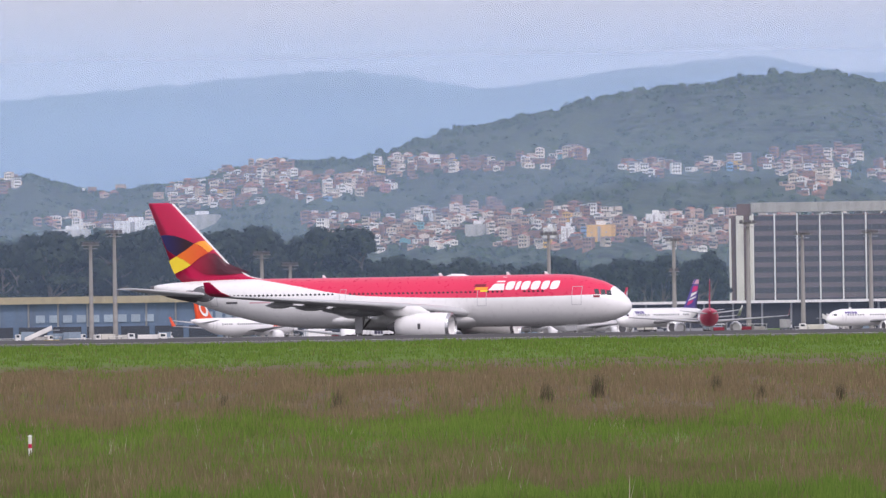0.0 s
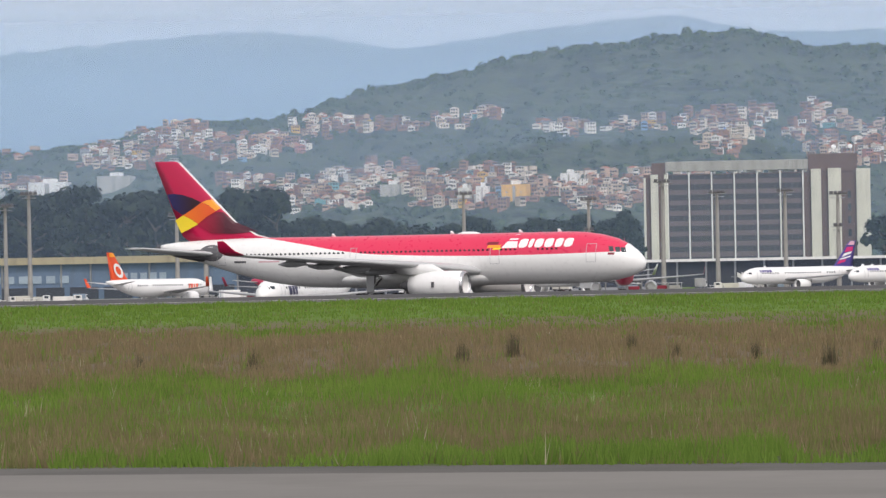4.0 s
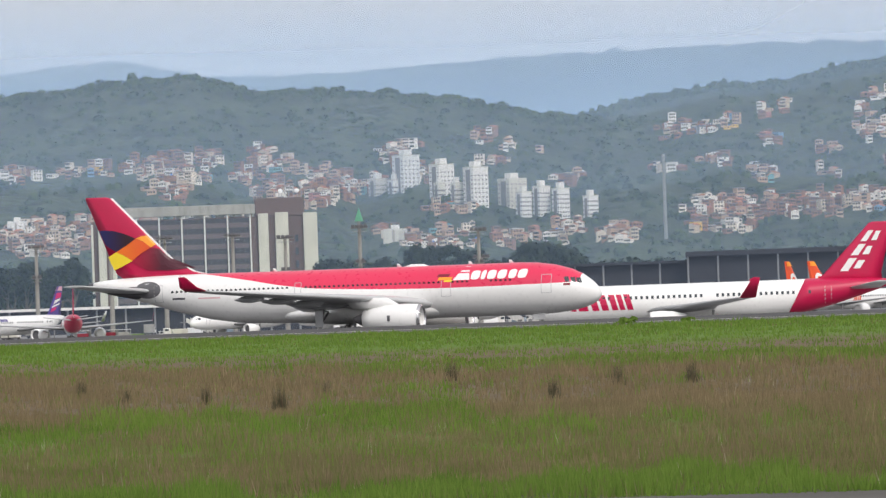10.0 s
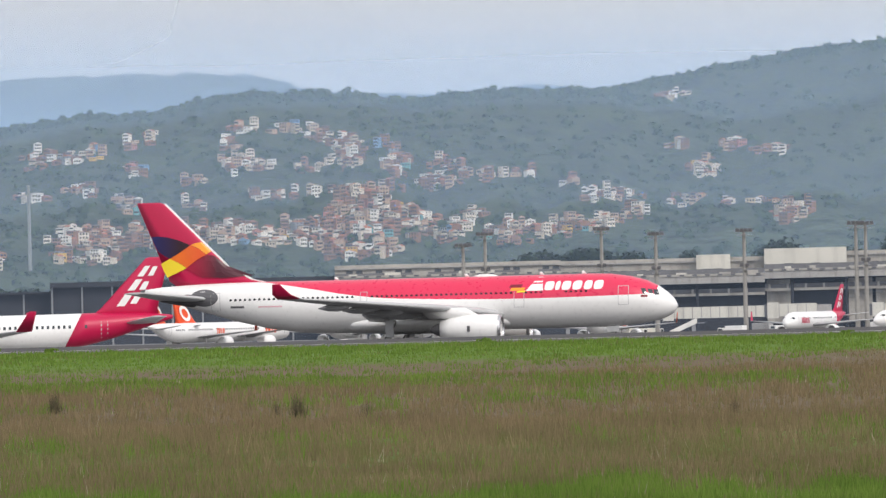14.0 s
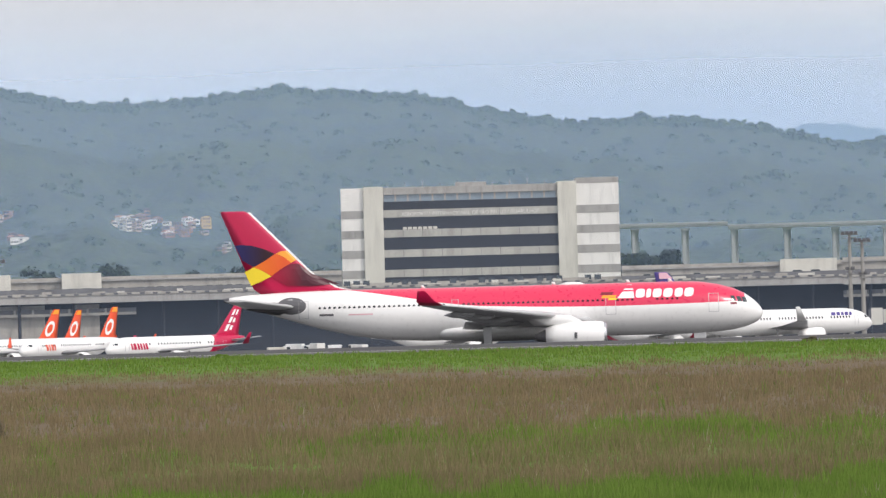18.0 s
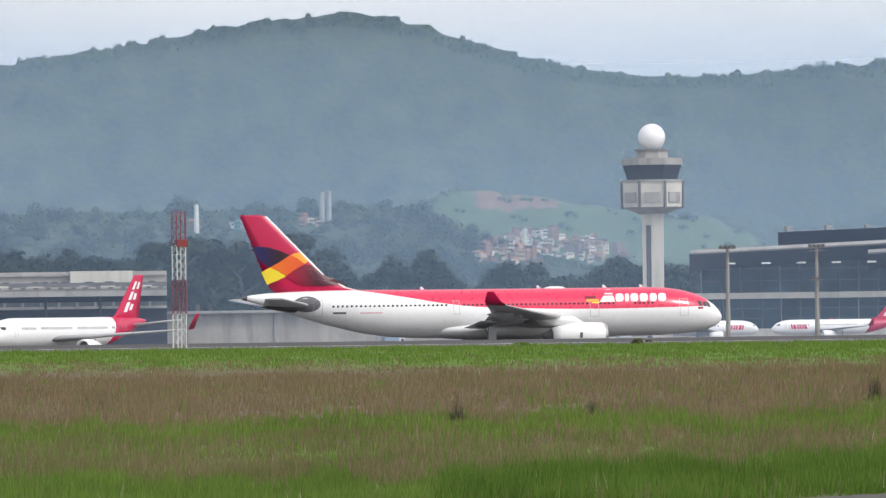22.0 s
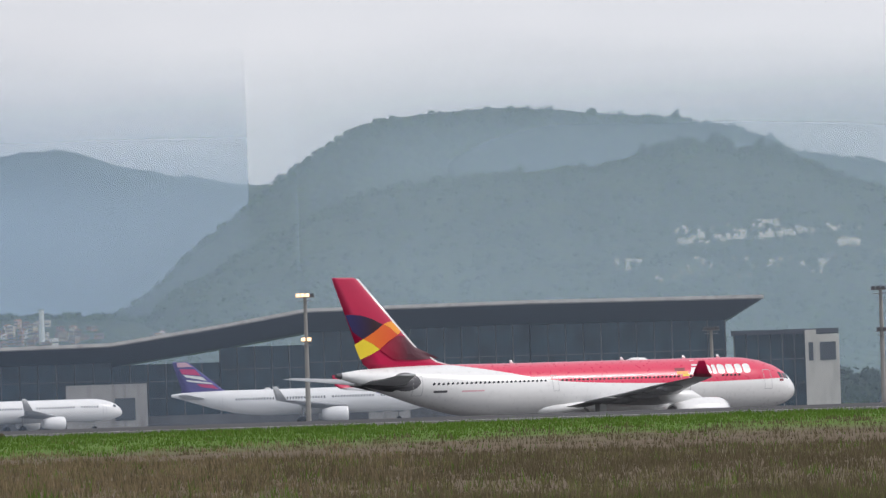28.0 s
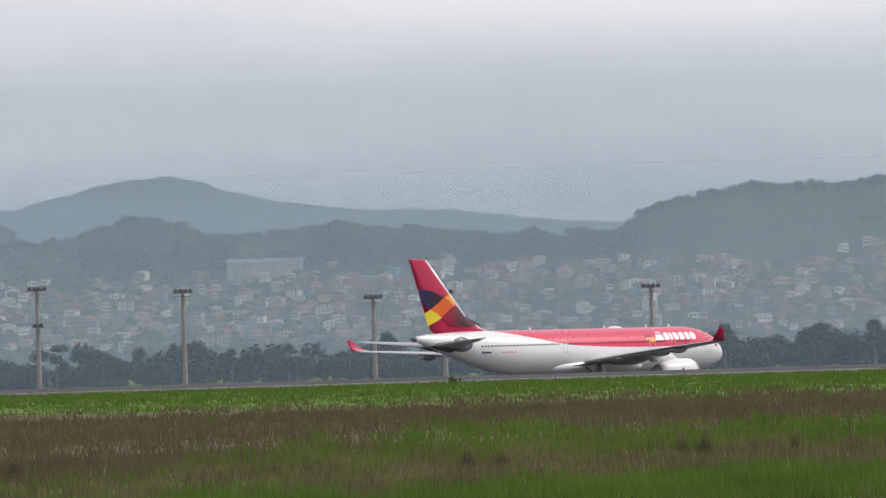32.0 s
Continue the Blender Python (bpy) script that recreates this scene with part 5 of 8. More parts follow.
def hotel():
    u = 1900 * STEP
    W = 400 * u
    ob = thing("dark_glass_block", site(447, 1900), "broad dark glass office block with white vertical fins", "office building")
    top = height(-64, 1900) - APRON_Z
    fl = top / 11
    part("core", box((0.16 * W * 0, 0.6, 0), (W, 22, top), 0.1), M_BROWN, ob, "brown clad core")
    def fx(px):
        return (px - 95) / 1130 * W
    cols = (215, 322, 435, 548, 662, 777, 890)
    for c0, c1 in zip(cols, cols[1:]):
        bay = part("bay", box((fx(c0) + 0.4, 0.1, 0), (fx(c1) - 0.4, 0.59, top - 0.4)), M_BROWNGLASS, ob, "brown tinted glazing")
        for k in range(11):
            part("spandrel", box((fx(c0) + 0.4, -0.12, k * fl), (fx(c1) - 0.4, 0.09, k * fl + fl * 0.48)), M_MAUVE, bay, "mauve-brown spandrel")
        for j in range(1, 4):
            x = fx(c0) + (fx(c1) - fx(c0)) * j / 4
            part("mullion", box((x - 0.08, -0.04, 0), (x + 0.08, 0.095, top - 0.4)), M_DARKGREY, bay)
    for c in cols:
        part("fin_column", box((fx(c) - 0.26, -0.9, 0), (fx(c) + 0.26, 0.55, top + 0.6)), M_PLASTER, ob, "white vertical fin")
    for c0, c1, h in ((95, 106, top - 1), (130, 168, top), (198, 214, top), (930, 980, top + 1.0), (1015, 1080, top + 1.2), (1155, 1225, top + 0.9)):
        part("panel", box((fx(c0), -1.2, 0), (fx(c1), 0.58, h), 0.06), M_PALE, ob, "tall white concrete panel")
    part("roof_beam", box((fx(205), -0.6, top + 1.0), (fx(915), 2.0, top + 4.6), 0.1), M_CONC, ob, "grey concrete roof beam")
    for c in (210, 330, 450, 570, 690, 810, 905):
        part("beam_post", box((fx(c) - 0.4, 0, top), (fx(c) + 0.4, 1.2, top + 1.0)), M_CONC, ob)
    for c0, c1 in ((520, 555), (610, 660), (720, 765), (790, 850), (865, 895)):
        part("roof_unit", box((fx(c0), 3, top), (fx(c1), 6, top + 2.2), 0.05), M_PLASTER, ob, "white rooftop unit")
    part("stair_head", box((fx(135), 0.3, top), (fx(207), 9, top + 4.2), 0.1), M_BROWN, ob)
    part("tower_head", box((fx(918), 0.2, top), (fx(1162), 14, top + 6.5), 0.1), M_BROWN, ob, "brown lift tower head")
    for k in range(7):
        part("window", box((fx(1113), -0.02, 4 + k * 4.6), (fx(1128), 0.58, 6.5 + k * 4.6)), M_PANE, ob)
    for j, c in enumerate((1040, 1055, 1072, 1090, 1115, 1135, 1152)):
        part("antenna", tube((fx(c), 4, top + 6.5), (fx(c), 4, top + 9 + 4.5 * ((j * 37) % 5) / 5), 0.16, 0.1, 6), M_STEEL, ob, "thin roof antenna")
    for c in (1048, 1130):
        part("dish", tube((fx(c), 3.5, top + 9), (fx(c), 3.1, top + 9.2), 0.9, 0.3, 12), M_WHITE, ob, "white dish")


def office():
    r = 1700
    u = r * STEP
    ob = thing("banded_office_block", site(3816, r), "long office block with white and black window bands", "office building")
    def X(a):
        return (a - 3816) * u
    def Z(b):
        return height(b, r) - APRON_Z
    top = Z(-143)
    part("left_wing", box((0, 0.2, 0), (X(3856), 16, top), 0.1), M_PLASTER, ob, "white end wing with grey bands")
    part("left_tower", box((X(3856), -1.2, 0), (X(3891), 16, top + 0.3), 0.1), M_PALE, ob, "cream stair tower")
    part("right_tower", box((X(4200), -1.2, 0), (X(4233), 16, top + 0.6), 0.1), M_PALE, ob, "cream stair tower")
    part("right_wing", box((X(4233), 0.2, 0), (X(4309), 16, top - 0.2), 0.1), M_PLASTER, ob, "white end wing with grey bands")
    part("roof_line", box((X(4233), 0.1, top - 0.2), (X(4309), 16, top + 1.6), 0.05), M_CONC, ob)
    part("main_body", box((X(3891), 0.8, 0), (X(4200), 15, top - 4.6), 0.05), M_DARKCONC, ob, "dark recessed body")
    part("roof_frame", box((X(3891), 0.2, top - 2.4), (X(4200), 15, top), 0.05), M_CONC, ob, "weathered concrete roof frame")
    for k in range(15):
        x = X(3891 + k * 22)
        part("roof_post", box((x - 0.3, 0.3, top - 4.6), (x + 0.3, 1.0, top - 2.4)), M_CONC, ob)
    part("roof_glazing", box((X(3891), 1.2, top - 4.6), (X(4200), 1.4, top - 2.4)), M_SKYGLASS, ob, "pale clerestory glazing")
    part("plant_room", box((X(4020), 1.5, top - 0.6), (X(4075), 9, top + 1.2), 0.05), M_CONC, ob)
    for k in range(10):
        x = X(3900 + k * 31)
        part("roof_post", box((x - 0.15, 3, top), (x + 0.15, 3.3, top + 1.2 + (k % 3) * 0.5)), M_STEEL, ob)
    step = 6.45
    part("clerestory_sill", box((X(3891), 0.4, top - 7.3), (X(4200), 0.78, top - 4.6)), M_BAND, ob, "black band under the roof glazing")
    for k in range(6):
        z = top - 7.3 - (k + 1) * step
        if z < 0:
            break
        part("window_band", box((X(3891), 0.5, z + 0.02), (X(4200), 0.78, z + step * 0.62)), M_BAND, ob, "black window band")
        part("spandrel", box((X(3891), 0.1, z + step * 0.62), (X(4200), 0.79, z + step)), M_SPAN, ob, "weathered cream spandrel")
        for j in range(1, 9):
            x = X(3891 + j * 309 / 9)
            part("spandrel_joint", box((x - 0.06, 0.06, z + step * 0.62), (x + 0.06, 0.2, z + step)), M_DARKCONC, ob)
        part("grey_band", box((-0.05, 0.1, z + step * 0.6), (X(3856), 0.25, z + step)), M_CONC, ob)
        part("grey_band", box((X(4233), 0.1, z + step * 0.6), (X(4309) + 0.05, 0.25, z + step)), M_CONC, ob)
    words = bpy.data.curves.new("sign_lettering", "FONT")
    words.body, words.size, words.extrude, words.align_x = "AEROPORTO INTERNACIONAL DE S\u00c3O PAULO / GUARULHOS", 1.75, 0.06, "CENTER"
    carrier = bpy.data.objects.new("sign_lettering", words)
    letters = bpy.data.meshes.new_from_object(carrier)
    bpy.data.objects.remove(carrier)
    letters.materials.append(M_PLASTER)
    sign = part("sign_lettering", letters, None, ob, "white raised lettering on the spandrel")
    wide_now = max(v.co.x for v in letters.vertices) - min(v.co.x for v in letters.vertices)
    sign.matrix_basis = Matrix.Translation((X(4045), 0.02, top - 9.35)) @ Matrix.Rotation(math.pi / 2, 4, "X") @ Matrix.Diagonal((X(4168) / wide_now - X(3924) / wide_now, 1, 1, 1))
    for x0 in range(7):
        part("sunblind", box((X(3925 + x0 * 9), 0.38, top - 13.7), (X(3932 + x0 * 9), 0.49, top - 12.9)), M_PALE, ob)


M_SPAN = mat("weathered_cream_panels", (0.43, 0.42, 0.38), 0.85, 0, 0.18, 0.25, 0.2, stain=0.45, stain_color=(0.16, 0.14, 0.12))
M_SKYGLASS = glass_mat("pale_glass", (0.25, 0.32, 0.38))


M_TERM = mat("weathered_terminal_concrete", (0.38, 0.36, 0.32), 0.85, 0, 0.22, 0.35, 0.3, stain=0.5, stain_color=(0.15, 0.138, 0.125))


def terminal_unit(a0, a1, r, deck, upper, boxes=(), seed=0):
    """A stretch of the old terminal: ground floor painted dark as deep shade behind columns, deck with a parapet, upper
    storey set back.
    """
    ob = origin_thing("terminal_section", "weathered concrete terminal section with a dark undercroft", "airport terminal", "terminal sections")
    zd, zu = height(deck, r), height(upper, r + 14)
    part("undercroft_wall", arc_slab(a0, a1, r + 9, r + 30, APRON_Z, zd - 2.2), M_SHADE, ob, "undercroft wall coloured as deep shade")
    part("deck", arc_slab(a0, a1, r, r + 34, zd - 2.2, zd), M_CONC, ob, "stained concrete deck edge")
    part("parapet", arc_slab(a0, a1, r - 0.3, r + 0.3, zd + 0.02, zd + 0.7), M_TERM, ob, "grey parapet")
    n = int((a1 - a0) / 22)
    me = None
    for k in range(n):
        a = a0 + (k + 0.5) * (a1 - a0) / n
        if me is None:
            b = box((-0.7, -0.12, 0), (0.7, 0.1, 0.5))
            me = bpy.data.meshes.new("parapet_slot")
            b.to_mesh(me)
            b.free()
            me.materials.append(M_DARKGREY)
        w = new("parapet_slot", me)
        w.parent = ob
        w.matrix_basis = Matrix.Translation((*spot(a, r - 0.35), zd + 0.12)) @ pose(0, 0, 0, 0, 0, -math.degrees((a - 3000) * STEP))
    up = part("upper_storey", arc_slab(a0, a1, r + 14, r + 32, zd, zu - 0.5), M_TERM, ob, "weathered upper storey")
    part("gallery", arc_slab(a0, a1, r + 8, r + 14, zd + 0.2, zd + 0.45 * (zu - zd)), M_DARKCONC, ob, "dark gallery front")
    part("roof_step", arc_slab(a0, a1, r + 18, r + 30, zu, zu + 0.9), M_TERM, ob)
    part("roof", arc_slab(a0, a1, r + 13.2, r + 33, zu - 0.5, zu), M_CONC, ob, "flat concrete roof")
    n = int((a1 - a0) / 17)
    b = box((-1.0, -0.15, 0), (1.0, 0.1, 1.5))
    wm = bpy.data.meshes.new("window")
    b.to_mesh(wm)
    b.free()
    wm.materials.append(M_PANE)
    rng = random.Random(seed)
    for k in range(n):
        if rng.random() < 0.45:
            continue
        a = a0 + (k + 0.5) * (a1 - a0) / n
        w = new("window", wm)
        w.parent = up
        w.matrix_basis = Matrix.Translation((*spot(a, r + 13.95), zd + 0.9)) @ pose(0, 0, 0, 0, 0, -math.degrees((a - 3000) * STEP))
    for k in range(int((a1 - a0) / 96)):
        a = a0 + 48 + k * 96
        x, y = spot(a, r + 2.5)
        # the undercroft's shade is put into the column colour
        part("column", tube((x, y, APRON_Z), (x, y, zd - 2.2), 0.45, 0.45, 8), M_SHADE, ob, "column coloured as undercroft shade")
    for k in range(int((a1 - a0) / 58)):
        a = a0 + rng.uniform(10, 48) + k * 58
        part("roof_unit", arc_slab(a, a + rng.uniform(10, 34), r + 2, r + 4, zd, zd + rng.uniform(0.9, 1.6), 60), rng.choice((M_PALE, M_TERM)), ob, "pale air-handling unit")
    if seed in (2, 3, 4, 8, 9, 10):
        part("mezzanine", arc_slab(a0, a1, r + 3, r + 9, zd - 6.0, zd - 5.2), M_TERM, ob, "stained mezzanine edge")
        part("louvre_band", arc_slab(a0, a1, r + 4, r + 4.6, zd - 5.2, zd - 3.9), M_DARKCONC, ob, "dark louvred band")
        for k in range(int((a1 - a0) / 32)):
            a = a0 + 6 + k * 32
            part("louvre", arc_slab(a, a + 4, r + 3.6, r + 3.95, zd - 5.2, zd - 3.9, 60), M_TERM, ob)
    if seed in (3, 4):
        # bays closed with concrete between the columns
        for k in range(int((a1 - a0) / 48)):
            if rng.random() < 0.75:
                a = a0 + k * 48
                part("bay_wall", arc_slab(a + 3, a + 45, r + 6, r + 8.8, APRON_Z + rng.choice((0.2, 3.0)), zd - 2.6, 60), M_TERM, ob, "concrete bay wall")
    for b0, b1, bt in boxes:
        hb = part("plant_room", arc_slab(b0, b1, r + 9, r + 22, zd, height(bt, r + 9)), M_PALE, ob, "pale rooftop plant room")
        for f in (0.3, 0.62):
            a = b0 + f * (b1 - b0)
            w = new("door", wm)
            w.parent = hb
            w.matrix_basis = Matrix.Translation((*spot(a, r + 8.95), zd + 0.1)) @ pose(0, 0, 0, 0, 0, -math.degrees((a - 3000) * STEP)) @ Matrix.Diagonal((1.4, 1, 1.5, 1))


RT = 1600
hotel()
office()
terminal_unit(2000, 2400, RT, 30, 12, (), 1)
terminal_unit(2400, 2760, RT, 42, 14, ((2640, 2700, 4),), 2)
terminal_unit(2760, 3100, RT, 36, 8, ((2760, 2905, -4), ), 3)
terminal_unit(3100, 3450, RT, 34, 6, ((3100, 3230, -6), (3320, 3390, -6)), 4)
terminal_unit(3450, 3815, RT, 34, 6, (), 5)
terminal_unit(3815, 4310, RT, 34, 30, (), 6)
terminal_unit(4310, 4700, RT, 36, 12, ((4590, 4690, 3),), 7)
terminal_unit(4700, 5100, RT, 38, 8, ((4824, 4968, -1),), 8)
terminal_unit(5100, 5500, RT, 40, 12, ((5187, 5330, 3),), 9)
terminal_unit(5500, 6050, RT, 40, 14, ((5880, 5990, 8),), 10)


def plain_hall(name, label, a0, a1, r, depth, b_top, wall, roof, category="hangar", lip=0.8, posts=50):
    ob = origin_thing(name, label, category)
    z = height(b_top, r)
    part("wall", arc_slab(a0, a1, r, r + depth, APRON_Z, z - lip), wall, ob)
    part("roof", arc_slab(a0 - 4, a1 + 4, r - 2.5, r + depth + 2, z - lip, z), roof, ob, "overhanging roof edge")
    n = max(2, int((a1 - a0) / posts))
    for k in range(n + 1):
        x, y = spot(a0 + (a1 - a0) * k / n, r - 0.4)
        part("post", box((x - 0.25, y - 0.25, APRON_Z), (x + 0.25, y + 0.25, z - lip)), M_STEEL, ob)
    return ob


M_HANGARBLUE = mat("faded_blue_sheeting", (0.10, 0.155, 0.245), 0.6, 0, 0.2, 0.3, stain=0.3)
M_OCHRE = mat("ochre_roof_edge", (0.36, 0.31, 0.19), 0.7, 0, 0.15, 0.3, stain=0.3)
M_SIGN = mat("faded_sign_paint", (0.3, 0.37, 0.45), 0.7, 0, 0.2, 0.5)
hg = plain_hall("maintenance_hangar", "long faded blue hangar with an ochre roof edge", -1000, -274, 1700, 40, 62, M_HANGARBLUE, M_OCHRE, lip=2.3)
# Dark panels paint the shade of open bays onto the solid hangar wall.
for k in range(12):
    part("bay_shade_panel", arc_slab(-990 + k * 60, -940 + k * 60, 1699.2, 1699.9, APRON_Z, 0.6, 60), M_SHADE, hg, "dark panel standing for a shaded open hangar bay")
for k in range(5):
    part("sign_bar", arc_slab(-480 + k * 17, -468 + k * 17, 1699.5, 1699.9, 2.4, 4.9, 40), M_SIGN, hg, "faded plain sign block")
for k in range(9):
    part("sign_bar", arc_slab(-780 + k * 24, -764 + k * 24, 1699.5, 1699.9, 2.0, 4.4, 40), M_SIGN, hg, "faded plain sign block")
# annex, pier and hall walls: shade under the roofs is put into their near-black
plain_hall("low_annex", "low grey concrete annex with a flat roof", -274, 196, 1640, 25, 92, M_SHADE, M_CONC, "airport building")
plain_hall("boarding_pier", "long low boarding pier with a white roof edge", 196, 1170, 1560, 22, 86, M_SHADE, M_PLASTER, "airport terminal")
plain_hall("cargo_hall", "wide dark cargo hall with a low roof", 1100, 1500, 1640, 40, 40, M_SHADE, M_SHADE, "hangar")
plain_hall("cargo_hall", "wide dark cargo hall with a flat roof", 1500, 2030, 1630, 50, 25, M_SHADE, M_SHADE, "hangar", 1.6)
plain_hall("service_building", "low pale service building with a flat roof", 6050, 6620, 1640, 20, 81, M_TERM, M_CONC, "airport building", posts=190)
plain_hall("service_building", "low cream service building with a flat roof", 6620, 6990, 1640, 20, 70, M_PALE, M_PLASTER, "airport building", 1.5, 180)


def glass_front(ob, a0, a1, r, z0, z1, cell=34):
    wall = part("glass_wall", arc_slab(a0, a1, r, r + 18, z0, z1), M_TEALGLASS, ob, "dark teal glass wall")
    n = max(1, int((a1 - a0) / cell))
    for k in range(n + 1):
        x, y = spot(a0 + (a1 - a0) * k / n, r - 0.15)
        part("mullion", box((x - 0.14, y - 0.14, z0), (x + 0.14, y + 0.14, z1)), M_STEEL if k % 4 == 0 else M_DARKCONC, wall)
    for f in (0.33, 0.66):
        part("transom", arc_slab(a0, a1, r - 0.12, r + 0.02, z0 + f * (z1 - z0), z0 + f * (z1 - z0) + 0.18), M_DARKCONC, wall)


def slope_roof(a0, a1, r, back, b0, b1, thick, over=10, prow=0):
    """A leaning roof: its top edge runs from b0 to b1, its deep eaves slope back under it, and its end may run out in a prow."""
    bm = bmesh.new()
    z0, z1 = height(b0, r), height(b1, r)
    pts = []
    for a, z, cut in ((a0, z0, 0), (a1, z1, prow)):
        pts.append([(*spot(a, r - over), z), (*spot(a, r + back), z + 1.0), (*spot(a - cut, r + back), z - thick), (*spot(a - cut, r + 1), z - thick)])
    vs = [[bm.verts.new(p) for p in q] for q in pts]
    for k in range(4):
        bm.faces.new((vs[0][k], vs[0][(k + 1) % 4], vs[1][(k + 1) % 4], vs[1][k]))
    bm.faces.new(vs[0])
    bm.faces.new(vs[1][::-1])
    bmesh.ops.recalc_face_normals(bm, faces=bm.faces)
    return bm


def new_terminal():
    r = 1650
    ob = origin_thing("glass_terminal", "modern glass terminal under folded dark metal roofs", "airport terminal")
    zf = height(62, r)
    glass_front(ob, 6995, 8350, r, zf, height(-2, r))
    glass_front(ob, 7000, 8700, r - 6, APRON_Z + 3.2, height(72, r - 6))
    part("band", arc_slab(6985, 8710, r - 8, r + 10, height(72, r - 8), zf + 0.1), M_PALE, ob, "pale concrete floor band")
    part("plinth", arc_slab(6985, 8710, r - 7, r + 6, APRON_Z, APRON_Z + 3.2), M_PALE, ob, "pale concrete plinth")
    for a0, a1, b0, b1, th in ((6975, 7150, -8, -14, 5.5), (7132, 7380, -44, -52, 6.5), (7380, 7535, -52, -54, 6.5), (7520, 7690, -50, -44, 6.0), (7660, 7840, -39, -46, 6.5), (7840, 8060, -46, -40, 6.5), (8055, 8275, -38, -43, 6.5)):
        part("roof_fold", slope_roof(a0, a1, r + 6, 40, b0, b1, th, prow=75 if a1 in (7150, 8275) else 0), M_ROOFDARK, ob, "dark folded metal roof")
    for a0, a1, b0, b1, th in ((6978, 7375, -9, -25, 5.0), (7290, 7620, -6, -22, 5.0), (7610, 7870, -2, -18, 5.0), (7860, 8090, 6, -8, 5.0), (8230, 8382, -16, -4, 5.5)):
        part("lower_roof", slope_roof(a0, a1, r - 6, 22, b0, b1, th, 14, 62), M_ROOFDARK, ob, "dark lower eaves")
        part("roof_edge", slope_roof(a0, a1, r - 20.1, 0.5, b0 - 0.6, b1 - 0.6, 0.45, over=0.2), M_CONC, ob, "pale metal roof edge")
    for a in range(7040, 8300, 62):
        part("roof_light", arc_slab(a, a + 16, r - 22, r - 21.6, height(12, r), height(9, r), 40), M_PLASTER, ob)
    for k in range(16):
        a = 7150 + k * 70
        part("roof_vent", box((spot(a, r + 20)[0] - 1, spot(a, r + 20)[1] - 1, height(-46, r)), (spot(a, r + 20)[0] + 1, spot(a, r + 20)[1] + 1, height(-58, r)), 0.05), M_STEEL, ob)


def long_terminal():
    r = 1640
    ob = origin_thing("long_glass_terminal", "very long glass terminal under one dark overhanging roof", "airport terminal")
    knots = ((8561, 14), (8700, 6), (9013, 4), (9331, 2), (9671, -2), (9899, -4), (10090, -30), (10244, -54), (10640, -56), (11055, -52))
    for (a0, b0), (a1, b1) in zip(knots, knots[1:]):
        th = 4.8 if a1 < 10000 else 6.2
        part("roof", slope_roof(a0, a1, r, 50, b0, b1, th, 16, 68 if a1 == 11055 else 0), M_ROOFDARK, ob, "dark overhanging metal roof")
        part("gutter", slope_roof(a0, a1, r - 16.2, 0.6, b0 - 1.2, b1 - 1.2, 0.35, over=0.2), M_CONC, ob, "pale roof edge")
        glass_front(ob, a0 + (30 if a0 == 8561 else 0), min(a1, 10985), r + 4, APRON_Z + (4 if a1 < 10600 else 0), min(height(b0, r), height(b1, r)) - th + 0.4, 30)
    part("plinth", arc_slab(8600, 10985, r - 2, r + 8, APRON_Z, APRON_Z + 4), M_DARKCONC, ob, "dark plinth")
    for a0, a1, b in ((8712, 8803, 50), (9817, 9960, 62), (10350, 10424, 24)):
        core = part("stair_core", arc_slab(a0, a1, r - 14, r - 3, APRON_Z, height(b, r - 14)), M_CONC, ob, "grey concrete stair core")
        for f0, f1 in ((0.15, 0.35), (0.6, 0.85)):
            part("opening", arc_slab(a0 + f0 * (a1 - a0), a0 + f1 * (a1 - a0), r - 14.3, r - 13.9, APRON_Z + 3, height(b + 25, r - 14), 60), M_PANE, core, "dark opening")
    base = part("annex", arc_slab(10648, 10995, r - 16, r - 2, APRON_Z, height(91, r - 16)), M_PALE, ob, "pale concrete annex")
    for k in range(9):
        a = 10672 + k * 36
        part("window", arc_slab(a, a + (17 if k % 3 == 0 else 9), r - 16.3, r - 15.8, APRON_Z + 0.4, height(103, r - 16), 40), M_PANE, base)
    for k in range(40):
        a = 8640 + k * 58
        b = piece(a, knots)
        part("roof_vent", arc_slab(a, a + 9, r + 2, r + 4, height(b, r), height(b - 4, r), 40), M_STEEL, ob)
    far = origin_thing("low_glass_annex", "low glass annex with two pale stair cores", "airport building")
    glass_front(far, 11000, 11170, 1640, APRON_Z, height(12, 1640), 20)
    part("roof", arc_slab(10995, 11185, 1636, 1660, height(12, 1640), height(4, 1640)), M_ROOFDARK, far)
    for a0, a1, b in ((11125, 11145, 6), (11145, 11185, 14)):
        core = part("stair_core", arc_slab(a0, a1, 1632, 1640, APRON_Z, height(b, 1632)), M_PALE, far, "pale concrete stair core")
        part("opening", arc_slab(a0 + 6, a1 - 6, 1631.7, 1632.1, height(60, 1632), height(28, 1632), 60), M_PANE, core)


new_terminal()
long_terminal()


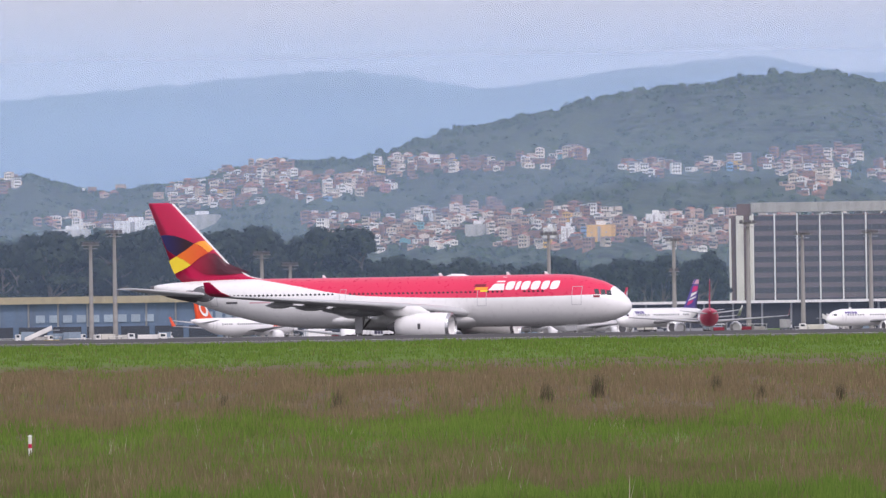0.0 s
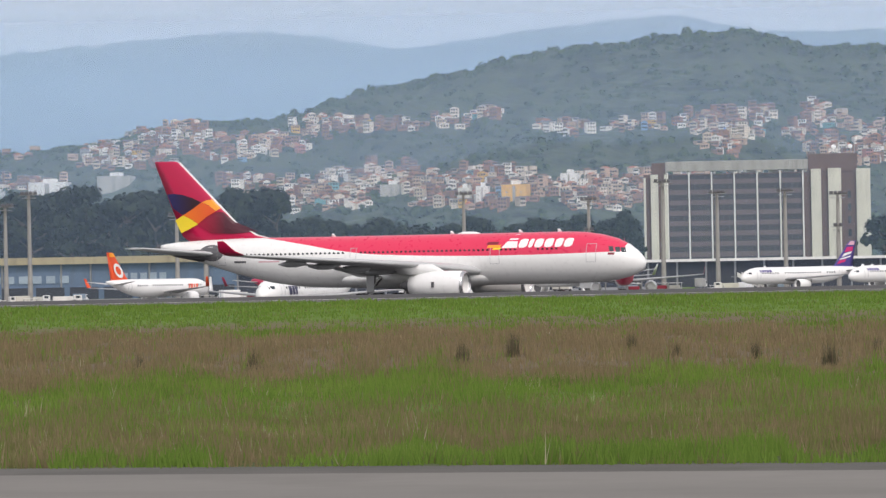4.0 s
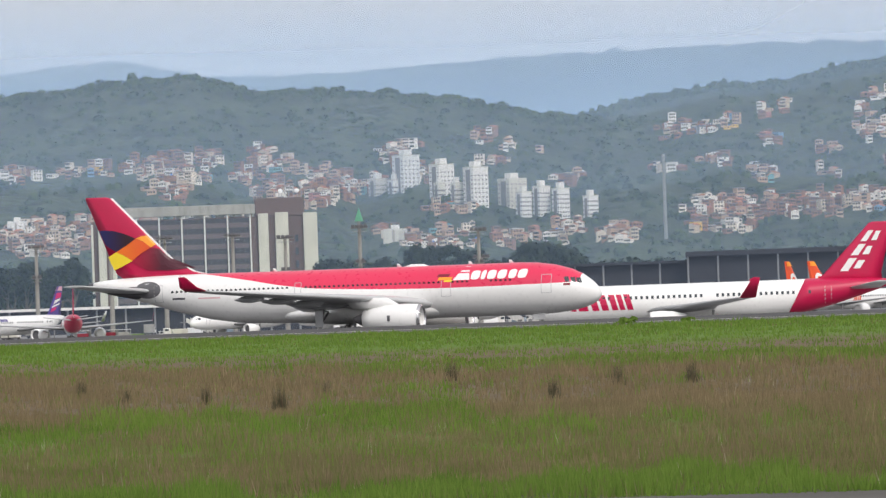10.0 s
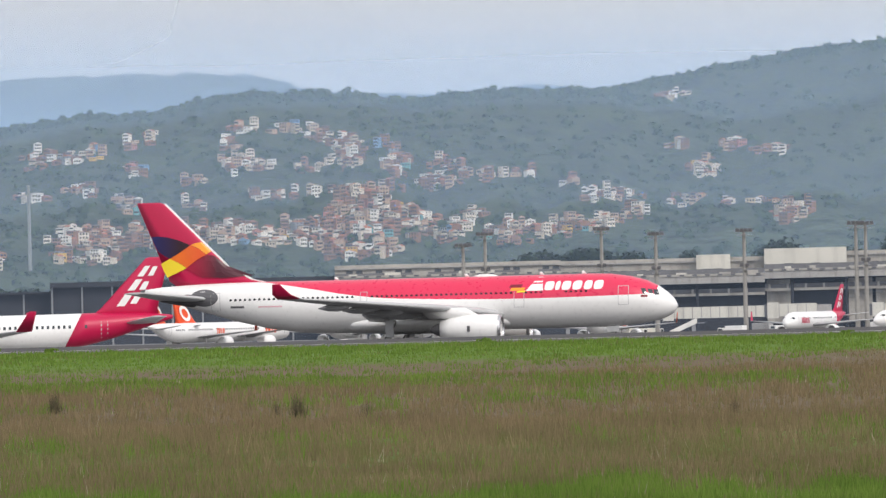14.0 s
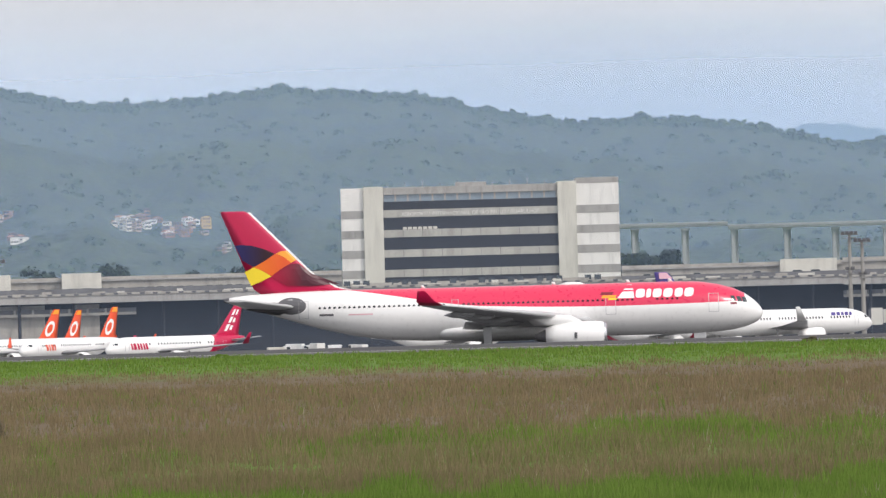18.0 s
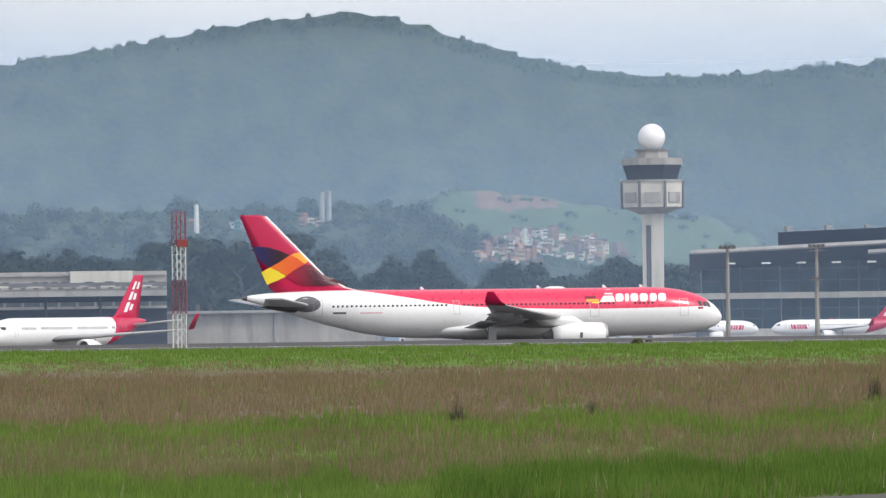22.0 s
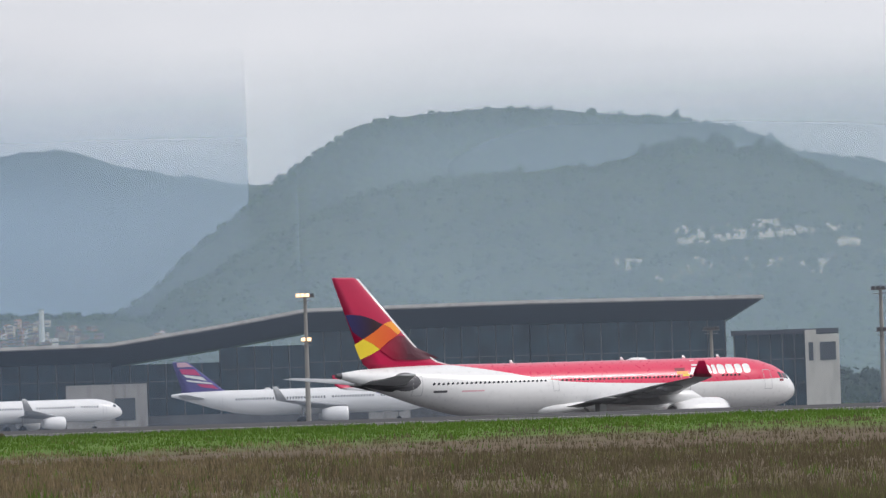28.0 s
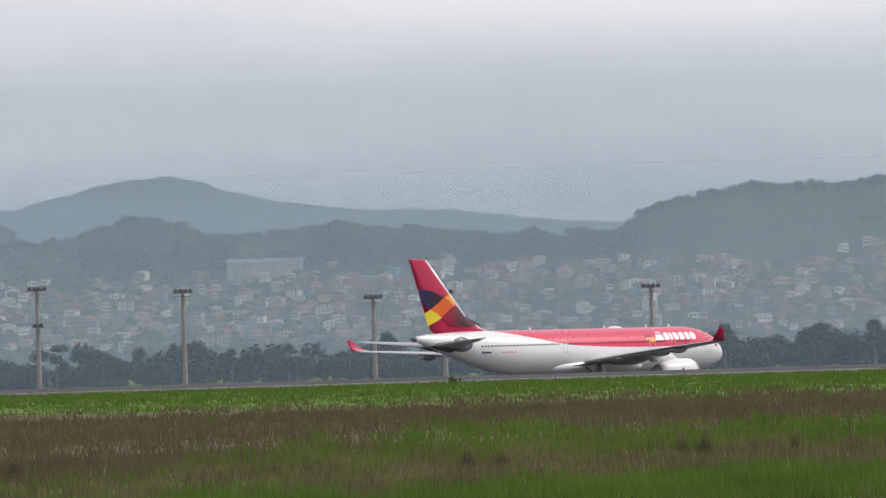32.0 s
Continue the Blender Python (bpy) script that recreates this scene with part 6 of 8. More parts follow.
def control_tower():
    r = 1480
    ob = thing("control_tower", site(6911, r), "concrete control tower with a white radar ball", "control tower")
    def Z(b):
        return height(b, r) - APRON_Z
    def octo(z0, r0, z1, r1, n=8, turn=math.pi / 8):
        return loft([[(q * math.cos(2 * math.pi * k / n + turn), q * math.sin(2 * math.pi * k / n + turn), z) for k in range(n)] for z, q in ((z0, r0), (z1, r1))], True, False)
    part("shaft", box((-3.0, -3.0, 0), (3.0, 3.0, Z(-88)), 0.1), M_PALE, ob, "pale concrete shaft")
    part("shaft_slot", box((-1.9, -3.25, 0), (-0.5, -2.9, Z(-60))), M_DARKGREY, ob, "dark vertical slot")
    part("flare", octo(Z(-80), 4.2, Z(-92), 9.0), M_CONC, ob)
    cab = part("service_floor", octo(Z(-92), 9.1, Z(-136), 9.3), M_PALE, ob, "pale concrete service floor")
    for k in range(8):
        a = 2 * math.pi * k / 8
        p = box((-2.2, 8.35, Z(-100)), (2.2, 8.95, Z(-118)), 0.05)
        bmesh.ops.rotate(p, verts=p.verts, matrix=Matrix.Rotation(a, 3, "Z"))
        part("panel", p, M_CONC, cab)
        q = box((-0.35, 8.5, Z(-90)), (0.35, 9.6, Z(-138)), 0.05)
        bmesh.ops.rotate(q, verts=q.verts, matrix=Matrix.Rotation(a + math.pi / 8, 3, "Z"))
        part("rib", q, M_DARKCONC, cab)
    part("ledge", octo(Z(-136), 9.6, Z(-140), 9.6), M_CONC, ob)
    part("cab_glass", octo(Z(-140), 7.6, Z(-166), 8.9), M_PANE, ob, "dark outward-leaning cab glass")
    part("cab_roof", octo(Z(-166), 9.3, Z(-178), 9.3), M_CONC, ob, "concrete cab roof")
    part("upper_drum", octo(Z(-178), 5.0, Z(-193), 4.6), M_CONC, ob)
    part("rail", octo(Z(-193), 5.4, Z(-194.5), 5.4), M_STEEL, ob)
    ball = bmesh.new()
    bmesh.ops.create_icosphere(ball, subdivisions=3, radius=3.85)
    bmesh.ops.translate(ball, verts=ball.verts, vec=(0, 0, Z(-216)))
    for f in ball.faces:
        f.smooth = True
    part("radar_ball", ball, M_WHITE, ob, "white radar ball")
    for x in (-8, -5, 5, 7.5):
        part("antenna", tube((x, 2, Z(-178)), (x, 2, Z(-186 - abs(x))), 0.08, 0.05, 6), M_STEEL, ob)


control_tower()


M_VIADUCT = mat("viaduct_concrete", (0.33, 0.34, 0.35), 0.85, 0, 0.15, 0.4, 0.2, stain=0.25)


def viaduct():
    r = 2010
    ob = origin_thing("viaduct", "pale concrete road viaduct on tall double piers", "viaduct")
    for a0, a1 in ((4180, 4500), (4500, 4820), (4820, 5140)):
        zb = piece((a0 + a1) / 2, ((4180, -68), (4600, -60), (5140, -50)))
        part("deck", arc_slab(a0, a1, r, r + 12, height(zb + 5.5, r), height(zb, r)), M_VIADUCT, ob, "pale deck beam")
        part("parapet", arc_slab(a0, a1, r - 0.4, r, height(zb + 2, r), height(zb - 2, r)), M_VIADUCT, ob)
    for a in (4240, 4335, 4424, 4511, 4604, 4689, 4779, 4864, 4960, 5050):
        zb = piece(a, ((4180, -68), (4600, -60), (5140, -50)))
        for dx, dr in ((-3, 3), (3, 9)):
            x, y = spot(a + dx * 0.9, r + dr)
            part("pier", box((x - 0.75, y - 0.75, APRON_Z), (x + 0.75, y + 0.75, height(zb + 7, r)), 0.1), M_VIADUCT, ob, "tall concrete pier")
        part("pier_cap", arc_slab(a - 8, a + 8, r + 1, r + 11, height(zb + 11, r), height(zb + 7, r), 50), M_VIADUCT, ob)


viaduct()


# ---- masts and small airfield things ----
def mast(a, b_top, r=1300, heads=2, lit=False):
    z = height(b_top, r) - land((a - 3000) * STEP, r)
    x, y = spot(a, r)
    ob = thing("floodlight_mast", pose(x, y, land((a - 3000) * STEP, r), 0, 0, -math.degrees((a - 3000) * STEP)), "grey concrete mast with floodlights on crossbars", "floodlight", "floodlight masts")
    part("pole", tube((0, 0, 0), (0, 0, z), 0.64, 0.38, 10), M_POLE, ob)
    for h in range(heads):
        zz = z - 0.4 - h * z * 0.33
        w = 2.2 if h == 0 else 1.3
        bar = part("crossbar", box((-w, -0.5, zz - 0.12), (w, -0.2, zz + 0.12)), M_STEEL, ob)
        part("platform", box((-w * 0.8, -1.0, zz - 0.9), (w * 0.8, 0.7, zz - 0.75)), M_STEEL, ob)
        for k in range(4 if h == 0 else 2):
            lx = -w + 0.6 + k * (2 * w - 1.2) / (3 if h == 0 else 1)
            part("lamp", box((lx - 0.45, -0.85, zz + 0.1), (lx + 0.45, -0.35, zz + 0.85), 0.08), M_GLOW if lit and k < 3 else M_DARKGREY, bar, "glowing warm floodlight" if lit and k < 3 else "dark floodlight")
    return ob


M_GLOW = bpy.data.materials.new("lit_floodlight")
M_GLOW.use_nodes = True
M_GLOW.node_tree.nodes["Principled BSDF"].inputs["Emission Color"].default_value = (1, 0.62, 0.25, 1)
M_GLOW.node_tree.nodes["Principled BSDF"].inputs["Emission Strength"].default_value = 3.0

for a, b in ((-682, -31), (-640, -52), (-380, -10), (128, -38), (349, -24), (480, -53), (576, -32), (696, -33), (789, -26), (921, -40), (1131, -28), (2228, -24), (2267, -43), (2473, -47), (2569, -36),
             (2725, -38), (2922, -46), (2939, -45), (3012, -39), (3206, -31), (4713, -40), (4735, -27), (4795, -26), (4832, -40), (4842, -43), (5309, -36), (5317, -34), (5359, -27), (5417, -29), (5451, -43),
             (7042, -20), (7199, -20), (7362, -24), (7439, -16), (7527, -39), (7604, -16), (7782, -20), (8017, -8), (9013, -7), (9443, -22), (11261, -64), (12465, -35), (13006, -27), (13342, -7), (13467, -12), (13834, -12)):
    mast(a, b, 1300 if a < 11000 else 1150, 2 if a % 2 else 1)
mast(10244, -84, 1200, 2, True)
mast(11969, -64, 1150, 2)
mast(12749, -38, 1150, 2)
for a, bt in ((-330, 10), (1135, 20), (9085, 40), (10960, -2)):
    mast(a, bt, 1330, 1)


def lattice_mast():
    a, r = 6072, 482
    az = (a - 3000) * STEP
    z0 = land(az, r)
    z1 = height(-95, r) - z0
    ob = thing("lattice_mast", pose(*spot(a, r), z0, 0, 0, 10), "thin red and white lattice mast beside the runway", "antenna mast")
    m_r, m_w = M_MASTRED, M_PLASTER
    n = 4
    for k in range(n):
        za, zb = k * z1 / n, (k + 1) * z1 / n
        bm = bmesh.new()
        w = 0.45
        for sx, sy in ((-1, -1), (1, -1), (1, 1), (-1, 1)):
            add_tube(bm, (sx * w, sy * w, za), (sx * w, sy * w, zb), 0.05, 0.05, 6)
        for j in range(4):
            zz0, zz1 = za + (zb - za) * j / 4, za + (zb - za) * (j + 1) / 4
            for p, q in (((-w, -w), (w, -w)), ((w, -w), (w, w)), ((w, w), (-w, w)), ((-w, w), (-w, -w))):
                add_tube(bm, (*p, zz0), (*q, zz1), 0.018, 0.018, 4)
                add_tube(bm, (*p, zz1), (*q, zz1), 0.018, 0.018, 4)
        part("mast_section", bm, m_r if k % 2 else m_w, ob)
    part("side_pole", tube((0.72, 0, 0), (0.72, 0, z1 * 1.01), 0.1, 0.08, 10), M_DARKGREY, ob, "dark steel pole beside the lattice")
    for h in (0.74,):
        part("aerial", box((-0.55, -0.75, z1 * h), (0.55, -0.5, z1 * h + 0.7), 0.04), m_r, ob, "red aerial panel")


M_MASTRED = mat("faded_mast_red", (0.22, 0.03, 0.035), 0.6, 0, 0.2, 2)
lattice_mast()


def taxi_light(a, r):
    az = (a - 3000) * STEP
    ob = thing("taxiway_light", pose(*spot(a, r), land(az, r) + 0.03), "yellow taxiway edge light with a white dome", "taxiway light")
    part("base_plate", tube((0, 0, 0), (0, 0, 0.03), 0.17, 0.16, 16), M_YELLOWDULL, ob)
    part("stem", tube((0, 0, 0.03), (0, 0, 0.2), 0.05, 0.045, 12), M_YELLOWDULL, ob)
    part("collar", tube((0, 0, 0.2), (0, 0, 0.33), 0.045, 0.085, 14), M_YELLOWDULL, ob)
    part("lens", tube((0, 0, 0.33), (0, 0, 0.4), 0.092, 0.088, 14), M_NAVY, ob, "dark blue glass lens")
    dome = bmesh.new()
    bmesh.ops.create_uvsphere(dome, u_segments=14, v_segments=8, radius=0.078)
    bmesh.ops.translate(dome, verts=dome.verts, vec=(0, 0, 0.4))
    part("cap", dome, M_PLASTER, ob, "white cap")
    part("cable_cover", box((-0.42, -0.06, -0.005), (0.42, 0.06, 0.02), 0.005), M_PLASTER, ob, "pale cable cover on the ground")
    return ob


M_YELLOWDULL = mat("worn_yellow_paint", (0.6, 0.36, 0.03), 0.6, 0, 0.2, 6)
taxi_light(7844, 77.0).scale = (0.82, 0.82, 0.82)


def marker_post(a, r, h):
    az = (a - 3000) * STEP
    ob = thing("marker_post", pose(*spot(a, r), land(az, r)), "small white marker post with a red band", "marker post")
    part("stake", tube((0, 0, 0), (0, 0, h), 0.035, 0.035, 10), M_PLASTER, ob)
    part("red_band", tube((0, 0, h * 0.45), (0, 0, h * 0.65), 0.038, 0.038, 10), M_RED, ob)
    part("cap", tube((0, 0, h), (0, 0, h + 0.03), 0.045, 0.02, 10), M_PLASTER, ob)


marker_post(-793, 100, 0.40)
marker_post(8138, 132, 0.38)


# ---- apron clutter: stairs, trucks, bridges ----
def truck(a, r, turn, body_mat, ln=6.5, h=2.6):
    ob = thing("service_truck", pose(*spot(a, r), land((a - 3000) * STEP, r) + 0.03, 0, 0, turn), "small pale airport service truck", "truck", "service trucks")
    part("cargo_box", box((-ln / 2, -1.1, 0.8), (ln * 0.2, 1.1, 0.8 + h), 0.08), body_mat, ob)
    part("cab", box((ln * 0.22, -1.05, 0.6), (ln / 2, 1.05, 2.4), 0.15), M_PLASTER, ob)
    part("windscreen", box((ln * 0.3, -1.08, 1.6), (ln * 0.46, 1.08, 2.2)), M_PANE, ob)
    part("chassis", box((-ln / 2, -0.9, 0.5), (ln / 2, 0.9, 0.75)), M_DARKGREY, ob)
    for x in (-ln * 0.3, ln * 0.33):
        for y in (-0.95, 0.95):
            part("tyre", wheel(x, y, 0.45, 0.45, 0.3), M_TYRE, ob)


def stairs(a, r, turn):
    ob = thing("boarding_stairs", pose(*spot(a, r), land((a - 3000) * STEP, r) + 0.03, 0, 0, turn), "white mobile boarding stairs beside an aircraft", "boarding stairs", "boarding stairs")
    bm = bmesh.new()
    for k in range(14):
        add_box(bm, (-4 + k * 0.45, -0.8, 0.9 + k * 0.2), (-3.55 + k * 0.45, 0.8, 1.1 + k * 0.2))
    part("flight", bm, M_STEEL, ob)
    for y in (-0.9, 0.9):
        part("side_rail", loft([[(-4, y - 0.04, 0.9), (-4, y + 0.04, 0.9), (-4, y + 0.04, 2.0), (-4, y - 0.04, 2.0)], [(2.4, y - 0.04, 3.7), (2.4, y + 0.04, 3.7), (2.4, y + 0.04, 4.8), (2.4, y - 0.04, 4.8)]], True, False), M_PLASTER, ob)
    part("landing", box((2.3, -0.9, 3.6), (4.2, 0.9, 3.8)), M_STEEL, ob)
    part("chassis", box((-3.5, -0.9, 0.45), (3.2, 0.9, 0.85)), M_PLASTER, ob)
    for x in (-2.6, 2.4):
        for y in (-0.9, 0.9):
            part("tyre", wheel(x, y, 0.4, 0.4, 0.28), M_TYRE, ob)


def runway_sign(a, r):
    az = (a - 3000) * STEP
    ob = thing("airfield_sign", pose(*spot(a, r), land(az, r) + 0.03, 0, 0, -math.degrees(az)), "yellow airfield sign with black marks beside the runway", "sign")
    part("panel", box((-1.0, -0.12, 0.35), (1.0, 0.12, 1.75), 0.04), M_YELLOW, ob, "yellow sign panel")
    for x, w in ((-0.7, 0.45), (-0.05, 0.25), (0.35, 0.4)):
        part("mark_bar", box((x, -0.14, 0.75), (x + w, -0.125, 1.4)), M_DARKGREY, ob, "plain black bar")
    for x in (-0.8, 0.8):
        part("leg", tube((x, 0, 0), (x, 0, 0.36), 0.05, 0.05, 8), M_STEEL, ob)


runway_sign(-752, 672)


def cart(a, r, turn, m):
    """A low apron cart with a canopy."""
    ob = thing("baggage_cart", pose(*spot(a, r), land((a - 3000) * STEP, r) + 0.03, 0, 0, turn), "small baggage cart with a pale canopy", "cart", "baggage carts")
    part("bed", box((-1.6, -0.75, 0.4), (1.6, 0.75, 0.6), 0.02), M_STEEL, ob)
    part("load", box((-1.4, -0.65, 0.6), (1.2, 0.65, 1.35), 0.08), m, ob)
    part("canopy", box((-1.65, -0.8, 1.85), (1.65, 0.8, 1.95), 0.03), M_PLASTER, ob)
    for x in (-1.5, 1.5):
        part("post", box((x - 0.04, -0.7, 0.6), (x + 0.04, 0.7, 1.85)), M_STEEL, ob)
    for x in (-1.1, 1.1):
        part("tyre", wheel(x, 0, 0.26, 0.26, 1.4), M_TYRE, ob)


rngt = random.Random(5)
for a0, a1, n in ((-840, -520, 9), (-330, 120, 7), (400, 620, 6), (780, 1000, 3), (1150, 1260, 3), (2440, 2720, 4), (2840, 3250, 7), (5350, 5600, 4), (8150, 8400, 3)):
    for _ in range(n):
        cart(rngt.uniform(a0, a1), rngt.uniform(1130, 1300), rngt.uniform(-50, 50), rngt.choice((M_PLASTER, M_CONC, M_SKYGLASS, M_MAROON, M_WHITE)))
for a in (-800, -770, -735, -712, -660, -628, -575, -552, -300, -282, 20, 60, 95, 150, 190, 235, 300, 345, 545, 590, 625, 690, 890, 1030, 1070, 1150, 1195, 1230, 1245, 1860, 2030, 2120, 2530, 2560, 2700, 2760, 2960, 3070, 3700, 3735, 3765, 3800, 3840, 4200, 4800, 4850, 4880, 5330, 5420, 5470, 5630, 6450, 7720):
    truck(a, rngt.uniform(1240, 1400), rngt.uniform(-40, 220), rngt.choice((M_PLASTER, M_PALE, M_WHITE, M_CONC, M_SKYGLASS)), rngt.uniform(4.5, 7.5), rngt.uniform(1.2, 2.3))
for a, tn in ((-770, 20), (628, 160), (1180, 150), (1215, 160), (1240, 150), (2620, 10), (3090, 170), (1090, 20)):
    stairs(a, 1250, tn)


def jet_bridge(a0, a1, r, b0, b1):
    ob = origin_thing("jet_bridge", "boxy cream jet bridge on a wheeled leg", "jet bridge", "jet bridges")
    za, zb = height(b0, r), height(b1, r)
    part("tunnel", arc_slab(a0, a1, r, r + 3, zb, za, 200), M_PALE, ob)
    part("inner_tunnel", arc_slab(a1 - 5, a1 + (a1 - a0) * 0.35, r + 0.4, r + 2.6, zb + 0.4, za - 0.4, 200), M_CONC, ob)
    part("cab", arc_slab(a0 - 12, a0 + 8, r - 0.6, r + 3.6, zb - 0.5, za + 0.4, 200), M_PALE, ob)
    part("bellows", arc_slab(a0 - 17, a0 - 12, r - 0.3, r + 3.3, zb - 0.2, za, 200), M_DARKGREY, ob)
    for f in (0.25, 0.8):
        x, y = spot(a0 + f * (a1 - a0), r + 1.5)
        part("leg", box((x - 0.5, y - 0.5, APRON_Z), (x + 0.5, y + 0.5, zb)), M_STEEL, ob)
    n = int((a1 - a0) / 16)
    for k in range(n):
        a = a0 + 8 + k * 16
        part("rib", arc_slab(a, a + 1.5, r - 0.12, r, zb, za, 50), M_CONC, ob)


jet_bridge(2180, 2364, 1340, 86, 126)
jet_bridge(2590, 2760, 1400, 96, 116)
jet_bridge(2775, 2850, 1400, 94, 116)
jet_bridge(2960, 3060, 1410, 98, 117)
jet_bridge(3110, 3190, 1400, 96, 116)
jet_bridge(5330, 5420, 1400, 100, 122)
jet_bridge(5430, 5590, 1420, 108, 126)
jet_bridge(7690, 7850, 1420, 108, 124)
jet_bridge(4760, 4830, 1420, 96, 120)
jet_bridge(8830, 8905, 1420, 96, 116)
jet_bridge(2400, 2440, 1420, 94, 118)
jet_bridge(5392, 5450, 1222, 104, 130)


# ---- plants ----
def bulk(name, verts, quads, materials, index=None, label="", category=""):
    """One mesh out of arrays of corners and of faces."""
    me = bpy.data.meshes.new(name)
    w = quads.shape[1]
    me.vertices.add(len(verts))
    me.vertices.foreach_set("co", np.ascontiguousarray(verts, dtype=np.float32).ravel())
    me.loops.add(quads.size)
    me.loops.foreach_set("vertex_index", np.ascontiguousarray(quads, dtype=np.int32).ravel())
    me.polygons.add(len(quads))
    me.polygons.foreach_set("loop_start", np.arange(0, quads.size, w, dtype=np.int32))
    for m in materials:
        me.materials.append(m)
    if index is not None:
        me.polygons.foreach_set("material_index", np.ascontiguousarray(index, dtype=np.int32))
    me.polygons.foreach_set("use_smooth", np.zeros(len(quads), dtype=bool))
    me.update(calc_edges=True)
    return me


def clump_shape(n, rng, size=0.42, flat=0.8):
    """Leaf sprays on an uneven crown of radius one: n crooked quads."""
    out = []
    for _ in range(n):
        d = rng.normal(size=3)
        d /= np.linalg.norm(d)
        if d[2] < -0.35:
            d[2] *= -0.6
        c = d * rng.uniform(0.55, 1.0) * np.array([1, 1, flat])
        u = np.cross(d, rng.normal(size=3))
        u /= np.linalg.norm(u)
        v = np.cross(d, u)
        s = size * rng.uniform(0.6, 1.3)
        q = [c + (-u - v * 0.6) * s, c + (u * rng.uniform(0.6, 1.1) - v) * s, c + (u + v * rng.uniform(0.5, 1.0)) * s + d * 0.15, c + (-u * 0.7 + v) * s + d * 0.1]
        out.append(q)
    return np.array(out)


rng = np.random.default_rng(11)
SHAPES = [clump_shape(17, rng, 0.36) for _ in range(5)]
FINE = [clump_shape(120, rng, 0.125) for _ in range(5)]
M_FOREST = leaf_mat("forest_leaves", (0.018, 0.034, 0.015), (0.04, 0.064, 0.023), (0.06, 0.085, 0.03), 0.02, shine=0.25)
M_TREE = leaf_mat("tree_leaves", (0.007, 0.015, 0.010), (0.018, 0.030, 0.017), (0.034, 0.048, 0.022), 0.15, shine=0.2)
M_BARK = mat("bark", (0.12, 0.095, 0.07), 0.9, 0, 0.3, 2, 0.5)


def scatter_clumps(name, places, label, category="forest", shapes=SHAPES, leaves=None):
    """places: rows of x, y, z, half width, half height."""
    P = np.array(places)
    quads = []
    for k, sh in enumerate(shapes):
        sel = P[k::len(shapes)]
        if not len(sel):
            continue
        ang = rng.uniform(0, 2 * np.pi, len(sel))
        c, s = np.cos(ang), np.sin(ang)
        q = np.broadcast_to(sh, (len(sel), *sh.shape)).copy()
        x, y = q[..., 0].copy(), q[..., 1].copy()
        q[..., 0] = (x * c[:, None, None] - y * s[:, None, None]) * sel[:, 3, None, None] + sel[:, 0, None, None]
        q[..., 1] = (x * s[:, None, None] + y * c[:, None, None]) * sel[:, 3, None, None] + sel[:, 1, None, None]
        q[..., 2] = q[..., 2] * sel[:, 4, None, None] + sel[:, 2, None, None]
        quads.append(q.reshape(-1, 3))
    v = np.concatenate(quads)
    me = bulk(name, v, np.arange(len(v)).reshape(-1, 4), [leaves or M_FOREST])
    tagged(new(name, me), label, category, "", "stuff")


# where houses stand on the slopes, each cluster with its bearing, steps up, half width and half height
TOWN_WEST = ((-660, -125, 40, 13), (-828, -134, 27, 13), (-397, -154, 74, 15), (-465, -112, 101, 24), (-114, -157, 67, 19), (-209, -131, 47, 13), (-283, -109, 40, 10), (-156, -40, 108, 27),
             (-257, -61, 40, 10), (-674, -68, 101, 15), (-360, -138, 61, 27), (-56, -159, 61, 12), (38, -159, 74, 9), (126, -166, 40, 12), (173, -175, 40, 9), (267, -152, 13, 12), (-232, -127, 94, 19))
TOWN_FOOT = ((-19, -63, 121, 24), (142, -45, 135, 37), (-74, -24, 40, 17), (-281, -65, 34, 11), (381, -37, 108, 34), (516, -53, 40, 19), (617, -30, 61, 30), (712, -54, 47, 15), (767, -106, 37, 19),
             (861, -100, 67, 28), (956, -104, 40, 13), (991, -153, 27, 15), (1031, -132, 34, 19), (324, -147, 47, 12), (439, -150, 54, 13), (540, -154, 34, 15), (608, -137, 15, 12), (647, -133, 20, 7))
TOWN_MIDDLE = ((594, -138, 54, 39), (656, -166, 34, 15), (757, -173, 27, 12), (790, -151, 54, 12), (844, -139, 40, 9), (890, -128, 20, 8), (722, -130, 34, 15), (986, -175, 54, 7), (1142, -190, 27, 12),
               (1188, -172, 17, 9), (1160, -143, 40, 8), (1242, -157, 13, 5), (1294, -111, 27, 12), (1090, -64, 54, 8), (965, -26, 24, 9), (1062, -11, 81, 17), (1196, -10, 40, 15), (1284, -17, 34, 24))
TOWN_STEEP = ((1382, -14, 40, 24), (1489, -189, 34, 15), (1536, -194, 47, 12), (1580, -203, 17, 15), (1648, -211, 10, 12), (1682, -223, 13, 12), (1466, -122, 34, 6), (1561, -133, 34, 12), (1650, -167, 20, 15),
              (1641, -107, 27, 15), (1750, -147, 24, 7), (1826, -195, 20, 34), (1865, -173, 34, 12), (1847, -238, 27, 9), (1928, -235, 40, 9), (1975, -224, 27, 15), (1953, -167, 27, 9), (2024, -188, 34, 32))
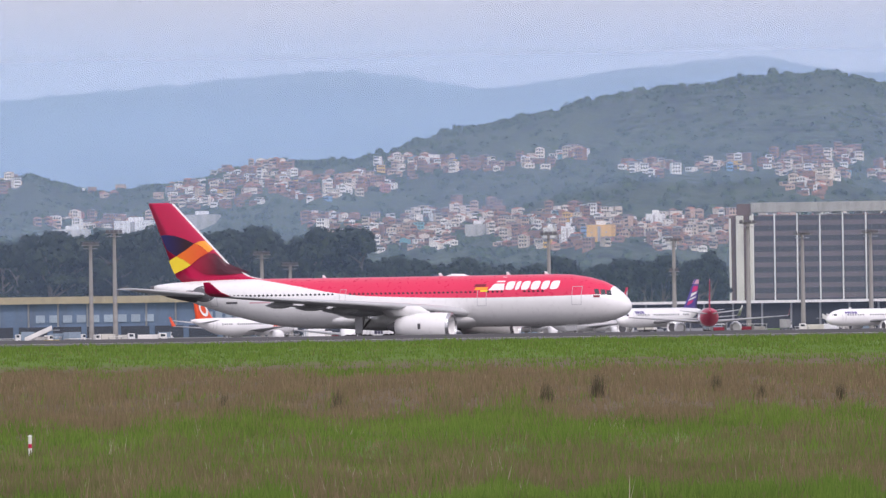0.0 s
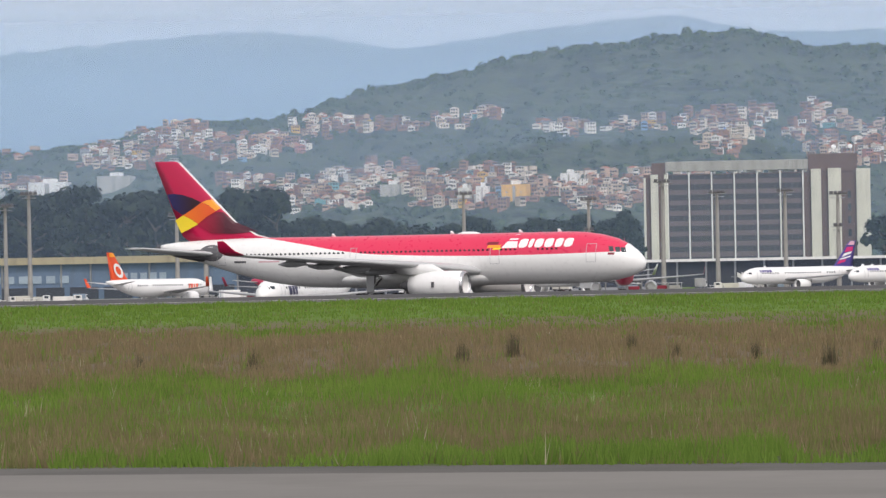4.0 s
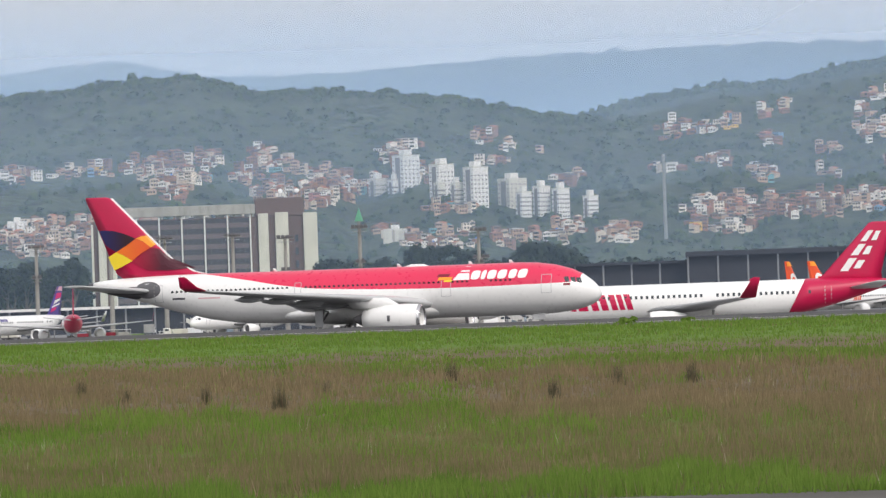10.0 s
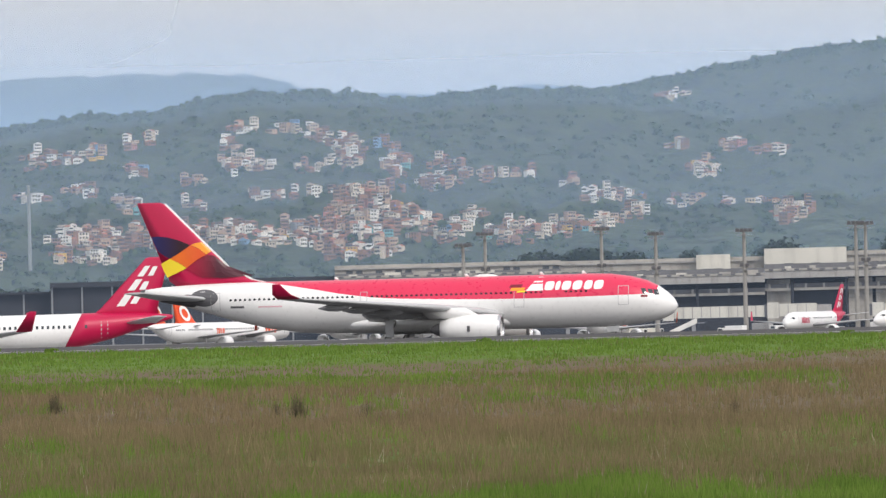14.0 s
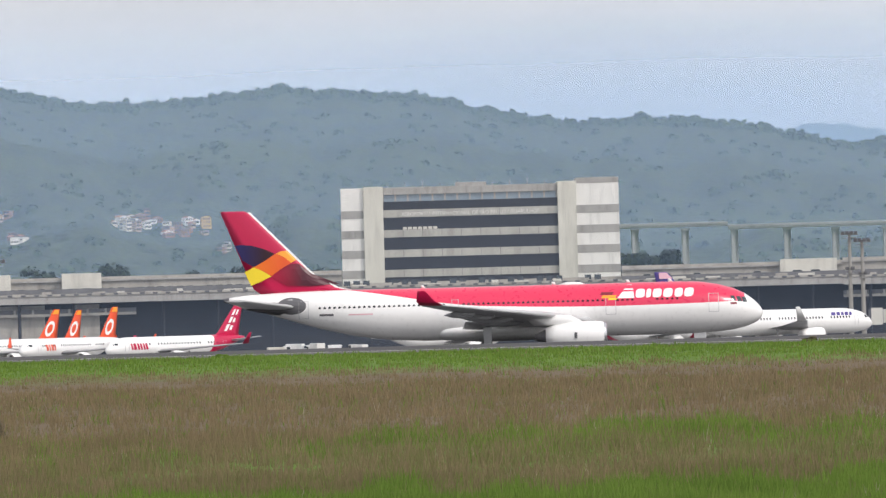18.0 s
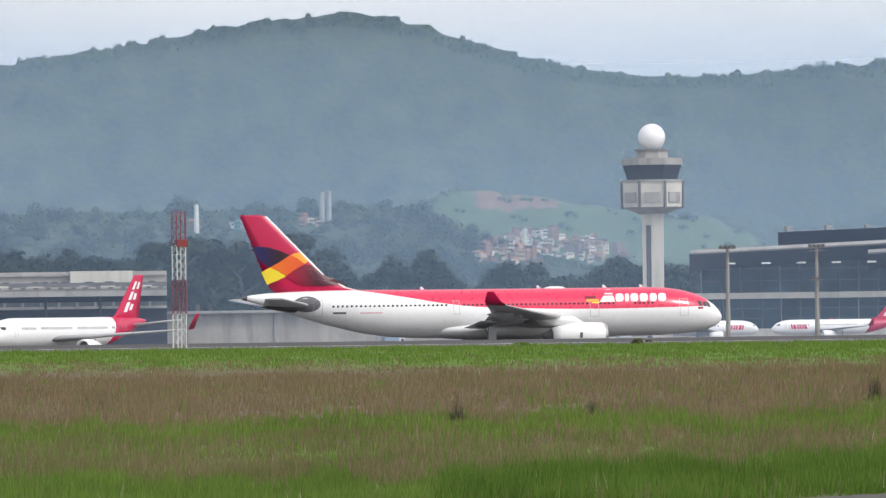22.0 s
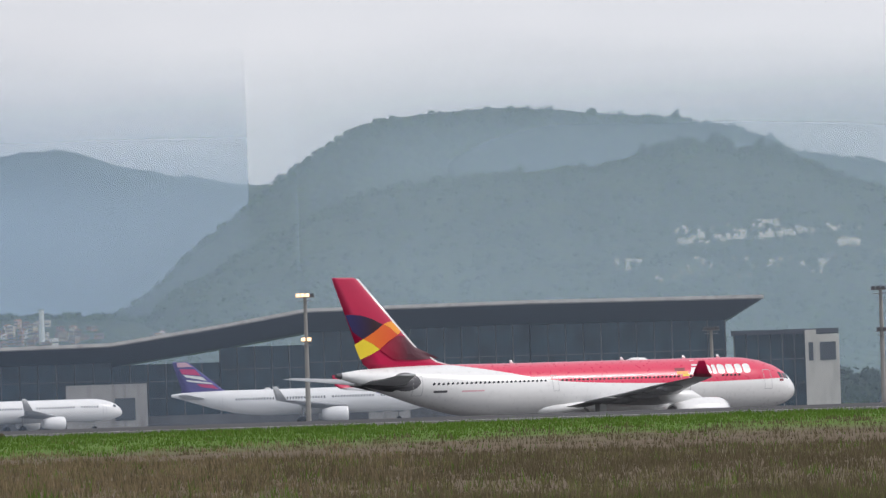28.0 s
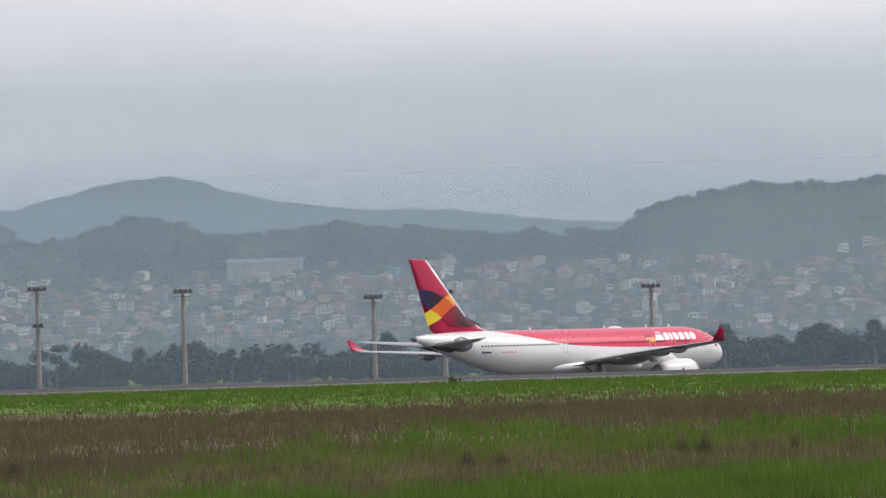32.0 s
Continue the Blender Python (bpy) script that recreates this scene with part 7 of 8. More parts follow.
TOWN_SLOPE = ((2089, -206, 13, 9), (2115, -172, 20, 33), (1558, -35, 64, 35), (1659, -45, 81, 24), (1794, -48, 87, 19), (1911, -118, 67, 9), (1942, -49, 101, 24), (2052, -120, 67, 12), (2051, -73, 74, 31),
              (2035, -19, 81, 17), (1755, -103, 27, 8), (2183, -140, 29, 22), (2198, -168, 18, 13), (2227, -149, 15, 18), (2278, -144, 29, 10), (2344, -142, 18, 7), (2416, -125, 15, 7), (2489, -105, 59, 10))
TOWN_HAMLETS = ((2100, -69, 66, 40), (2202, -51, 51, 22), (2247, -79, 22, 10), (2326, -40, 51, 22), (2399, -45, 29, 19), (2466, -54, 44, 15), (2539, -71, 26, 12), (2628, -90, 37, 10), (2694, -92, 15, 9),
                (2759, -86, 29, 6), (2810, -67, 35, 20), (2605, -189, 26, 7), (2704, -187, 29, 12), (2780, -175, 37, 7), (2659, -148, 26, 18), (2611, -277, 33, 10), (3203, -104, 34, 7), (3236, -66, 17, 11))
TOWN_EAST = ((3170, -138, 5, 8), (3452, -91, 40, 15), (3263, -224, 7, 4), (3542, -75, 44, 16), (3602, -37, 13, 11), (5520, -15, 90, 9), (6205, -66, 45, 6), (6300, -70, 26, 7), (6108, -64, 14, 5), (5687, -66, 15, 8), (5600, -33, 13, 5), (5512, -30, 12, 4), (6700, -25, 85, 22), (6800, -14, 60, 20),
             (6660, -5, 60, 16), (9210, -28, 80, 14), (9370, -36, 110, 18), (9560, -30, 120, 20), (9760, -26, 120, 20), (10080, -10, 110, 16))
BRICK_TOWN = ((11480, -48, 100, 30), (11700, -52, 150, 34), (11640, -5, 200, 30), (11900, -20, 160, 42), (12150, 5, 250, 36), (12420, -20, 150, 34), (12350, 50, 240, 26), (12650, 15, 170, 50), (12850, -15, 170, 36),
              (12950, 45, 220, 34), (13200, -30, 180, 34), (13250, 35, 220, 46), (13500, -20, 190, 44), (13600, 50, 240, 36), (13850, -15, 210, 46), (14100, 20, 220, 60), (14250, -40, 120, 30))


def front(a, b):
    """The nearest slope that shows at a bearing and b steps below the reference."""
    best = None
    for h in hills.values():
        if h.a0 < a < h.a1:
            s = h.find(a, b, -1.0)
            if s > 0:
                r = h.near + (h.far - h.near) * s
                if best is None or r < best[0]:
                    best = r, h, s
    return best


house_spots = []
rr = random.Random(3)
taken = {}
for town, pitch in ((TOWN_WEST, 1.0), (TOWN_FOOT, 1.0), (TOWN_MIDDLE, 1.0), (TOWN_STEEP, 1.0), (TOWN_SLOPE, 1.0), (TOWN_HAMLETS, 1.0), (TOWN_EAST, 1.1), (BRICK_TOWN, 1.75)):
    for ca, cb, wa, wb in town:
        for _ in range(int(wa * wb * 0.042 / pitch ** 2)):
            ang, far_out = rr.uniform(0, 2 * math.pi), rr.random() ** 0.55 * rr.uniform(0.8, 1.2)
            a, b = ca + wa * far_out * math.cos(ang), cb + wb * far_out * math.sin(ang)
            cell = (int(a // (10 * pitch)), int(b // (6 * pitch)))
            if cell in taken:
                continue
            hit = front(a, b)
            if hit:
                taken[cell] = True
                house_spots.append((a, *hit[1].at(a, hit[2]), hit[1], b))
grid = {}
for a, x, y, z, h, b in house_spots:
    grid.setdefault((int(a // 16), int(b // 10)), True)

for key, h in hills.items():
    places = []
    n = int((h.a1 - h.a0) * (0.12 if key == "M" else 1.3 if key in "ABQN" else 0.5 if key == "C" else 0.0))
    big = h.far / 3600
    for _ in range(n):
        a = rr.uniform(h.a0, h.a1)
        s = rr.uniform(0.03, 1.0)
        if noise.noise(Vector((a * 0.011, s * 5, h.seed + 20.0))) > 0.42:
            continue
        x, y, z = h.at(a, s)
        b = 104.4 - (z - EYE) / math.hypot(x, y) / STEP
        if grid.get((int(a // 16), int(b // 10))) and rr.random() < 0.8:
            continue
        w = rr.uniform(2.2, 4.8) * big
        places.append((x, y, z + w * (0.3 - 0.5 * s), w, w * rr.uniform(0.7, 1.15)))
    for k in range(int((h.a1 - h.a0) / (40 if key == "M" else 2.6))):
        a = rr.uniform(h.a0, h.a1)
        x, y, z = h.at(a, rr.uniform(0.96, 1.0))
        w = rr.uniform(1.8, 4.2) * big
        tall = 1.0 + max(0.0, noise.noise(Vector((a * 0.02, 9.0, h.seed))) * 1.0)
        places.append((x, y, z - w * 0.1, w * rr.uniform(0.7, 1.3), w * rr.uniform(0.6, 1.3) * tall))
    scatter_clumps("forest", places, "dense dark green woodland on the hillside")

# groves standing out on the eastern ridge
groves = []
for a0, a1, n, foot, tip in ((12840, 13080, 70, -92, -148), (12890, 12950, 12, -100, -164), (13240, 13300, 20, -95, -160), (13290, 13490, 70, -88, -140), (13500, 14350, 240, -88, -142), (12330, 12520, 40, -30, -58), (11620, 11800, 40, 10, -26)):
    for _ in range(n):
        a = rr.uniform(a0, a1)
        x, y, z = hills["Q"].at(a, hills["Q"].find(a, foot + rr.uniform(-4, 24)))
        tall_here = 0.5 + 0.5 * noise.noise(Vector((a * 0.02, 1.0, 4.0)))
        top_z = height(foot + (tip - foot) * (0.25 + 0.75 * tall_here) * rr.uniform(0.55, 1.0), math.hypot(x, y))
        w = rr.uniform(4.0, 8.5)
        while top_z > z:
            groves.append((x + rr.uniform(-0.7, 0.7) * w, y + rr.uniform(-6, 6), top_z - w, w * rr.uniform(0.8, 1.3), w * rr.uniform(0.8, 1.1)))
            top_z -= w * rr.uniform(0.7, 1.1)
spur = []
for _ in range(420):
    a, s = rr.uniform(5420, 6640), rr.uniform(0.25, 1.0)
    x, y, z = hills["N"].at(a, s)
    b = 104.4 - (z - EYE) / math.hypot(x, y) / STEP
    if grid.get((int(a // 16), int(b // 10))) or grid.get((int(a // 16), int((b - 8) // 10))):
        continue
    w = rr.uniform(3.2, 7.0) * (1.0 + 0.5 * noise.noise(Vector((a * 0.02, s * 4, 3.0))))
    for k in range(2):
        spur.append((x + rr.uniform(-0.5, 0.5) * w, y + rr.uniform(-4, 4), z + w * (0.8 - 0.7 * k), w * (0.8 + 0.3 * k), w * rr.uniform(0.8, 1.1)))
scatter_clumps("spur_trees", spur, "dark rounded trees on the low spur", "trees", FINE, M_TREE)
ridge = []
q = random.Random(12)
for key, spots, tall in (("D", (7209, 7774, 8093, 8112, 8129, 8146, 8164, 8244, 8273, 8343, 8496), 9.0), ("G", (10664, 10682, 10804, 10904, 12019, 12347, 12372), 8.0),
                         ("Q", (10852, 10872, 10890, 10922, 10945, 10972, 11000, 11052, 11075, 11101), 12.0)):
    for a in spots * 3:
        x, y, z = hills[key].at(a + q.uniform(-11, 11), 0.99)
        h = tall * q.uniform(0.45, 1.1)
        for k in range(3):
            ridge.append((x + q.uniform(-0.8, 0.8), y + q.uniform(-3, 3), z + h * (0.2 + 0.28 * k), h * (0.42 - 0.09 * k), h * 0.24))
scatter_clumps("ridge_trees", ridge, "taller trees standing out on the skyline", "trees", FINE, M_TREE)
scatter_clumps("grove", groves, "dark groves of tall trees on the ridge", "trees", FINE)

# belts of trees on the flat behind the apron
belt = []
for a0, a1, top0, top1, r0, r1, n in ((-900, -150, -30, 30, 1950, 2150, 150), (-150, 440, 0, 45, 1980, 2200, 125), (860, 1400, -5, 50, 2050, 2200, 115), (1400, 2500, 10, 50, 2060, 2200, 130), (2500, 3900, -30, 20, 2060, 2300, 170),
                                      (4300, 5400, -10, 40, 2080, 2350, 130), (5350, 6500, -45, 40, 2000, 2250, 240), (6300, 7000, -20, 50, 2000, 2250, 130), (8350, 9300, -10, 40, 2000, 2250, 120), (11000, 12500, 30, 90, 1800, 2150, 200), (12500, 14400, 55, 98, 1800, 2150, 170), (11100, 14450, 78, 104, 1770, 1900, 260), (12262, 12372, 45, 62, 1790, 1830, 24), (12375, 12580, 2, 60, 1800, 1900, 60)):
    for _ in range(n):
        a, r = rr.uniform(a0, a1), rr.uniform(r0, r1)
        b = top1 + (top0 - top1) * min(1.0, max(0.0, 0.5 + 0.9 * noise.noise(Vector((a * 0.016, r * 0.004, 7.0))))) * rr.uniform(0.55, 1.0)
        x, y = spot(a, r)
        zt = height(b, r)
        w = rr.uniform(3.5, 7.5)
        z = zt - w
        while z > (max(-3, height(95, r)) if a < 11000 else -5):
            belt.append((x + rr.uniform(-2, 2), y, z, w * rr.uniform(0.75, 1.1), w))
            z -= w * 1.3
scatter_clumps("tree_belt", belt, "belt of dark trees behind the airport buildings", "trees", FINE, M_TREE)


def tree_kind(seed, slim):
    """A tree with limbs and a crown of leaf sprays, ten metres high."""
    q = random.Random(seed)
    ob = thing("tree", Matrix.Identity(4), "tall dark green leafy tree behind the apron", "tree", "trees behind the apron")
    bm = bmesh.new()
    p = Vector((0, 0, 0))
    for k in range(4):
        n = p + Vector((q.uniform(-0.3, 0.3), q.uniform(-0.3, 0.3), 1.7))
        add_tube(bm, p, n, 0.34 - 0.07 * k, 0.28 - 0.07 * k, 7)
        p = n
    tips = []
    for k in range(9):
        z = q.uniform(2.6, 7.5)
        ang = q.uniform(0, 6.28)
        ln = q.uniform(1.2, 3.2) * (0.55 if slim else 1.0)
        tip = Vector((ln * math.cos(ang), ln * math.sin(ang), z + q.uniform(0.6, 2.0)))
        add_tube(bm, (0, 0, z), tip, 0.12, 0.05, 5)
        tips.append(tip)
    part("trunk", bm, M_BARK, ob, "brown trunk with bare limbs")
    tips += [Vector((q.uniform(-0.6, 0.6), q.uniform(-0.6, 0.6), q.uniform(6.5, 9.2))) for _ in range(4)]
    g = np.random.default_rng(seed)
    allq = []
    for t in tips:
        s = q.uniform(1.0, 1.9) * (0.8 if slim else 1.0)
        allq.append((clump_shape(70, g, 0.17, 0.75) * s + np.array(t)).reshape(-1, 3))
    v = np.concatenate(allq)
    part("crown", bulk("crown", v, np.arange(len(v)).reshape(-1, 4), [M_TREE]), None, ob, "uneven dark green crown")
    return ob


kinds = [tree_kind(k, k % 2) for k in range(4)]
rows_of_trees = ((-860, -560, 26, -58, 0), (-560, -200, 22, -62, 10), (-200, 430, 25, -5, 30), (860, 1000, 3, 10, 34), (1000, 1300, 10, -10, 30), (2330, 2480, 6, -12, 15), (4330, 4420, 3, -25, -5), (5600, 6300, 16, -60, 0), (6400, 6560, 6, -30, 30),
                 (11260, 12000, 15, 10, 55), (12000, 12560, 9, 18, 62), (12560, 13400, 7, 55, 88), (13400, 14350, 9, 55, 90), (3760, 3815, 3, 10, 25))
first = True
count = 0
for a0, a1, n, t0, t1 in rows_of_trees:
    for k in range(n):
        a = a0 + (a1 - a0) * (k + rr.uniform(0.1, 0.9)) / n
        r = rr.uniform(1760, 1930) if a < 10000 else rr.uniform(1760, 1900)
        b = rr.uniform(t0, t1)
        hgt = max(6.0, height(b, r) - APRON_Z)
        src = kinds[rr.randrange(4)]
        x, y = spot(a, r)
        wide = hgt / 10 * rr.uniform(0.8, 1.25)
        m = pose(x, y, APRON_Z, 0, 0, rr.uniform(0, 360))
        if count < 4:
            t = kinds[count]
            t.matrix_basis = m
        else:
            t = copy_thing(src, m)
        t.scale = (wide, wide, hgt / 10)
        count += 1

# ---- hillside houses ----
WALLS = [mat("house_wall_%d" % k, c, 0.85, 0, 0.15, 0.6, 0.2, stain=0.3) for k, c in enumerate(((0.74, 0.64, 0.52), (0.30, 0.15, 0.092), (0.50, 0.34, 0.24), (0.55, 0.45, 0.34), (0.82, 0.77, 0.69), (0.30, 0.17, 0.12), (0.27, 0.27, 0.28)))]
M_TILE = mat("clay_roof", (0.42, 0.155, 0.085), 0.85, 0, 0.25, 0.8, 0.3, stain=0.3)
M_SHEET = mat("grey_roof_sheet", (0.22, 0.215, 0.21), 0.7, 0, 0.25, 0.8, stain=0.3)
M_ODD = [mat("painted_wall_%d" % k, c, 0.8, 0, 0.12, 0.6) for k, c in enumerate(((0.15, 0.35, 0.36), (0.66, 0.4, 0.1), (0.45, 0.2, 0.16), (0.18, 0.31, 0.46)))]


def house_kind(seed):
    q = random.Random(seed)
    w, d, h = q.uniform(5.5, 9), q.uniform(5, 8), q.choice((2.8, 3.0, 3.2, 5.4, 5.6))
    ob = thing("hillside_house", Matrix.Identity(4), "small plastered or brick house on the hillside", "house", "houses on the hills")
    part("wall", box((-w / 2, -d / 2, -3), (w / 2, d / 2, h)), WALLS[seed % 7] if seed < 12 else M_ODD[seed % 4], ob)
    if seed % 3 == 0:
        rf = loft([[(-w / 2 - 0.3, -d / 2 - 0.3, h), (0, -d / 2 - 0.3, h + 1.3), (w / 2 + 0.3, -d / 2 - 0.3, h)], [(-w / 2 - 0.3, d / 2 + 0.3, h), (0, d / 2 + 0.3, h + 1.3), (w / 2 + 0.3, d / 2 + 0.3, h)]], True, False)
        part("roof", rf, M_TILE, ob, "clay tile roof")
    else:
        part("roof", box((-w / 2 - 0.2, -d / 2 - 0.2, h), (w / 2 + 0.2, d / 2 + 0.2, h + 0.3)), M_SHEET if seed % 2 else WALLS[3], ob, "flat roof slab")
        part("water_tank", tube((w * 0.2, 0, h + 0.3), (w * 0.2, 0, h + 1.4), 0.7, 0.8, 10), M_SKYBLUE if seed % 4 == 1 else M_SHEET, ob, "rooftop water tank")
    for z in [1.0] + ([3.8] if h > 5 else []) + ([6.4] if h > 8 else []):
        for x in (-w * 0.25, w * 0.22):
            part("window", box((x - 0.55, -d / 2 - 0.08, z), (x + 0.55, -d / 2 + 0.1, z + 1.1)), M_PANE, ob, "dark window")
    return ob


house_kinds = [house_kind(k) for k in range(15)]
near_first = house_spots[:]
rr.shuffle(near_first)
single, rest = near_first[:200], near_first[200:]
for k, (a, x, y, z, hill, b) in enumerate(single):
    m = pose(x, y, z, 0, 0, -math.degrees((a - 3000) * STEP) + rr.uniform(-35, 35))
    if k < 15:
        house = house_kinds[k]
        house.matrix_basis = m
    else:
        house = copy_thing(house_kinds[rr.randrange(15)], m)
    size = rr.uniform(0.66, 0.9)
    house.scale = (size, size, size)


def house_mass(spots):
    verts, faces, idx = [], [], []
    for a, x, y, z, hill, b in spots:
        w, d, h = rr.uniform(3.6, 7.4), rr.uniform(4, 7), rr.choice((2.4, 2.6, 2.8, 3.0, 3.2, 4.8, 5.2, 5.4, 7.6))
        if a > 11000:
            w, d, h = w * 1.7, d * 1.2, min(h * 1.1, 5.6)
        t = -(a - 3000) * STEP + rr.uniform(-0.7, 0.7)
        c, s = math.cos(t), math.sin(t)
        def corner(px, py, pz):
            verts.append((x + px * c - py * s, y + px * s + py * c, z + pz))
            return len(verts) - 1
        brick_town = a > 11000
        k = rr.choice((0, 1, 1, 1, 2, 2, 3, 4, 5, 5, 5, 6) if brick_town else (0, 0, 1, 1, 1, 2, 2, 3, 4, 4, 5, 5))
        if rr.random() < 0.03:
            k = 10 + rr.randrange(4)
        lo = [corner(px * w / 2, py * d / 2, -4) for px, py in ((-1, -1), (1, -1), (1, 1), (-1, 1))]
        up = [corner(px * w / 2, py * d / 2, h) for px, py in ((-1, -1), (1, -1), (1, 1), (-1, 1))]
        for j in range(4):
            faces.append((lo[j], lo[(j + 1) % 4], up[(j + 1) % 4], up[j]))
            idx.append(k)
        e = [corner(px * (w / 2 + 0.3), py * (d / 2 + 0.3), h) for px, py in ((-1, -1), (1, -1), (1, 1), (-1, 1))]
        if rr.random() < (0.65 if brick_town else 0.45):
            r0, r1 = corner(0, -d / 2 - 0.3, h + 1.2), corner(0, d / 2 + 0.3, h + 1.2)
            faces += [(e[0], r0, r1, e[3]), (e[1], e[2], r1, r0), (e[0], e[1], r0, r0), (e[2], e[3], r1, r1)]
            faces[-2], faces[-1] = (e[0], e[1], r0, corner(0, -d / 2 - 0.31, h + 1.19)), (e[2], e[3], r1, corner(0, d / 2 + 0.31, h + 1.19))
            idx += [7, 7, k, k]
        else:
            f = [corner(px * (w / 2 + 0.3), py * (d / 2 + 0.3), h + 0.35) for px, py in ((-1, -1), (1, -1), (1, 1), (-1, 1))]
            for j in range(4):
                faces.append((e[j], e[(j + 1) % 4], f[(j + 1) % 4], f[j]))
                idx.append(8)
            faces.append(tuple(f))
            idx.append(8)
        for zz in [0.9] + ([3.6] if h > 5 else []) + ([6.0] if h > 7 else []):
            for px in (-0.3, -0.02, 0.27):
                wx, wy = px * w, -d / 2 - 0.07
                faces.append((corner(wx - 0.6, wy, zz), corner(wx + 0.6, wy, zz), corner(wx + 0.6, wy, zz + 1.25), corner(wx - 0.6, wy, zz + 1.25)))
                idx.append(9)
    me = bulk("hillside_town", np.array(verts), np.array(faces), WALLS + [M_TILE, M_SHEET, M_PANE] + M_ODD, idx)
    tagged(new("hillside_town", me), "crowded small plaster and brick houses on the slopes", "houses", "", "stuff")


house_mass(rest)


# ---- apartment towers, stacks ----
def apartment(a0, a1, b_top, b_low, r, wall=None, label="plain white apartment tower with rows of windows", group="white apartment towers"):
    u = r * STEP
    w = (a1 - a0) * u
    x, y = spot((a0 + a1) / 2, r)
    z0, z1 = height(b_low, r), height(b_top, r)
    h = z1 - z0
    ob = thing("apartment_tower", pose(x, y, z0 - 6, 0, 0, -math.degrees(((a0 + a1) / 2 - 3000) * STEP) - 12), label, "apartment block", group)
    part("wall", box((-w / 2, 0, 0), (w / 2, w * 0.8, h + 6), 0.05), wall or M_PLASTER, ob)
    part("lift_head", box((-w * 0.15, w * 0.2, h + 6), (w * 0.2, w * 0.5, h + 8.6), 0.05), M_PLASTER, ob)
    part("recess", box((-w * 0.06, -0.05, 0), (w * 0.06, 0.02, h + 5)), M_CONC, ob, "grey stair recess")
    me = bpy.data.meshes.new("window")
    b = box((-0.65, -0.06, 0), (0.65, 0.1, 1.0))
    b.to_mesh(me)
    b.free()
    me.materials.append(M_SPAN)
    for k in range(int((h + 5) / 3)):
        for f in (-0.3, 0.28):
            o = new("window", me)
            o.parent = ob
            o.location = (f * w, 0, 1.2 + 3 * k)


def corner_tower(a0, a1, b_top, b_low, shade):
    """An apartment tower seen on its corner: a lit side with window rows, a narrower one with stair glazing."""
    mid = (a0 + a1) / 2
    hit = front(mid, b_low)
    r = hit[0]
    W = (a1 - a0) * r * STEP
    x, y = spot(mid, r)
    z0, h = height(b_low, r), (b_low - b_top) * r * STEP
    turn = 40
    w1, w2 = 0.6 * W / math.cos(radians(turn)), 0.4 * W / math.sin(radians(turn))
    ob = thing("apartment_tower", pose(x, y, z0 - 9, 0, 0, turn - math.degrees((mid - 3000) * STEP)), "white apartment tower with rows of small windows", "apartment block", "white apartment towers")
    h += 9
    part("wall", box((0, 0, 0), (w1, w2, h), 0.08), M_PLASTER if not shade else M_PALE, ob)
    part("lift_head", box((w1 * 0.25, w2 * 0.25, h), (w1 * 0.7, w2 * 0.75, h + 4.2), 0.05), M_PLASTER, ob, "white lift head")
    part("roof_rim", box((-0.2, -0.2, h - 0.5), (w1 + 0.2, w2 + 0.2, h + 0.5), 0.05), M_PALE, ob)
    part("stair_strip", box((-0.12, w2 * 0.3, 1), (0.1, w2 * 0.72, h - 1.5)), M_GABLE, ob, "dark grey stair strip")
    n = int((h - 2) / 3.0)
    for side in range(2):
        bm = bmesh.new()
        span_ = (w1, w2)[side]
        cols = (0.14, 0.38, 0.62, 0.86) if not side else (0.13, 0.87)
        for k in range(n):
            for f in cols:
                c, z = f * span_, 1.2 + 3.0 * k
                lo, hi = ((c - 0.75, -0.1, z), (c + 0.75, 0.05, z + 1.15)) if not side else ((-0.1, c - 0.7, z), (0.05, c + 0.7, z + 1.15))
                add_box(bm, lo, hi)
        tagged(part("window_rows", bm, M_GABLE, ob, "rows of small dark windows"), kind="stuff")


M_GABLE = mat("grey_tower_glazing", (0.2, 0.2, 0.21), 0.5, 0, 0.2, 0.5)
for k, row in enumerate(((936, 970, -123, -92), (971, 997, -120, -95), (978, 1027, -163, -96), (1043, 1088, -145, -81), (1053, 1074, -112, -79), (1082, 1105, -111, -70), (1103, 1148, -138, -65), (1163, 1215, -115, -63),
                         (1196, 1225, -91, -46), (1226, 1258, -100, -45), (1260, 1292, -95, -41), (1315, 1343, -80, -35))):
    corner_tower(*row, k in (0, 4, 5, 7))
for a0, a1, bt, bl, wall in ((12229, 12256, -13, 30, M_CONC), (12276, 12297, -15, 24, M_PLASTER), (12299, 12313, -12, 24, M_CONC), (12327, 12356, -15, 22, M_PALE), (12366, 12389, -14, 24, M_CONC), (12392, 12421, -16, 20, M_PALE), (12285, 12352, 21, 46, M_PALE)):
    apartment(a0, a1, bt, bl, front((a0 + a1) / 2, bl)[0] - 6, wall, "low grey and cream apartment block above trees", "apartment blocks of the eastern town")
M_OCHREWALL = mat("ochre_plaster", (0.72, 0.42, 0.12), 0.8, 0, 0.12, 0.6, stain=0.2)
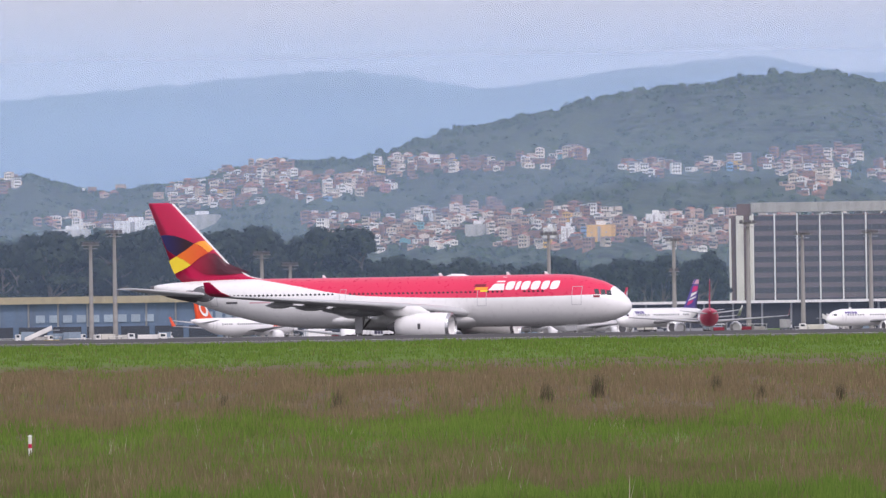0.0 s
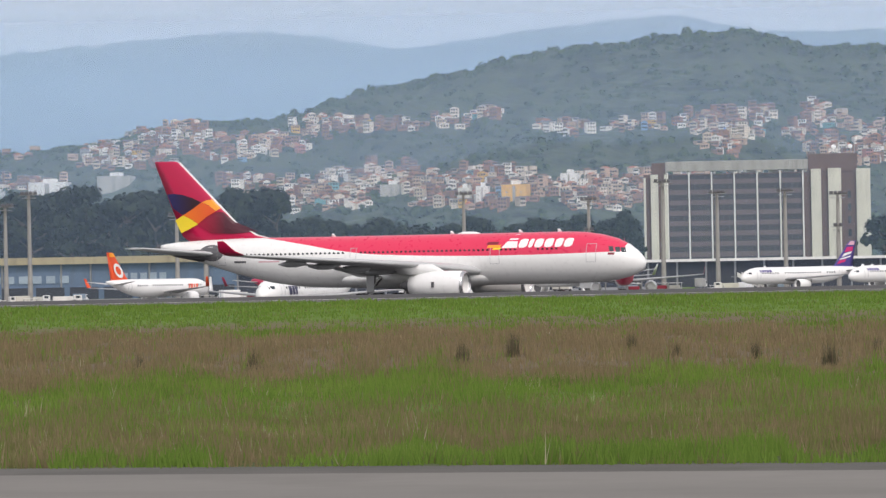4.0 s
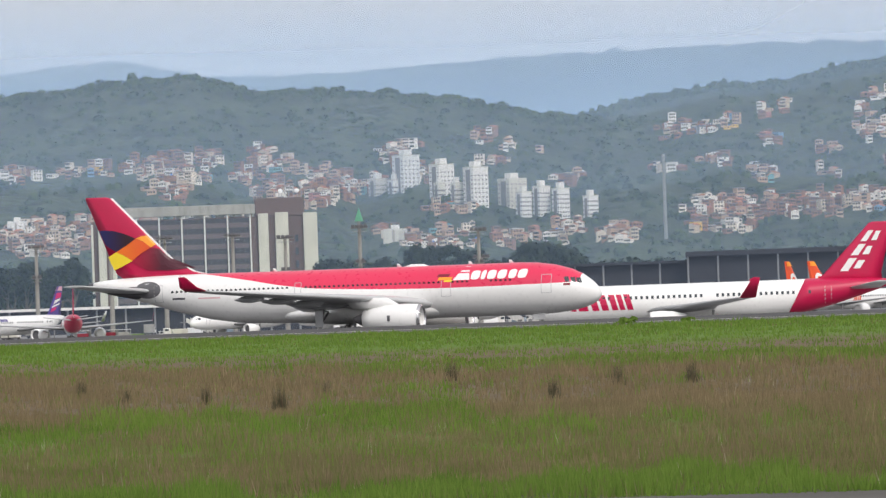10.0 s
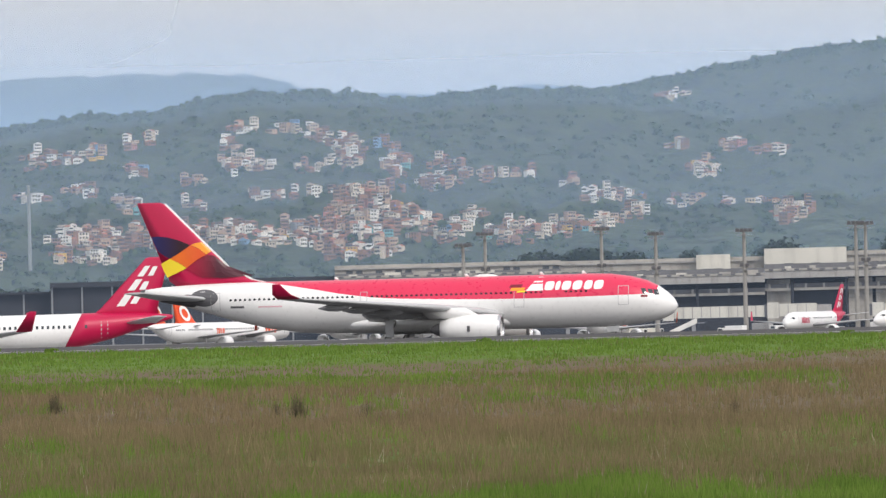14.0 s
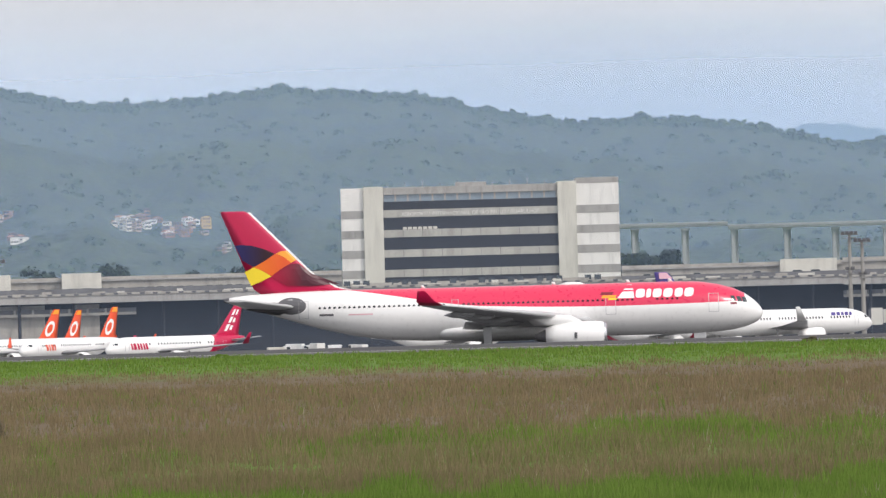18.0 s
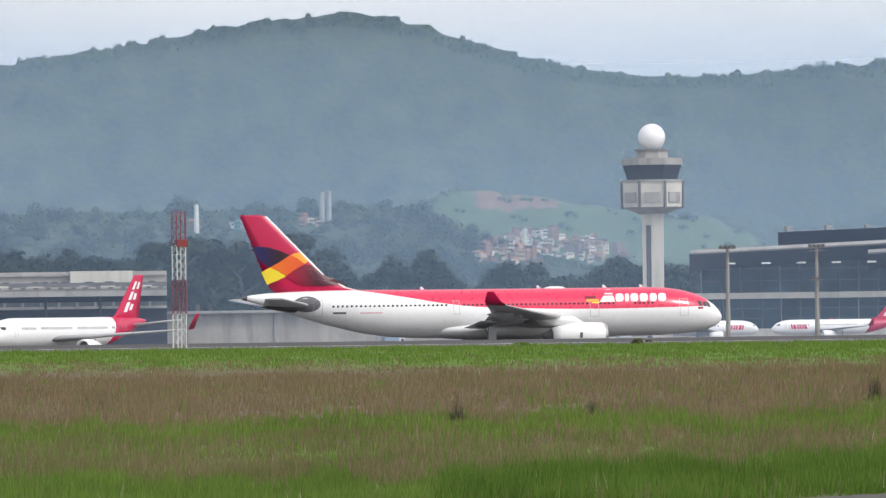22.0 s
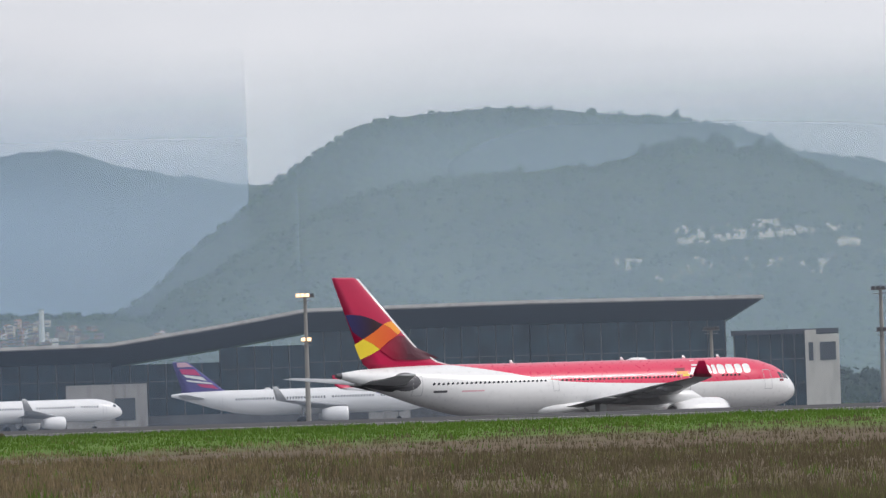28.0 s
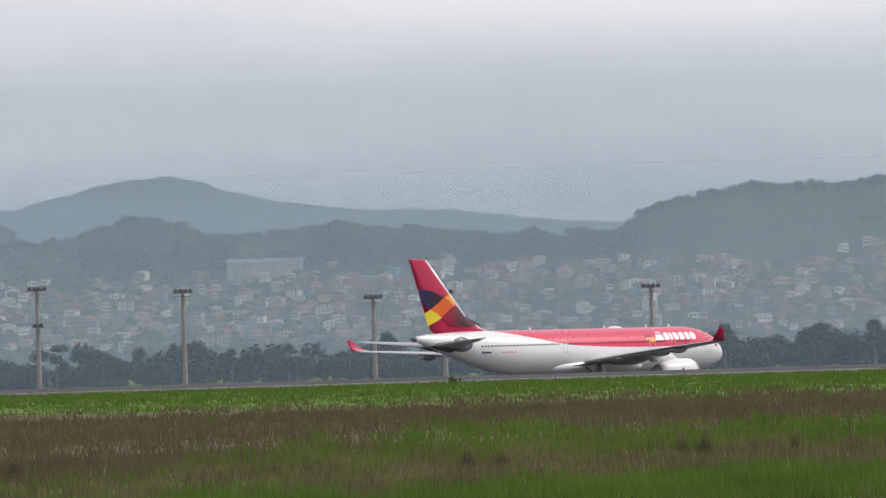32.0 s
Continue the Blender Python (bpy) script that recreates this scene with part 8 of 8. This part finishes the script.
for a0, a1, bt, bl, wall in ((-749, -690, -57, -32, M_PALE), (-641, -574, -71, -46, M_PLASTER), (-520, -460, -80, -54, M_SPAN), (150, 172, -50, -22, M_PLASTER), (195, 240, -52, -26, M_OCHREWALL), (118, 140, -48, -24, M_PALE),
                             (-20, 20, -56, -36, M_SPAN), (300, 330, -70, -48, M_PLASTER), (962, 1000, -34, -12, M_PALE)):
    apartment(a0, a1, bt, bl, front((a0 + a1) / 2, bl)[0] - 6, wall, "broad plastered apartment block among small houses", "apartment blocks at the hill's foot")


def stack(a, b_top, b_low, r, wid, m, label):
    x, y = spot(a, r)
    z0, z1 = height(b_low, r), height(b_top, r)
    ob = thing("tall_stack", pose(x, y, z0 - 8), label, "chimney")
    part("shaft", tube((0, 0, 0), (0, 0, z1 - z0 + 8), wid, wid * 0.85, 14), m, ob)
    part("rim", tube((0, 0, z1 - z0 + 7.4), (0, 0, z1 - z0 + 8.2), wid, wid, 14), M_CONC, ob)
    return ob


stack(6326, -126, -76, 3420, 1.9, M_CONC, "pale cylindrical concrete stack on the hill")
stack(6338, -128, -76, 3424, 1.9, M_CONC, "pale cylindrical concrete stack on the hill")
stack(6104, -108, -66, 3400, 1.7, M_PLASTER, "slim white chimney among the trees")
stack(6684, -58, -20, 4040, 2.4, M_PALE, "slim pale chimney above the houses")
stack(9778, -74, -36, 3850, 2.2, M_PLASTER, "slim white chimney above the houses")
stack(9452, -128, -40, 3850, 0.9, M_PLASTER, "thin white radio mast above the houses")
stack(1463, -148, -20, 3400, 1.2, M_STEEL, "thin grey radio mast in the valley")
beacon = stack(921, -58, 60, 1500, 0.6, M_POLE, "grey pole with a green pointed head")
part("cone", tube((0, 0, height(-58, 1500) - height(60, 1500) + 6.6), (0, 0, height(-72, 1500) - height(60, 1500) + 8), 1.5, 0.1, 4), mat("green_sheeting", (0.08, 0.3, 0.16), 0.6), beacon, "green pyramid head")



def shed():
    r = math.hypot(*hills["Q"].at(13150, hills["Q"].find(13150, -50))[:2]) - 4
    a0, a1 = 13085, 13220
    w = (a1 - a0) * r * STEP
    z0, z1 = height(-46, r), height(-74, r)
    ob = thing("hill_warehouse", pose(*spot(a0, r), z0 - 5, 0, 0, -math.degrees((a0 - 3000) * STEP)), "long pale warehouse with a shallow gable roof", "warehouse")
    part("wall", box((0, 0, 0), (w, 18, z1 - z0 + 5), 0.05), M_SPAN, ob)
    part("roof", loft([[(-0.5, -0.6, z1 - z0 + 5), (-0.5, 9, z1 - z0 + 8), (-0.5, 18.6, z1 - z0 + 5)], [(w + 0.5, -0.6, z1 - z0 + 5), (w + 0.5, 9, z1 - z0 + 8), (w + 0.5, 18.6, z1 - z0 + 5)]], True, False), M_SHEET, ob, "grey sheet roof")
    for k in range(9):
        x = w * (k + 0.5) / 9
        part("window", box((x - 0.9, -0.1, z1 - z0 + 2.6), (x + 0.9, 0.1, z1 - z0 + 3.8)), M_CONC, ob)


shed()

# quarry face on the eastern hill
M_ROCK = mat("pale_quarry_rock", (0.66, 0.58, 0.49), 0.9, 0, 0.35, 0.06, 0.8, stain=0.5, stain_color=(0.1, 0.11, 0.08))


def quarry():
    h = hills["Q"]
    ob = origin_thing("quarry_face", "pale bare rock faces cut into the hillside", "quarry")
    q = random.Random(4)
    benches = ((10900, 11250, -176, 0.9), (10900, 11160, -160, 1.2), (10790, 11400, -124, 0.8), (10790, 11420, -108, 1.0), (10850, 11330, -96, 0.8), (11185, 11225, -145, 1.2), (11050, 11090, -180, 1.2), (10795, 10840, -118, 1.2))
    for k in range(280):
        a0, a1, b, size = benches[k % 5] if k < 245 else benches[5 + k % 3]
        a = q.uniform(a0, a1)
        b += 7 * noise.noise(Vector((a * 0.012, b, 2.0))) + q.uniform(-6, 6)
        if k < 245 and noise.noise(Vector((a * 0.02, b * 0.05, 6.0))) < -0.3:
            continue
        s = h.find(a, b)
        x, y, z = h.at(a, s)
        t = -(a - 3000) * STEP
        w, hh = q.uniform(1.3, 5.0) * size, q.uniform(2.0, 6.5) * size
        rings = []
        for j in range(5):
            f = j / 4
            rings.append([(-w / 2 * (1 - f * q.uniform(0.1, 0.5)), -3 + f * 2 + q.uniform(-0.8, 0.8), f * hh - 3), (w / 2 * (1 - f * q.uniform(0.1, 0.5)), -3 + f * 2 + q.uniform(-0.8, 0.8), f * hh - 3 + q.uniform(-1, 1)), (w / 2 * 0.8, 8, f * hh - 3), (-w / 2 * 0.8, 8, f * hh - 3)])
        bm = loft(rings, True, False)
        bmesh.ops.rotate(bm, verts=bm.verts, matrix=Matrix.Rotation(t + q.uniform(-0.3, 0.3), 3, "Z"))
        bmesh.ops.translate(bm, verts=bm.verts, vec=(x, y, z))
        part("rock_face", bm, M_ROCK, ob)


quarry()

# ---- grass ----
SOFT = dict(shine=0.2, single=0.3, through_light=0.45)
M_LUSH = leaf_mat("lush_grass", (0.098, 0.168, 0.028), (0.18, 0.285, 0.05), (0.25, 0.325, 0.085), 0.22, 0.7, **SOFT)
M_OLIVE = leaf_mat("thin_grass", (0.145, 0.15, 0.058), (0.215, 0.21, 0.088), (0.31, 0.26, 0.15), 0.3, 0.8, **SOFT)
M_DRY = leaf_mat("dry_seed_grass", (0.178, 0.142, 0.080), (0.278, 0.216, 0.126), (0.375, 0.30, 0.185), 0.3, 0.85, **SOFT)
# Deep green at the kerb; eastward a darkened copy that carries the dimmer light.
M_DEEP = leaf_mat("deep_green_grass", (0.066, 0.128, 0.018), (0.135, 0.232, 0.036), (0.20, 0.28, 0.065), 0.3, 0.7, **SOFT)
# Darkened dry grass: the ground's dimmer light eastward is put into its colour.
M_DRY_DARK = leaf_mat("darkened_dry_grass", (0.105, 0.09, 0.05), (0.17, 0.14, 0.085), (0.25, 0.2, 0.13), 0.3, 0.85, **SOFT)
M_STALK = leaf_mat("pale_seed_heads", (0.26, 0.22, 0.14), (0.42, 0.38, 0.27), None, 0.3, 0.8)


def meadow():
    g = np.random.default_rng(7)
    spots = []
    lo_k = ((-900, 196), (0, 203), (750, 205), (1150, 208), (1600, 212), (2000, 210), (2600, 190), (3200, 176), (4000, 180), (5100, 170), (6540, 176), (7250, 180), (7950, 178), (9100, 192), (10300, 175), (11300, 164), (12100, 178), (12900, 182), (13500, 176), (14300, 176))
    hi_k = ((-900, 292), (0, 297), (600, 282), (1150, 300), (1600, 328), (2400, 318), (3000, 330), (4000, 315), (5100, 292), (6540, 282), (7250, 276), (7950, 268), (9100, 275), (10300, 300), (10700, 365), (12300, 350), (12900, 300), (13467, 240), (14300, 238))
    row_k = ((-900, 42), (700, 44), (1150, 30), (1600, 4), (2600, 4), (4200, 10), (5100, 24), (6540, 30), (7950, 40), (9100, 30), (10500, 8), (12900, 10), (13467, 42), (14300, 44))
    for near, far, n, hs in ((0.0, 0.06, 84000, 0.30), (0.06, 0.16, 62000, 0.36), (0.16, 0.42, 62000, 0.42), (0.42, 1.0, 52000, 0.4)):
        az = g.uniform(A0 + 0.02, A1 - 0.02, n)
        f = np.sqrt(g.uniform(near ** 2, far ** 2, n)) if near else g.uniform(0, 1, n) ** 0.8 * far
        for i in range(n):
            t = az[i]
            k0 = kerb(t) + 0.15
            r1 = track(t) - 115.5
            r = k0 + (r1 - k0) * f[i]
            z = r / r1 * (EYE - r1 * 0.0049) * (f[i])
            spots.append((t, r, z, hs))
    P = np.array(spots)
    AZ = np.linspace(A0, A1, 300)
    KERB = np.array([kerb(t) for t in AZ])
    A = 3000 + P[:, 0] / STEP
    B = 104.4 + (EYE - P[:, 2]) / P[:, 1] / STEP
    lo, hi = np.interp(A, *zip(*lo_k)), np.interp(A, *zip(*hi_k))
    X, Y = P[:, 1] * np.sin(P[:, 0]), P[:, 1] * np.cos(P[:, 0])
    wob = (np.sin(A * 0.013 + 1) + np.sin(A * 0.031) + np.sin(A * 0.0057 + B * 0.03)) * 7
    patch_n = np.sin(X * 0.09 + 1.3 * np.sin(Y * 0.05)) + np.sin(Y * 0.11 + np.sin(X * 0.043) * 2)
    u = g.uniform(0, 1, len(P))
    row = np.interp(A, *zip(*row_k))
    soft_b = B + g.normal(0, 7, len(P)) + patch_n * 4
    kind = np.zeros(len(P), int)
    brown = (soft_b + wob * 0.8 > lo) & (soft_b + wob * 1.2 < hi)
    east = P[:, 0] > 0.38
    edge = (B > np.interp(A, (2600, 5000), (428, 392)) - wob) | (east & (P[:, 1] < np.interp(P[:, 0], AZ, KERB) * (1.2 + wob * 0.004)))
    olive = (~brown) & (~edge) & (soft_b > hi + row - wob * 0.8)
    kind[brown] = np.where(u[brown] < 0.72 - 0.1 * patch_n[brown], 2, np.where(u[brown] < 0.95, 1, 0))
    mixed = brown & (A > 900) & (A < 2900) & (B < 258 + wob) & (patch_n + g.normal(0, 0.6, len(P)) > -0.9)
    kind[mixed] = np.where(u[mixed] < 0.5, 0, 1)
    kind[olive] = np.where(u[olive] < 0.66, 1, np.where(u[olive] < 0.9 - 0.07 * patch_n[olive], 2, 0))
    stripe = (~brown) & (~edge) & (~olive) & (B > hi - 20)
    kind[stripe] = np.where(u[stripe] < 0.3 - 0.15 * patch_n[stripe], 1, 0)
    kind[edge] = np.where(u[edge] < 0.12, 1, 0)
    top = B < lo
    kind[top] = np.where(u[top] < 0.12, 1, 0)
    kind[(u > 0.995) & ~top] = 3
    # eastward the dry and green grass switch to their darkened copies
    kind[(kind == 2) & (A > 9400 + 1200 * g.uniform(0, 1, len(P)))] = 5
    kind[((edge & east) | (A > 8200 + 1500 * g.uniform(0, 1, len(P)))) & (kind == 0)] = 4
    mats = (M_LUSH, M_OLIVE, M_DRY, M_STALK, M_DEEP, M_DRY_DARK)
    for k, (nm, lab) in enumerate((("green_grass", "bright green tall grass"), ("olive_grass", "thin olive green grass"), ("dry_grass", "dry brown seeding grass"), ("seed_heads", "pale seed heads above the grass"), ("kerb_and_darkened_grass", "tall deep green grass at the kerb and darkened across the east"), ("dry_grass_darkened", "olive-brown dry grass darkened for the dimmer east"))):
        sel = np.where(kind == k)[0]
        nb = 3 if k == 3 else 6
        n = len(sel)
        far_scale = np.clip(P[sel, 1] / 110, 0.85, 3.2)
        hgt = P[sel, 3] * g.uniform(0.55, 1.15, n) * (1.0, 0.8, 1.15, 1.15, 1.0, 1.1)[k]
        hgt = hgt * np.where(P[sel, 1] > 200, 0.85, 1.0) * np.where(edge[sel] & east[sel], 1.35, 1.0)
        # tussocks
        hgt = hgt * (1 + 0.22 * np.sin(X[sel] * 0.9 + 1.7 * np.sin(Y[sel] * 0.31)) + 0.2 * np.sin(X[sel] * 2.3 + Y[sel] * 0.8))
        tri = np.zeros((n, nb, 3, 3))
        for j in range(nb):
            ang = g.uniform(0, 2 * np.pi, n)
            off = g.uniform(0, 0.32, n) * far_scale
            bx, by = X[sel] + np.cos(ang) * off, Y[sel] + np.sin(ang) * off
            w = (0.009 if k == 3 else 0.0115) * far_scale * g.uniform(0.7, 1.5, n) * (1.4 if k in (0, 4) else 1.2)
            face = P[sel, 0] + g.uniform(-0.9, 0.9, n)
            dx, dy = np.cos(face) * w, -np.sin(face) * w
            lean = g.uniform(-0.35, 0.35, n) * hgt
            hj = hgt * g.uniform(0.6, 1.1, n)
            z0 = P[sel, 2] - 0.02
            tri[:, j, 0] = np.stack([bx - dx, by - dy, z0], 1)
            tri[:, j, 1] = np.stack([bx + dx, by + dy, z0], 1)
            tri[:, j, 2] = np.stack([bx + np.cos(face) * lean, by - np.sin(face) * lean, z0 + hj], 1)
        v = tri.reshape(-1, 3)
        me = bulk(nm, v, np.arange(len(v)).reshape(-1, 3), [mats[k]])
        tagged(new(nm, me), lab, "grass", "", "stuff")


meadow()
M_WEED = leaf_mat("dark_weed", (0.05, 0.056, 0.024), (0.095, 0.085, 0.042), (0.13, 0.09, 0.06), 0.5, 0.8)


def weed_kind(seed):
    g = np.random.default_rng(seed)
    ob = thing("weed_clump", Matrix.Identity(4), "dark upright weed clump standing in the grass", "weed", "weeds in the field")
    out = []
    for _ in range(150):
        x, y = g.normal(0, 0.13, 2)
        h = g.uniform(0.35, 0.95) * (1.15 - 1.6 * math.hypot(x, y))
        if h < 0.15:
            continue
        f, w = g.uniform(0, np.pi), g.uniform(0.008, 0.017)
        tx, ty = x + g.uniform(-0.12, 0.12), y + g.uniform(-0.12, 0.12)
        out.append([(x - w * np.cos(f), y - w * np.sin(f), -0.03), (x + w * np.cos(f), y + w * np.sin(f), -0.03), (tx, ty, h)])
    v = np.array(out).reshape(-1, 3)
    tagged(part("blade_tuft", bulk("blade_tuft", v, np.arange(len(v)).reshape(-1, 3), [M_WEED]), None, ob), kind="stuff")
    seeds = [[(x, y, z), (x + d, y, z + 0.03), (x, y, z + 0.09), (x - d, y, z + 0.03)] for x, y, z, d in zip(g.normal(0, 0.11, 24), g.normal(0, 0.11, 24), g.uniform(0.55, 0.95, 24), g.uniform(0.015, 0.03, 24))]
    v = np.array(seeds).reshape(-1, 3)
    tagged(part("seed_head", bulk("seed_head", v, np.arange(len(v)).reshape(-1, 4), [M_DRY]), None, ob), kind="stuff")
    return ob


weeds = [weed_kind(k) for k in range(3)]
spots = [(1255, 285), (855, 265), (770, 285), (640, 270), (1930, 280), (1075, 245), (1890, 278), (420, 250), (500, 262), (210, 258), (1370, 262), (1500, 262), (2700, 300), (3200, 290), (4900, 270), (5450, 262), (6800, 280), (6560, 292), (7300, 256), (7600, 260),
         (9480, 225), (9310, 225), (8900, 260), (11700, 292), (11830, 290), (12240, 285), (12520, 298), (12700, 302), (13500, 305), (13560, 305), (13880, 290), (13920, 292), (14080, 285), (12290, 298), (2050, 290), (-450, 268), (-250, 275), (120, 268)]
for k, (a, b) in enumerate(spots):
    az = (a - 3000) * STEP
    r = EYE / ((b - 104.4) * STEP)
    s = rr.uniform(0.5, 0.85) * (1.2 if b < 262 else 1.0)
    m = pose(*spot(a, r), land(az, r) , 0, 0, rr.uniform(0, 360))
    t = weeds[k] if k < 3 else copy_thing(weeds[k % 3], m)
    t.matrix_basis = m
    t.scale = (s, s, s)


# ---- low bushes at the far edge of the field ----
def bush_kind(seed, leaves):
    g = np.random.default_rng(seed)
    ob = thing("low_bush", Matrix.Identity(4), "low bushy green weed at the runway edge", "bush", "bushes at the runway edge")
    stem = bmesh.new()
    for k in range(3):
        add_tube(stem, (0, 0, -0.05), (0.3 * math.cos(2.1 * k), 0.3 * math.sin(2.1 * k), 0.5), 0.03, 0.015, 5)
    part("stem", stem, M_BARK, ob)
    allq = []
    for _ in range(9):
        c = np.array([g.normal(0, 0.45), g.normal(0, 0.45), g.uniform(0.15, 0.55)])
        allq.append((clump_shape(26, g, 0.3, 0.7) * g.uniform(0.25, 0.42) + c).reshape(-1, 3))
    v = np.concatenate(allq)
    part("crown", bulk("crown", v, np.arange(len(v)).reshape(-1, 4), [leaves]), None, ob)
    return ob


bushes = [bush_kind(21, M_LUSH), bush_kind(22, M_LUSH), bush_kind(23, M_WEED)]
places = ((1391, 1, 1.0, 1.0), (1491, 0, 0.7, 0.7), (8214, 2, 0.45, 1.9), (2264, 0, 0.8, 0.6), (6883, 2, 1.1, 0.9), (6683, 0, 0.8, 0.5), (4639, 2, 0.9, 0.7), (8128, 2, 0.35, 1.3), (11365, 1, 1.3, 1.1), (11980, 0, 0.9, 0.6), (13480, 2, 0.7, 0.9), (2900, 0, 0.6, 0.5), (3600, 1, 0.7, 0.5), (5300, 0, 0.6, 0.5), (9700, 2, 0.6, 0.6), (12500, 0, 0.6, 0.5))
for k, (a, sort, wide, tall) in enumerate(places):
    az = (a - 3000) * STEP
    r = track(az) - 118
    m = pose(*spot(a, r), land(az, r), 0, 0, 37 * k)
    t = bushes[sort] if (k == (1, 0, 2)[sort] if sort != 1 else k == 0) else copy_thing(bushes[sort], m)
    t.matrix_basis = m
    t.scale = (wide, wide, tall)


# ---- what moves ----
def motions():
    rows = []
    for t, bearing, d, turn, z in TAXI:
        b = radians(bearing)
        rows.append((t, pose(d * math.sin(b), d * math.cos(b), z, 0, 0, turn)))
    walk(airliner, rows)
    # the second aircraft rolls the other way along the apron
    place, _, _ = rolling.matrix_basis.decompose()
    heading = math.degrees(rolling.matrix_basis.to_euler().z)
    rows = []
    for t, a in ((0, 1845), (5, 1522), (8.4, 1301), (9, 1264), (9.5, 1237), (10.5, 1194), (12, 1129), (13, 1094), (13.5, 1077), (16, 1000), (24, 820), (32, 700)):
        rows.append((t, pose(*spot(a, 780), place.z, 0, 0, heading - math.degrees((a - 1262) * STEP))))
    walk(rolling, rows)


motions()
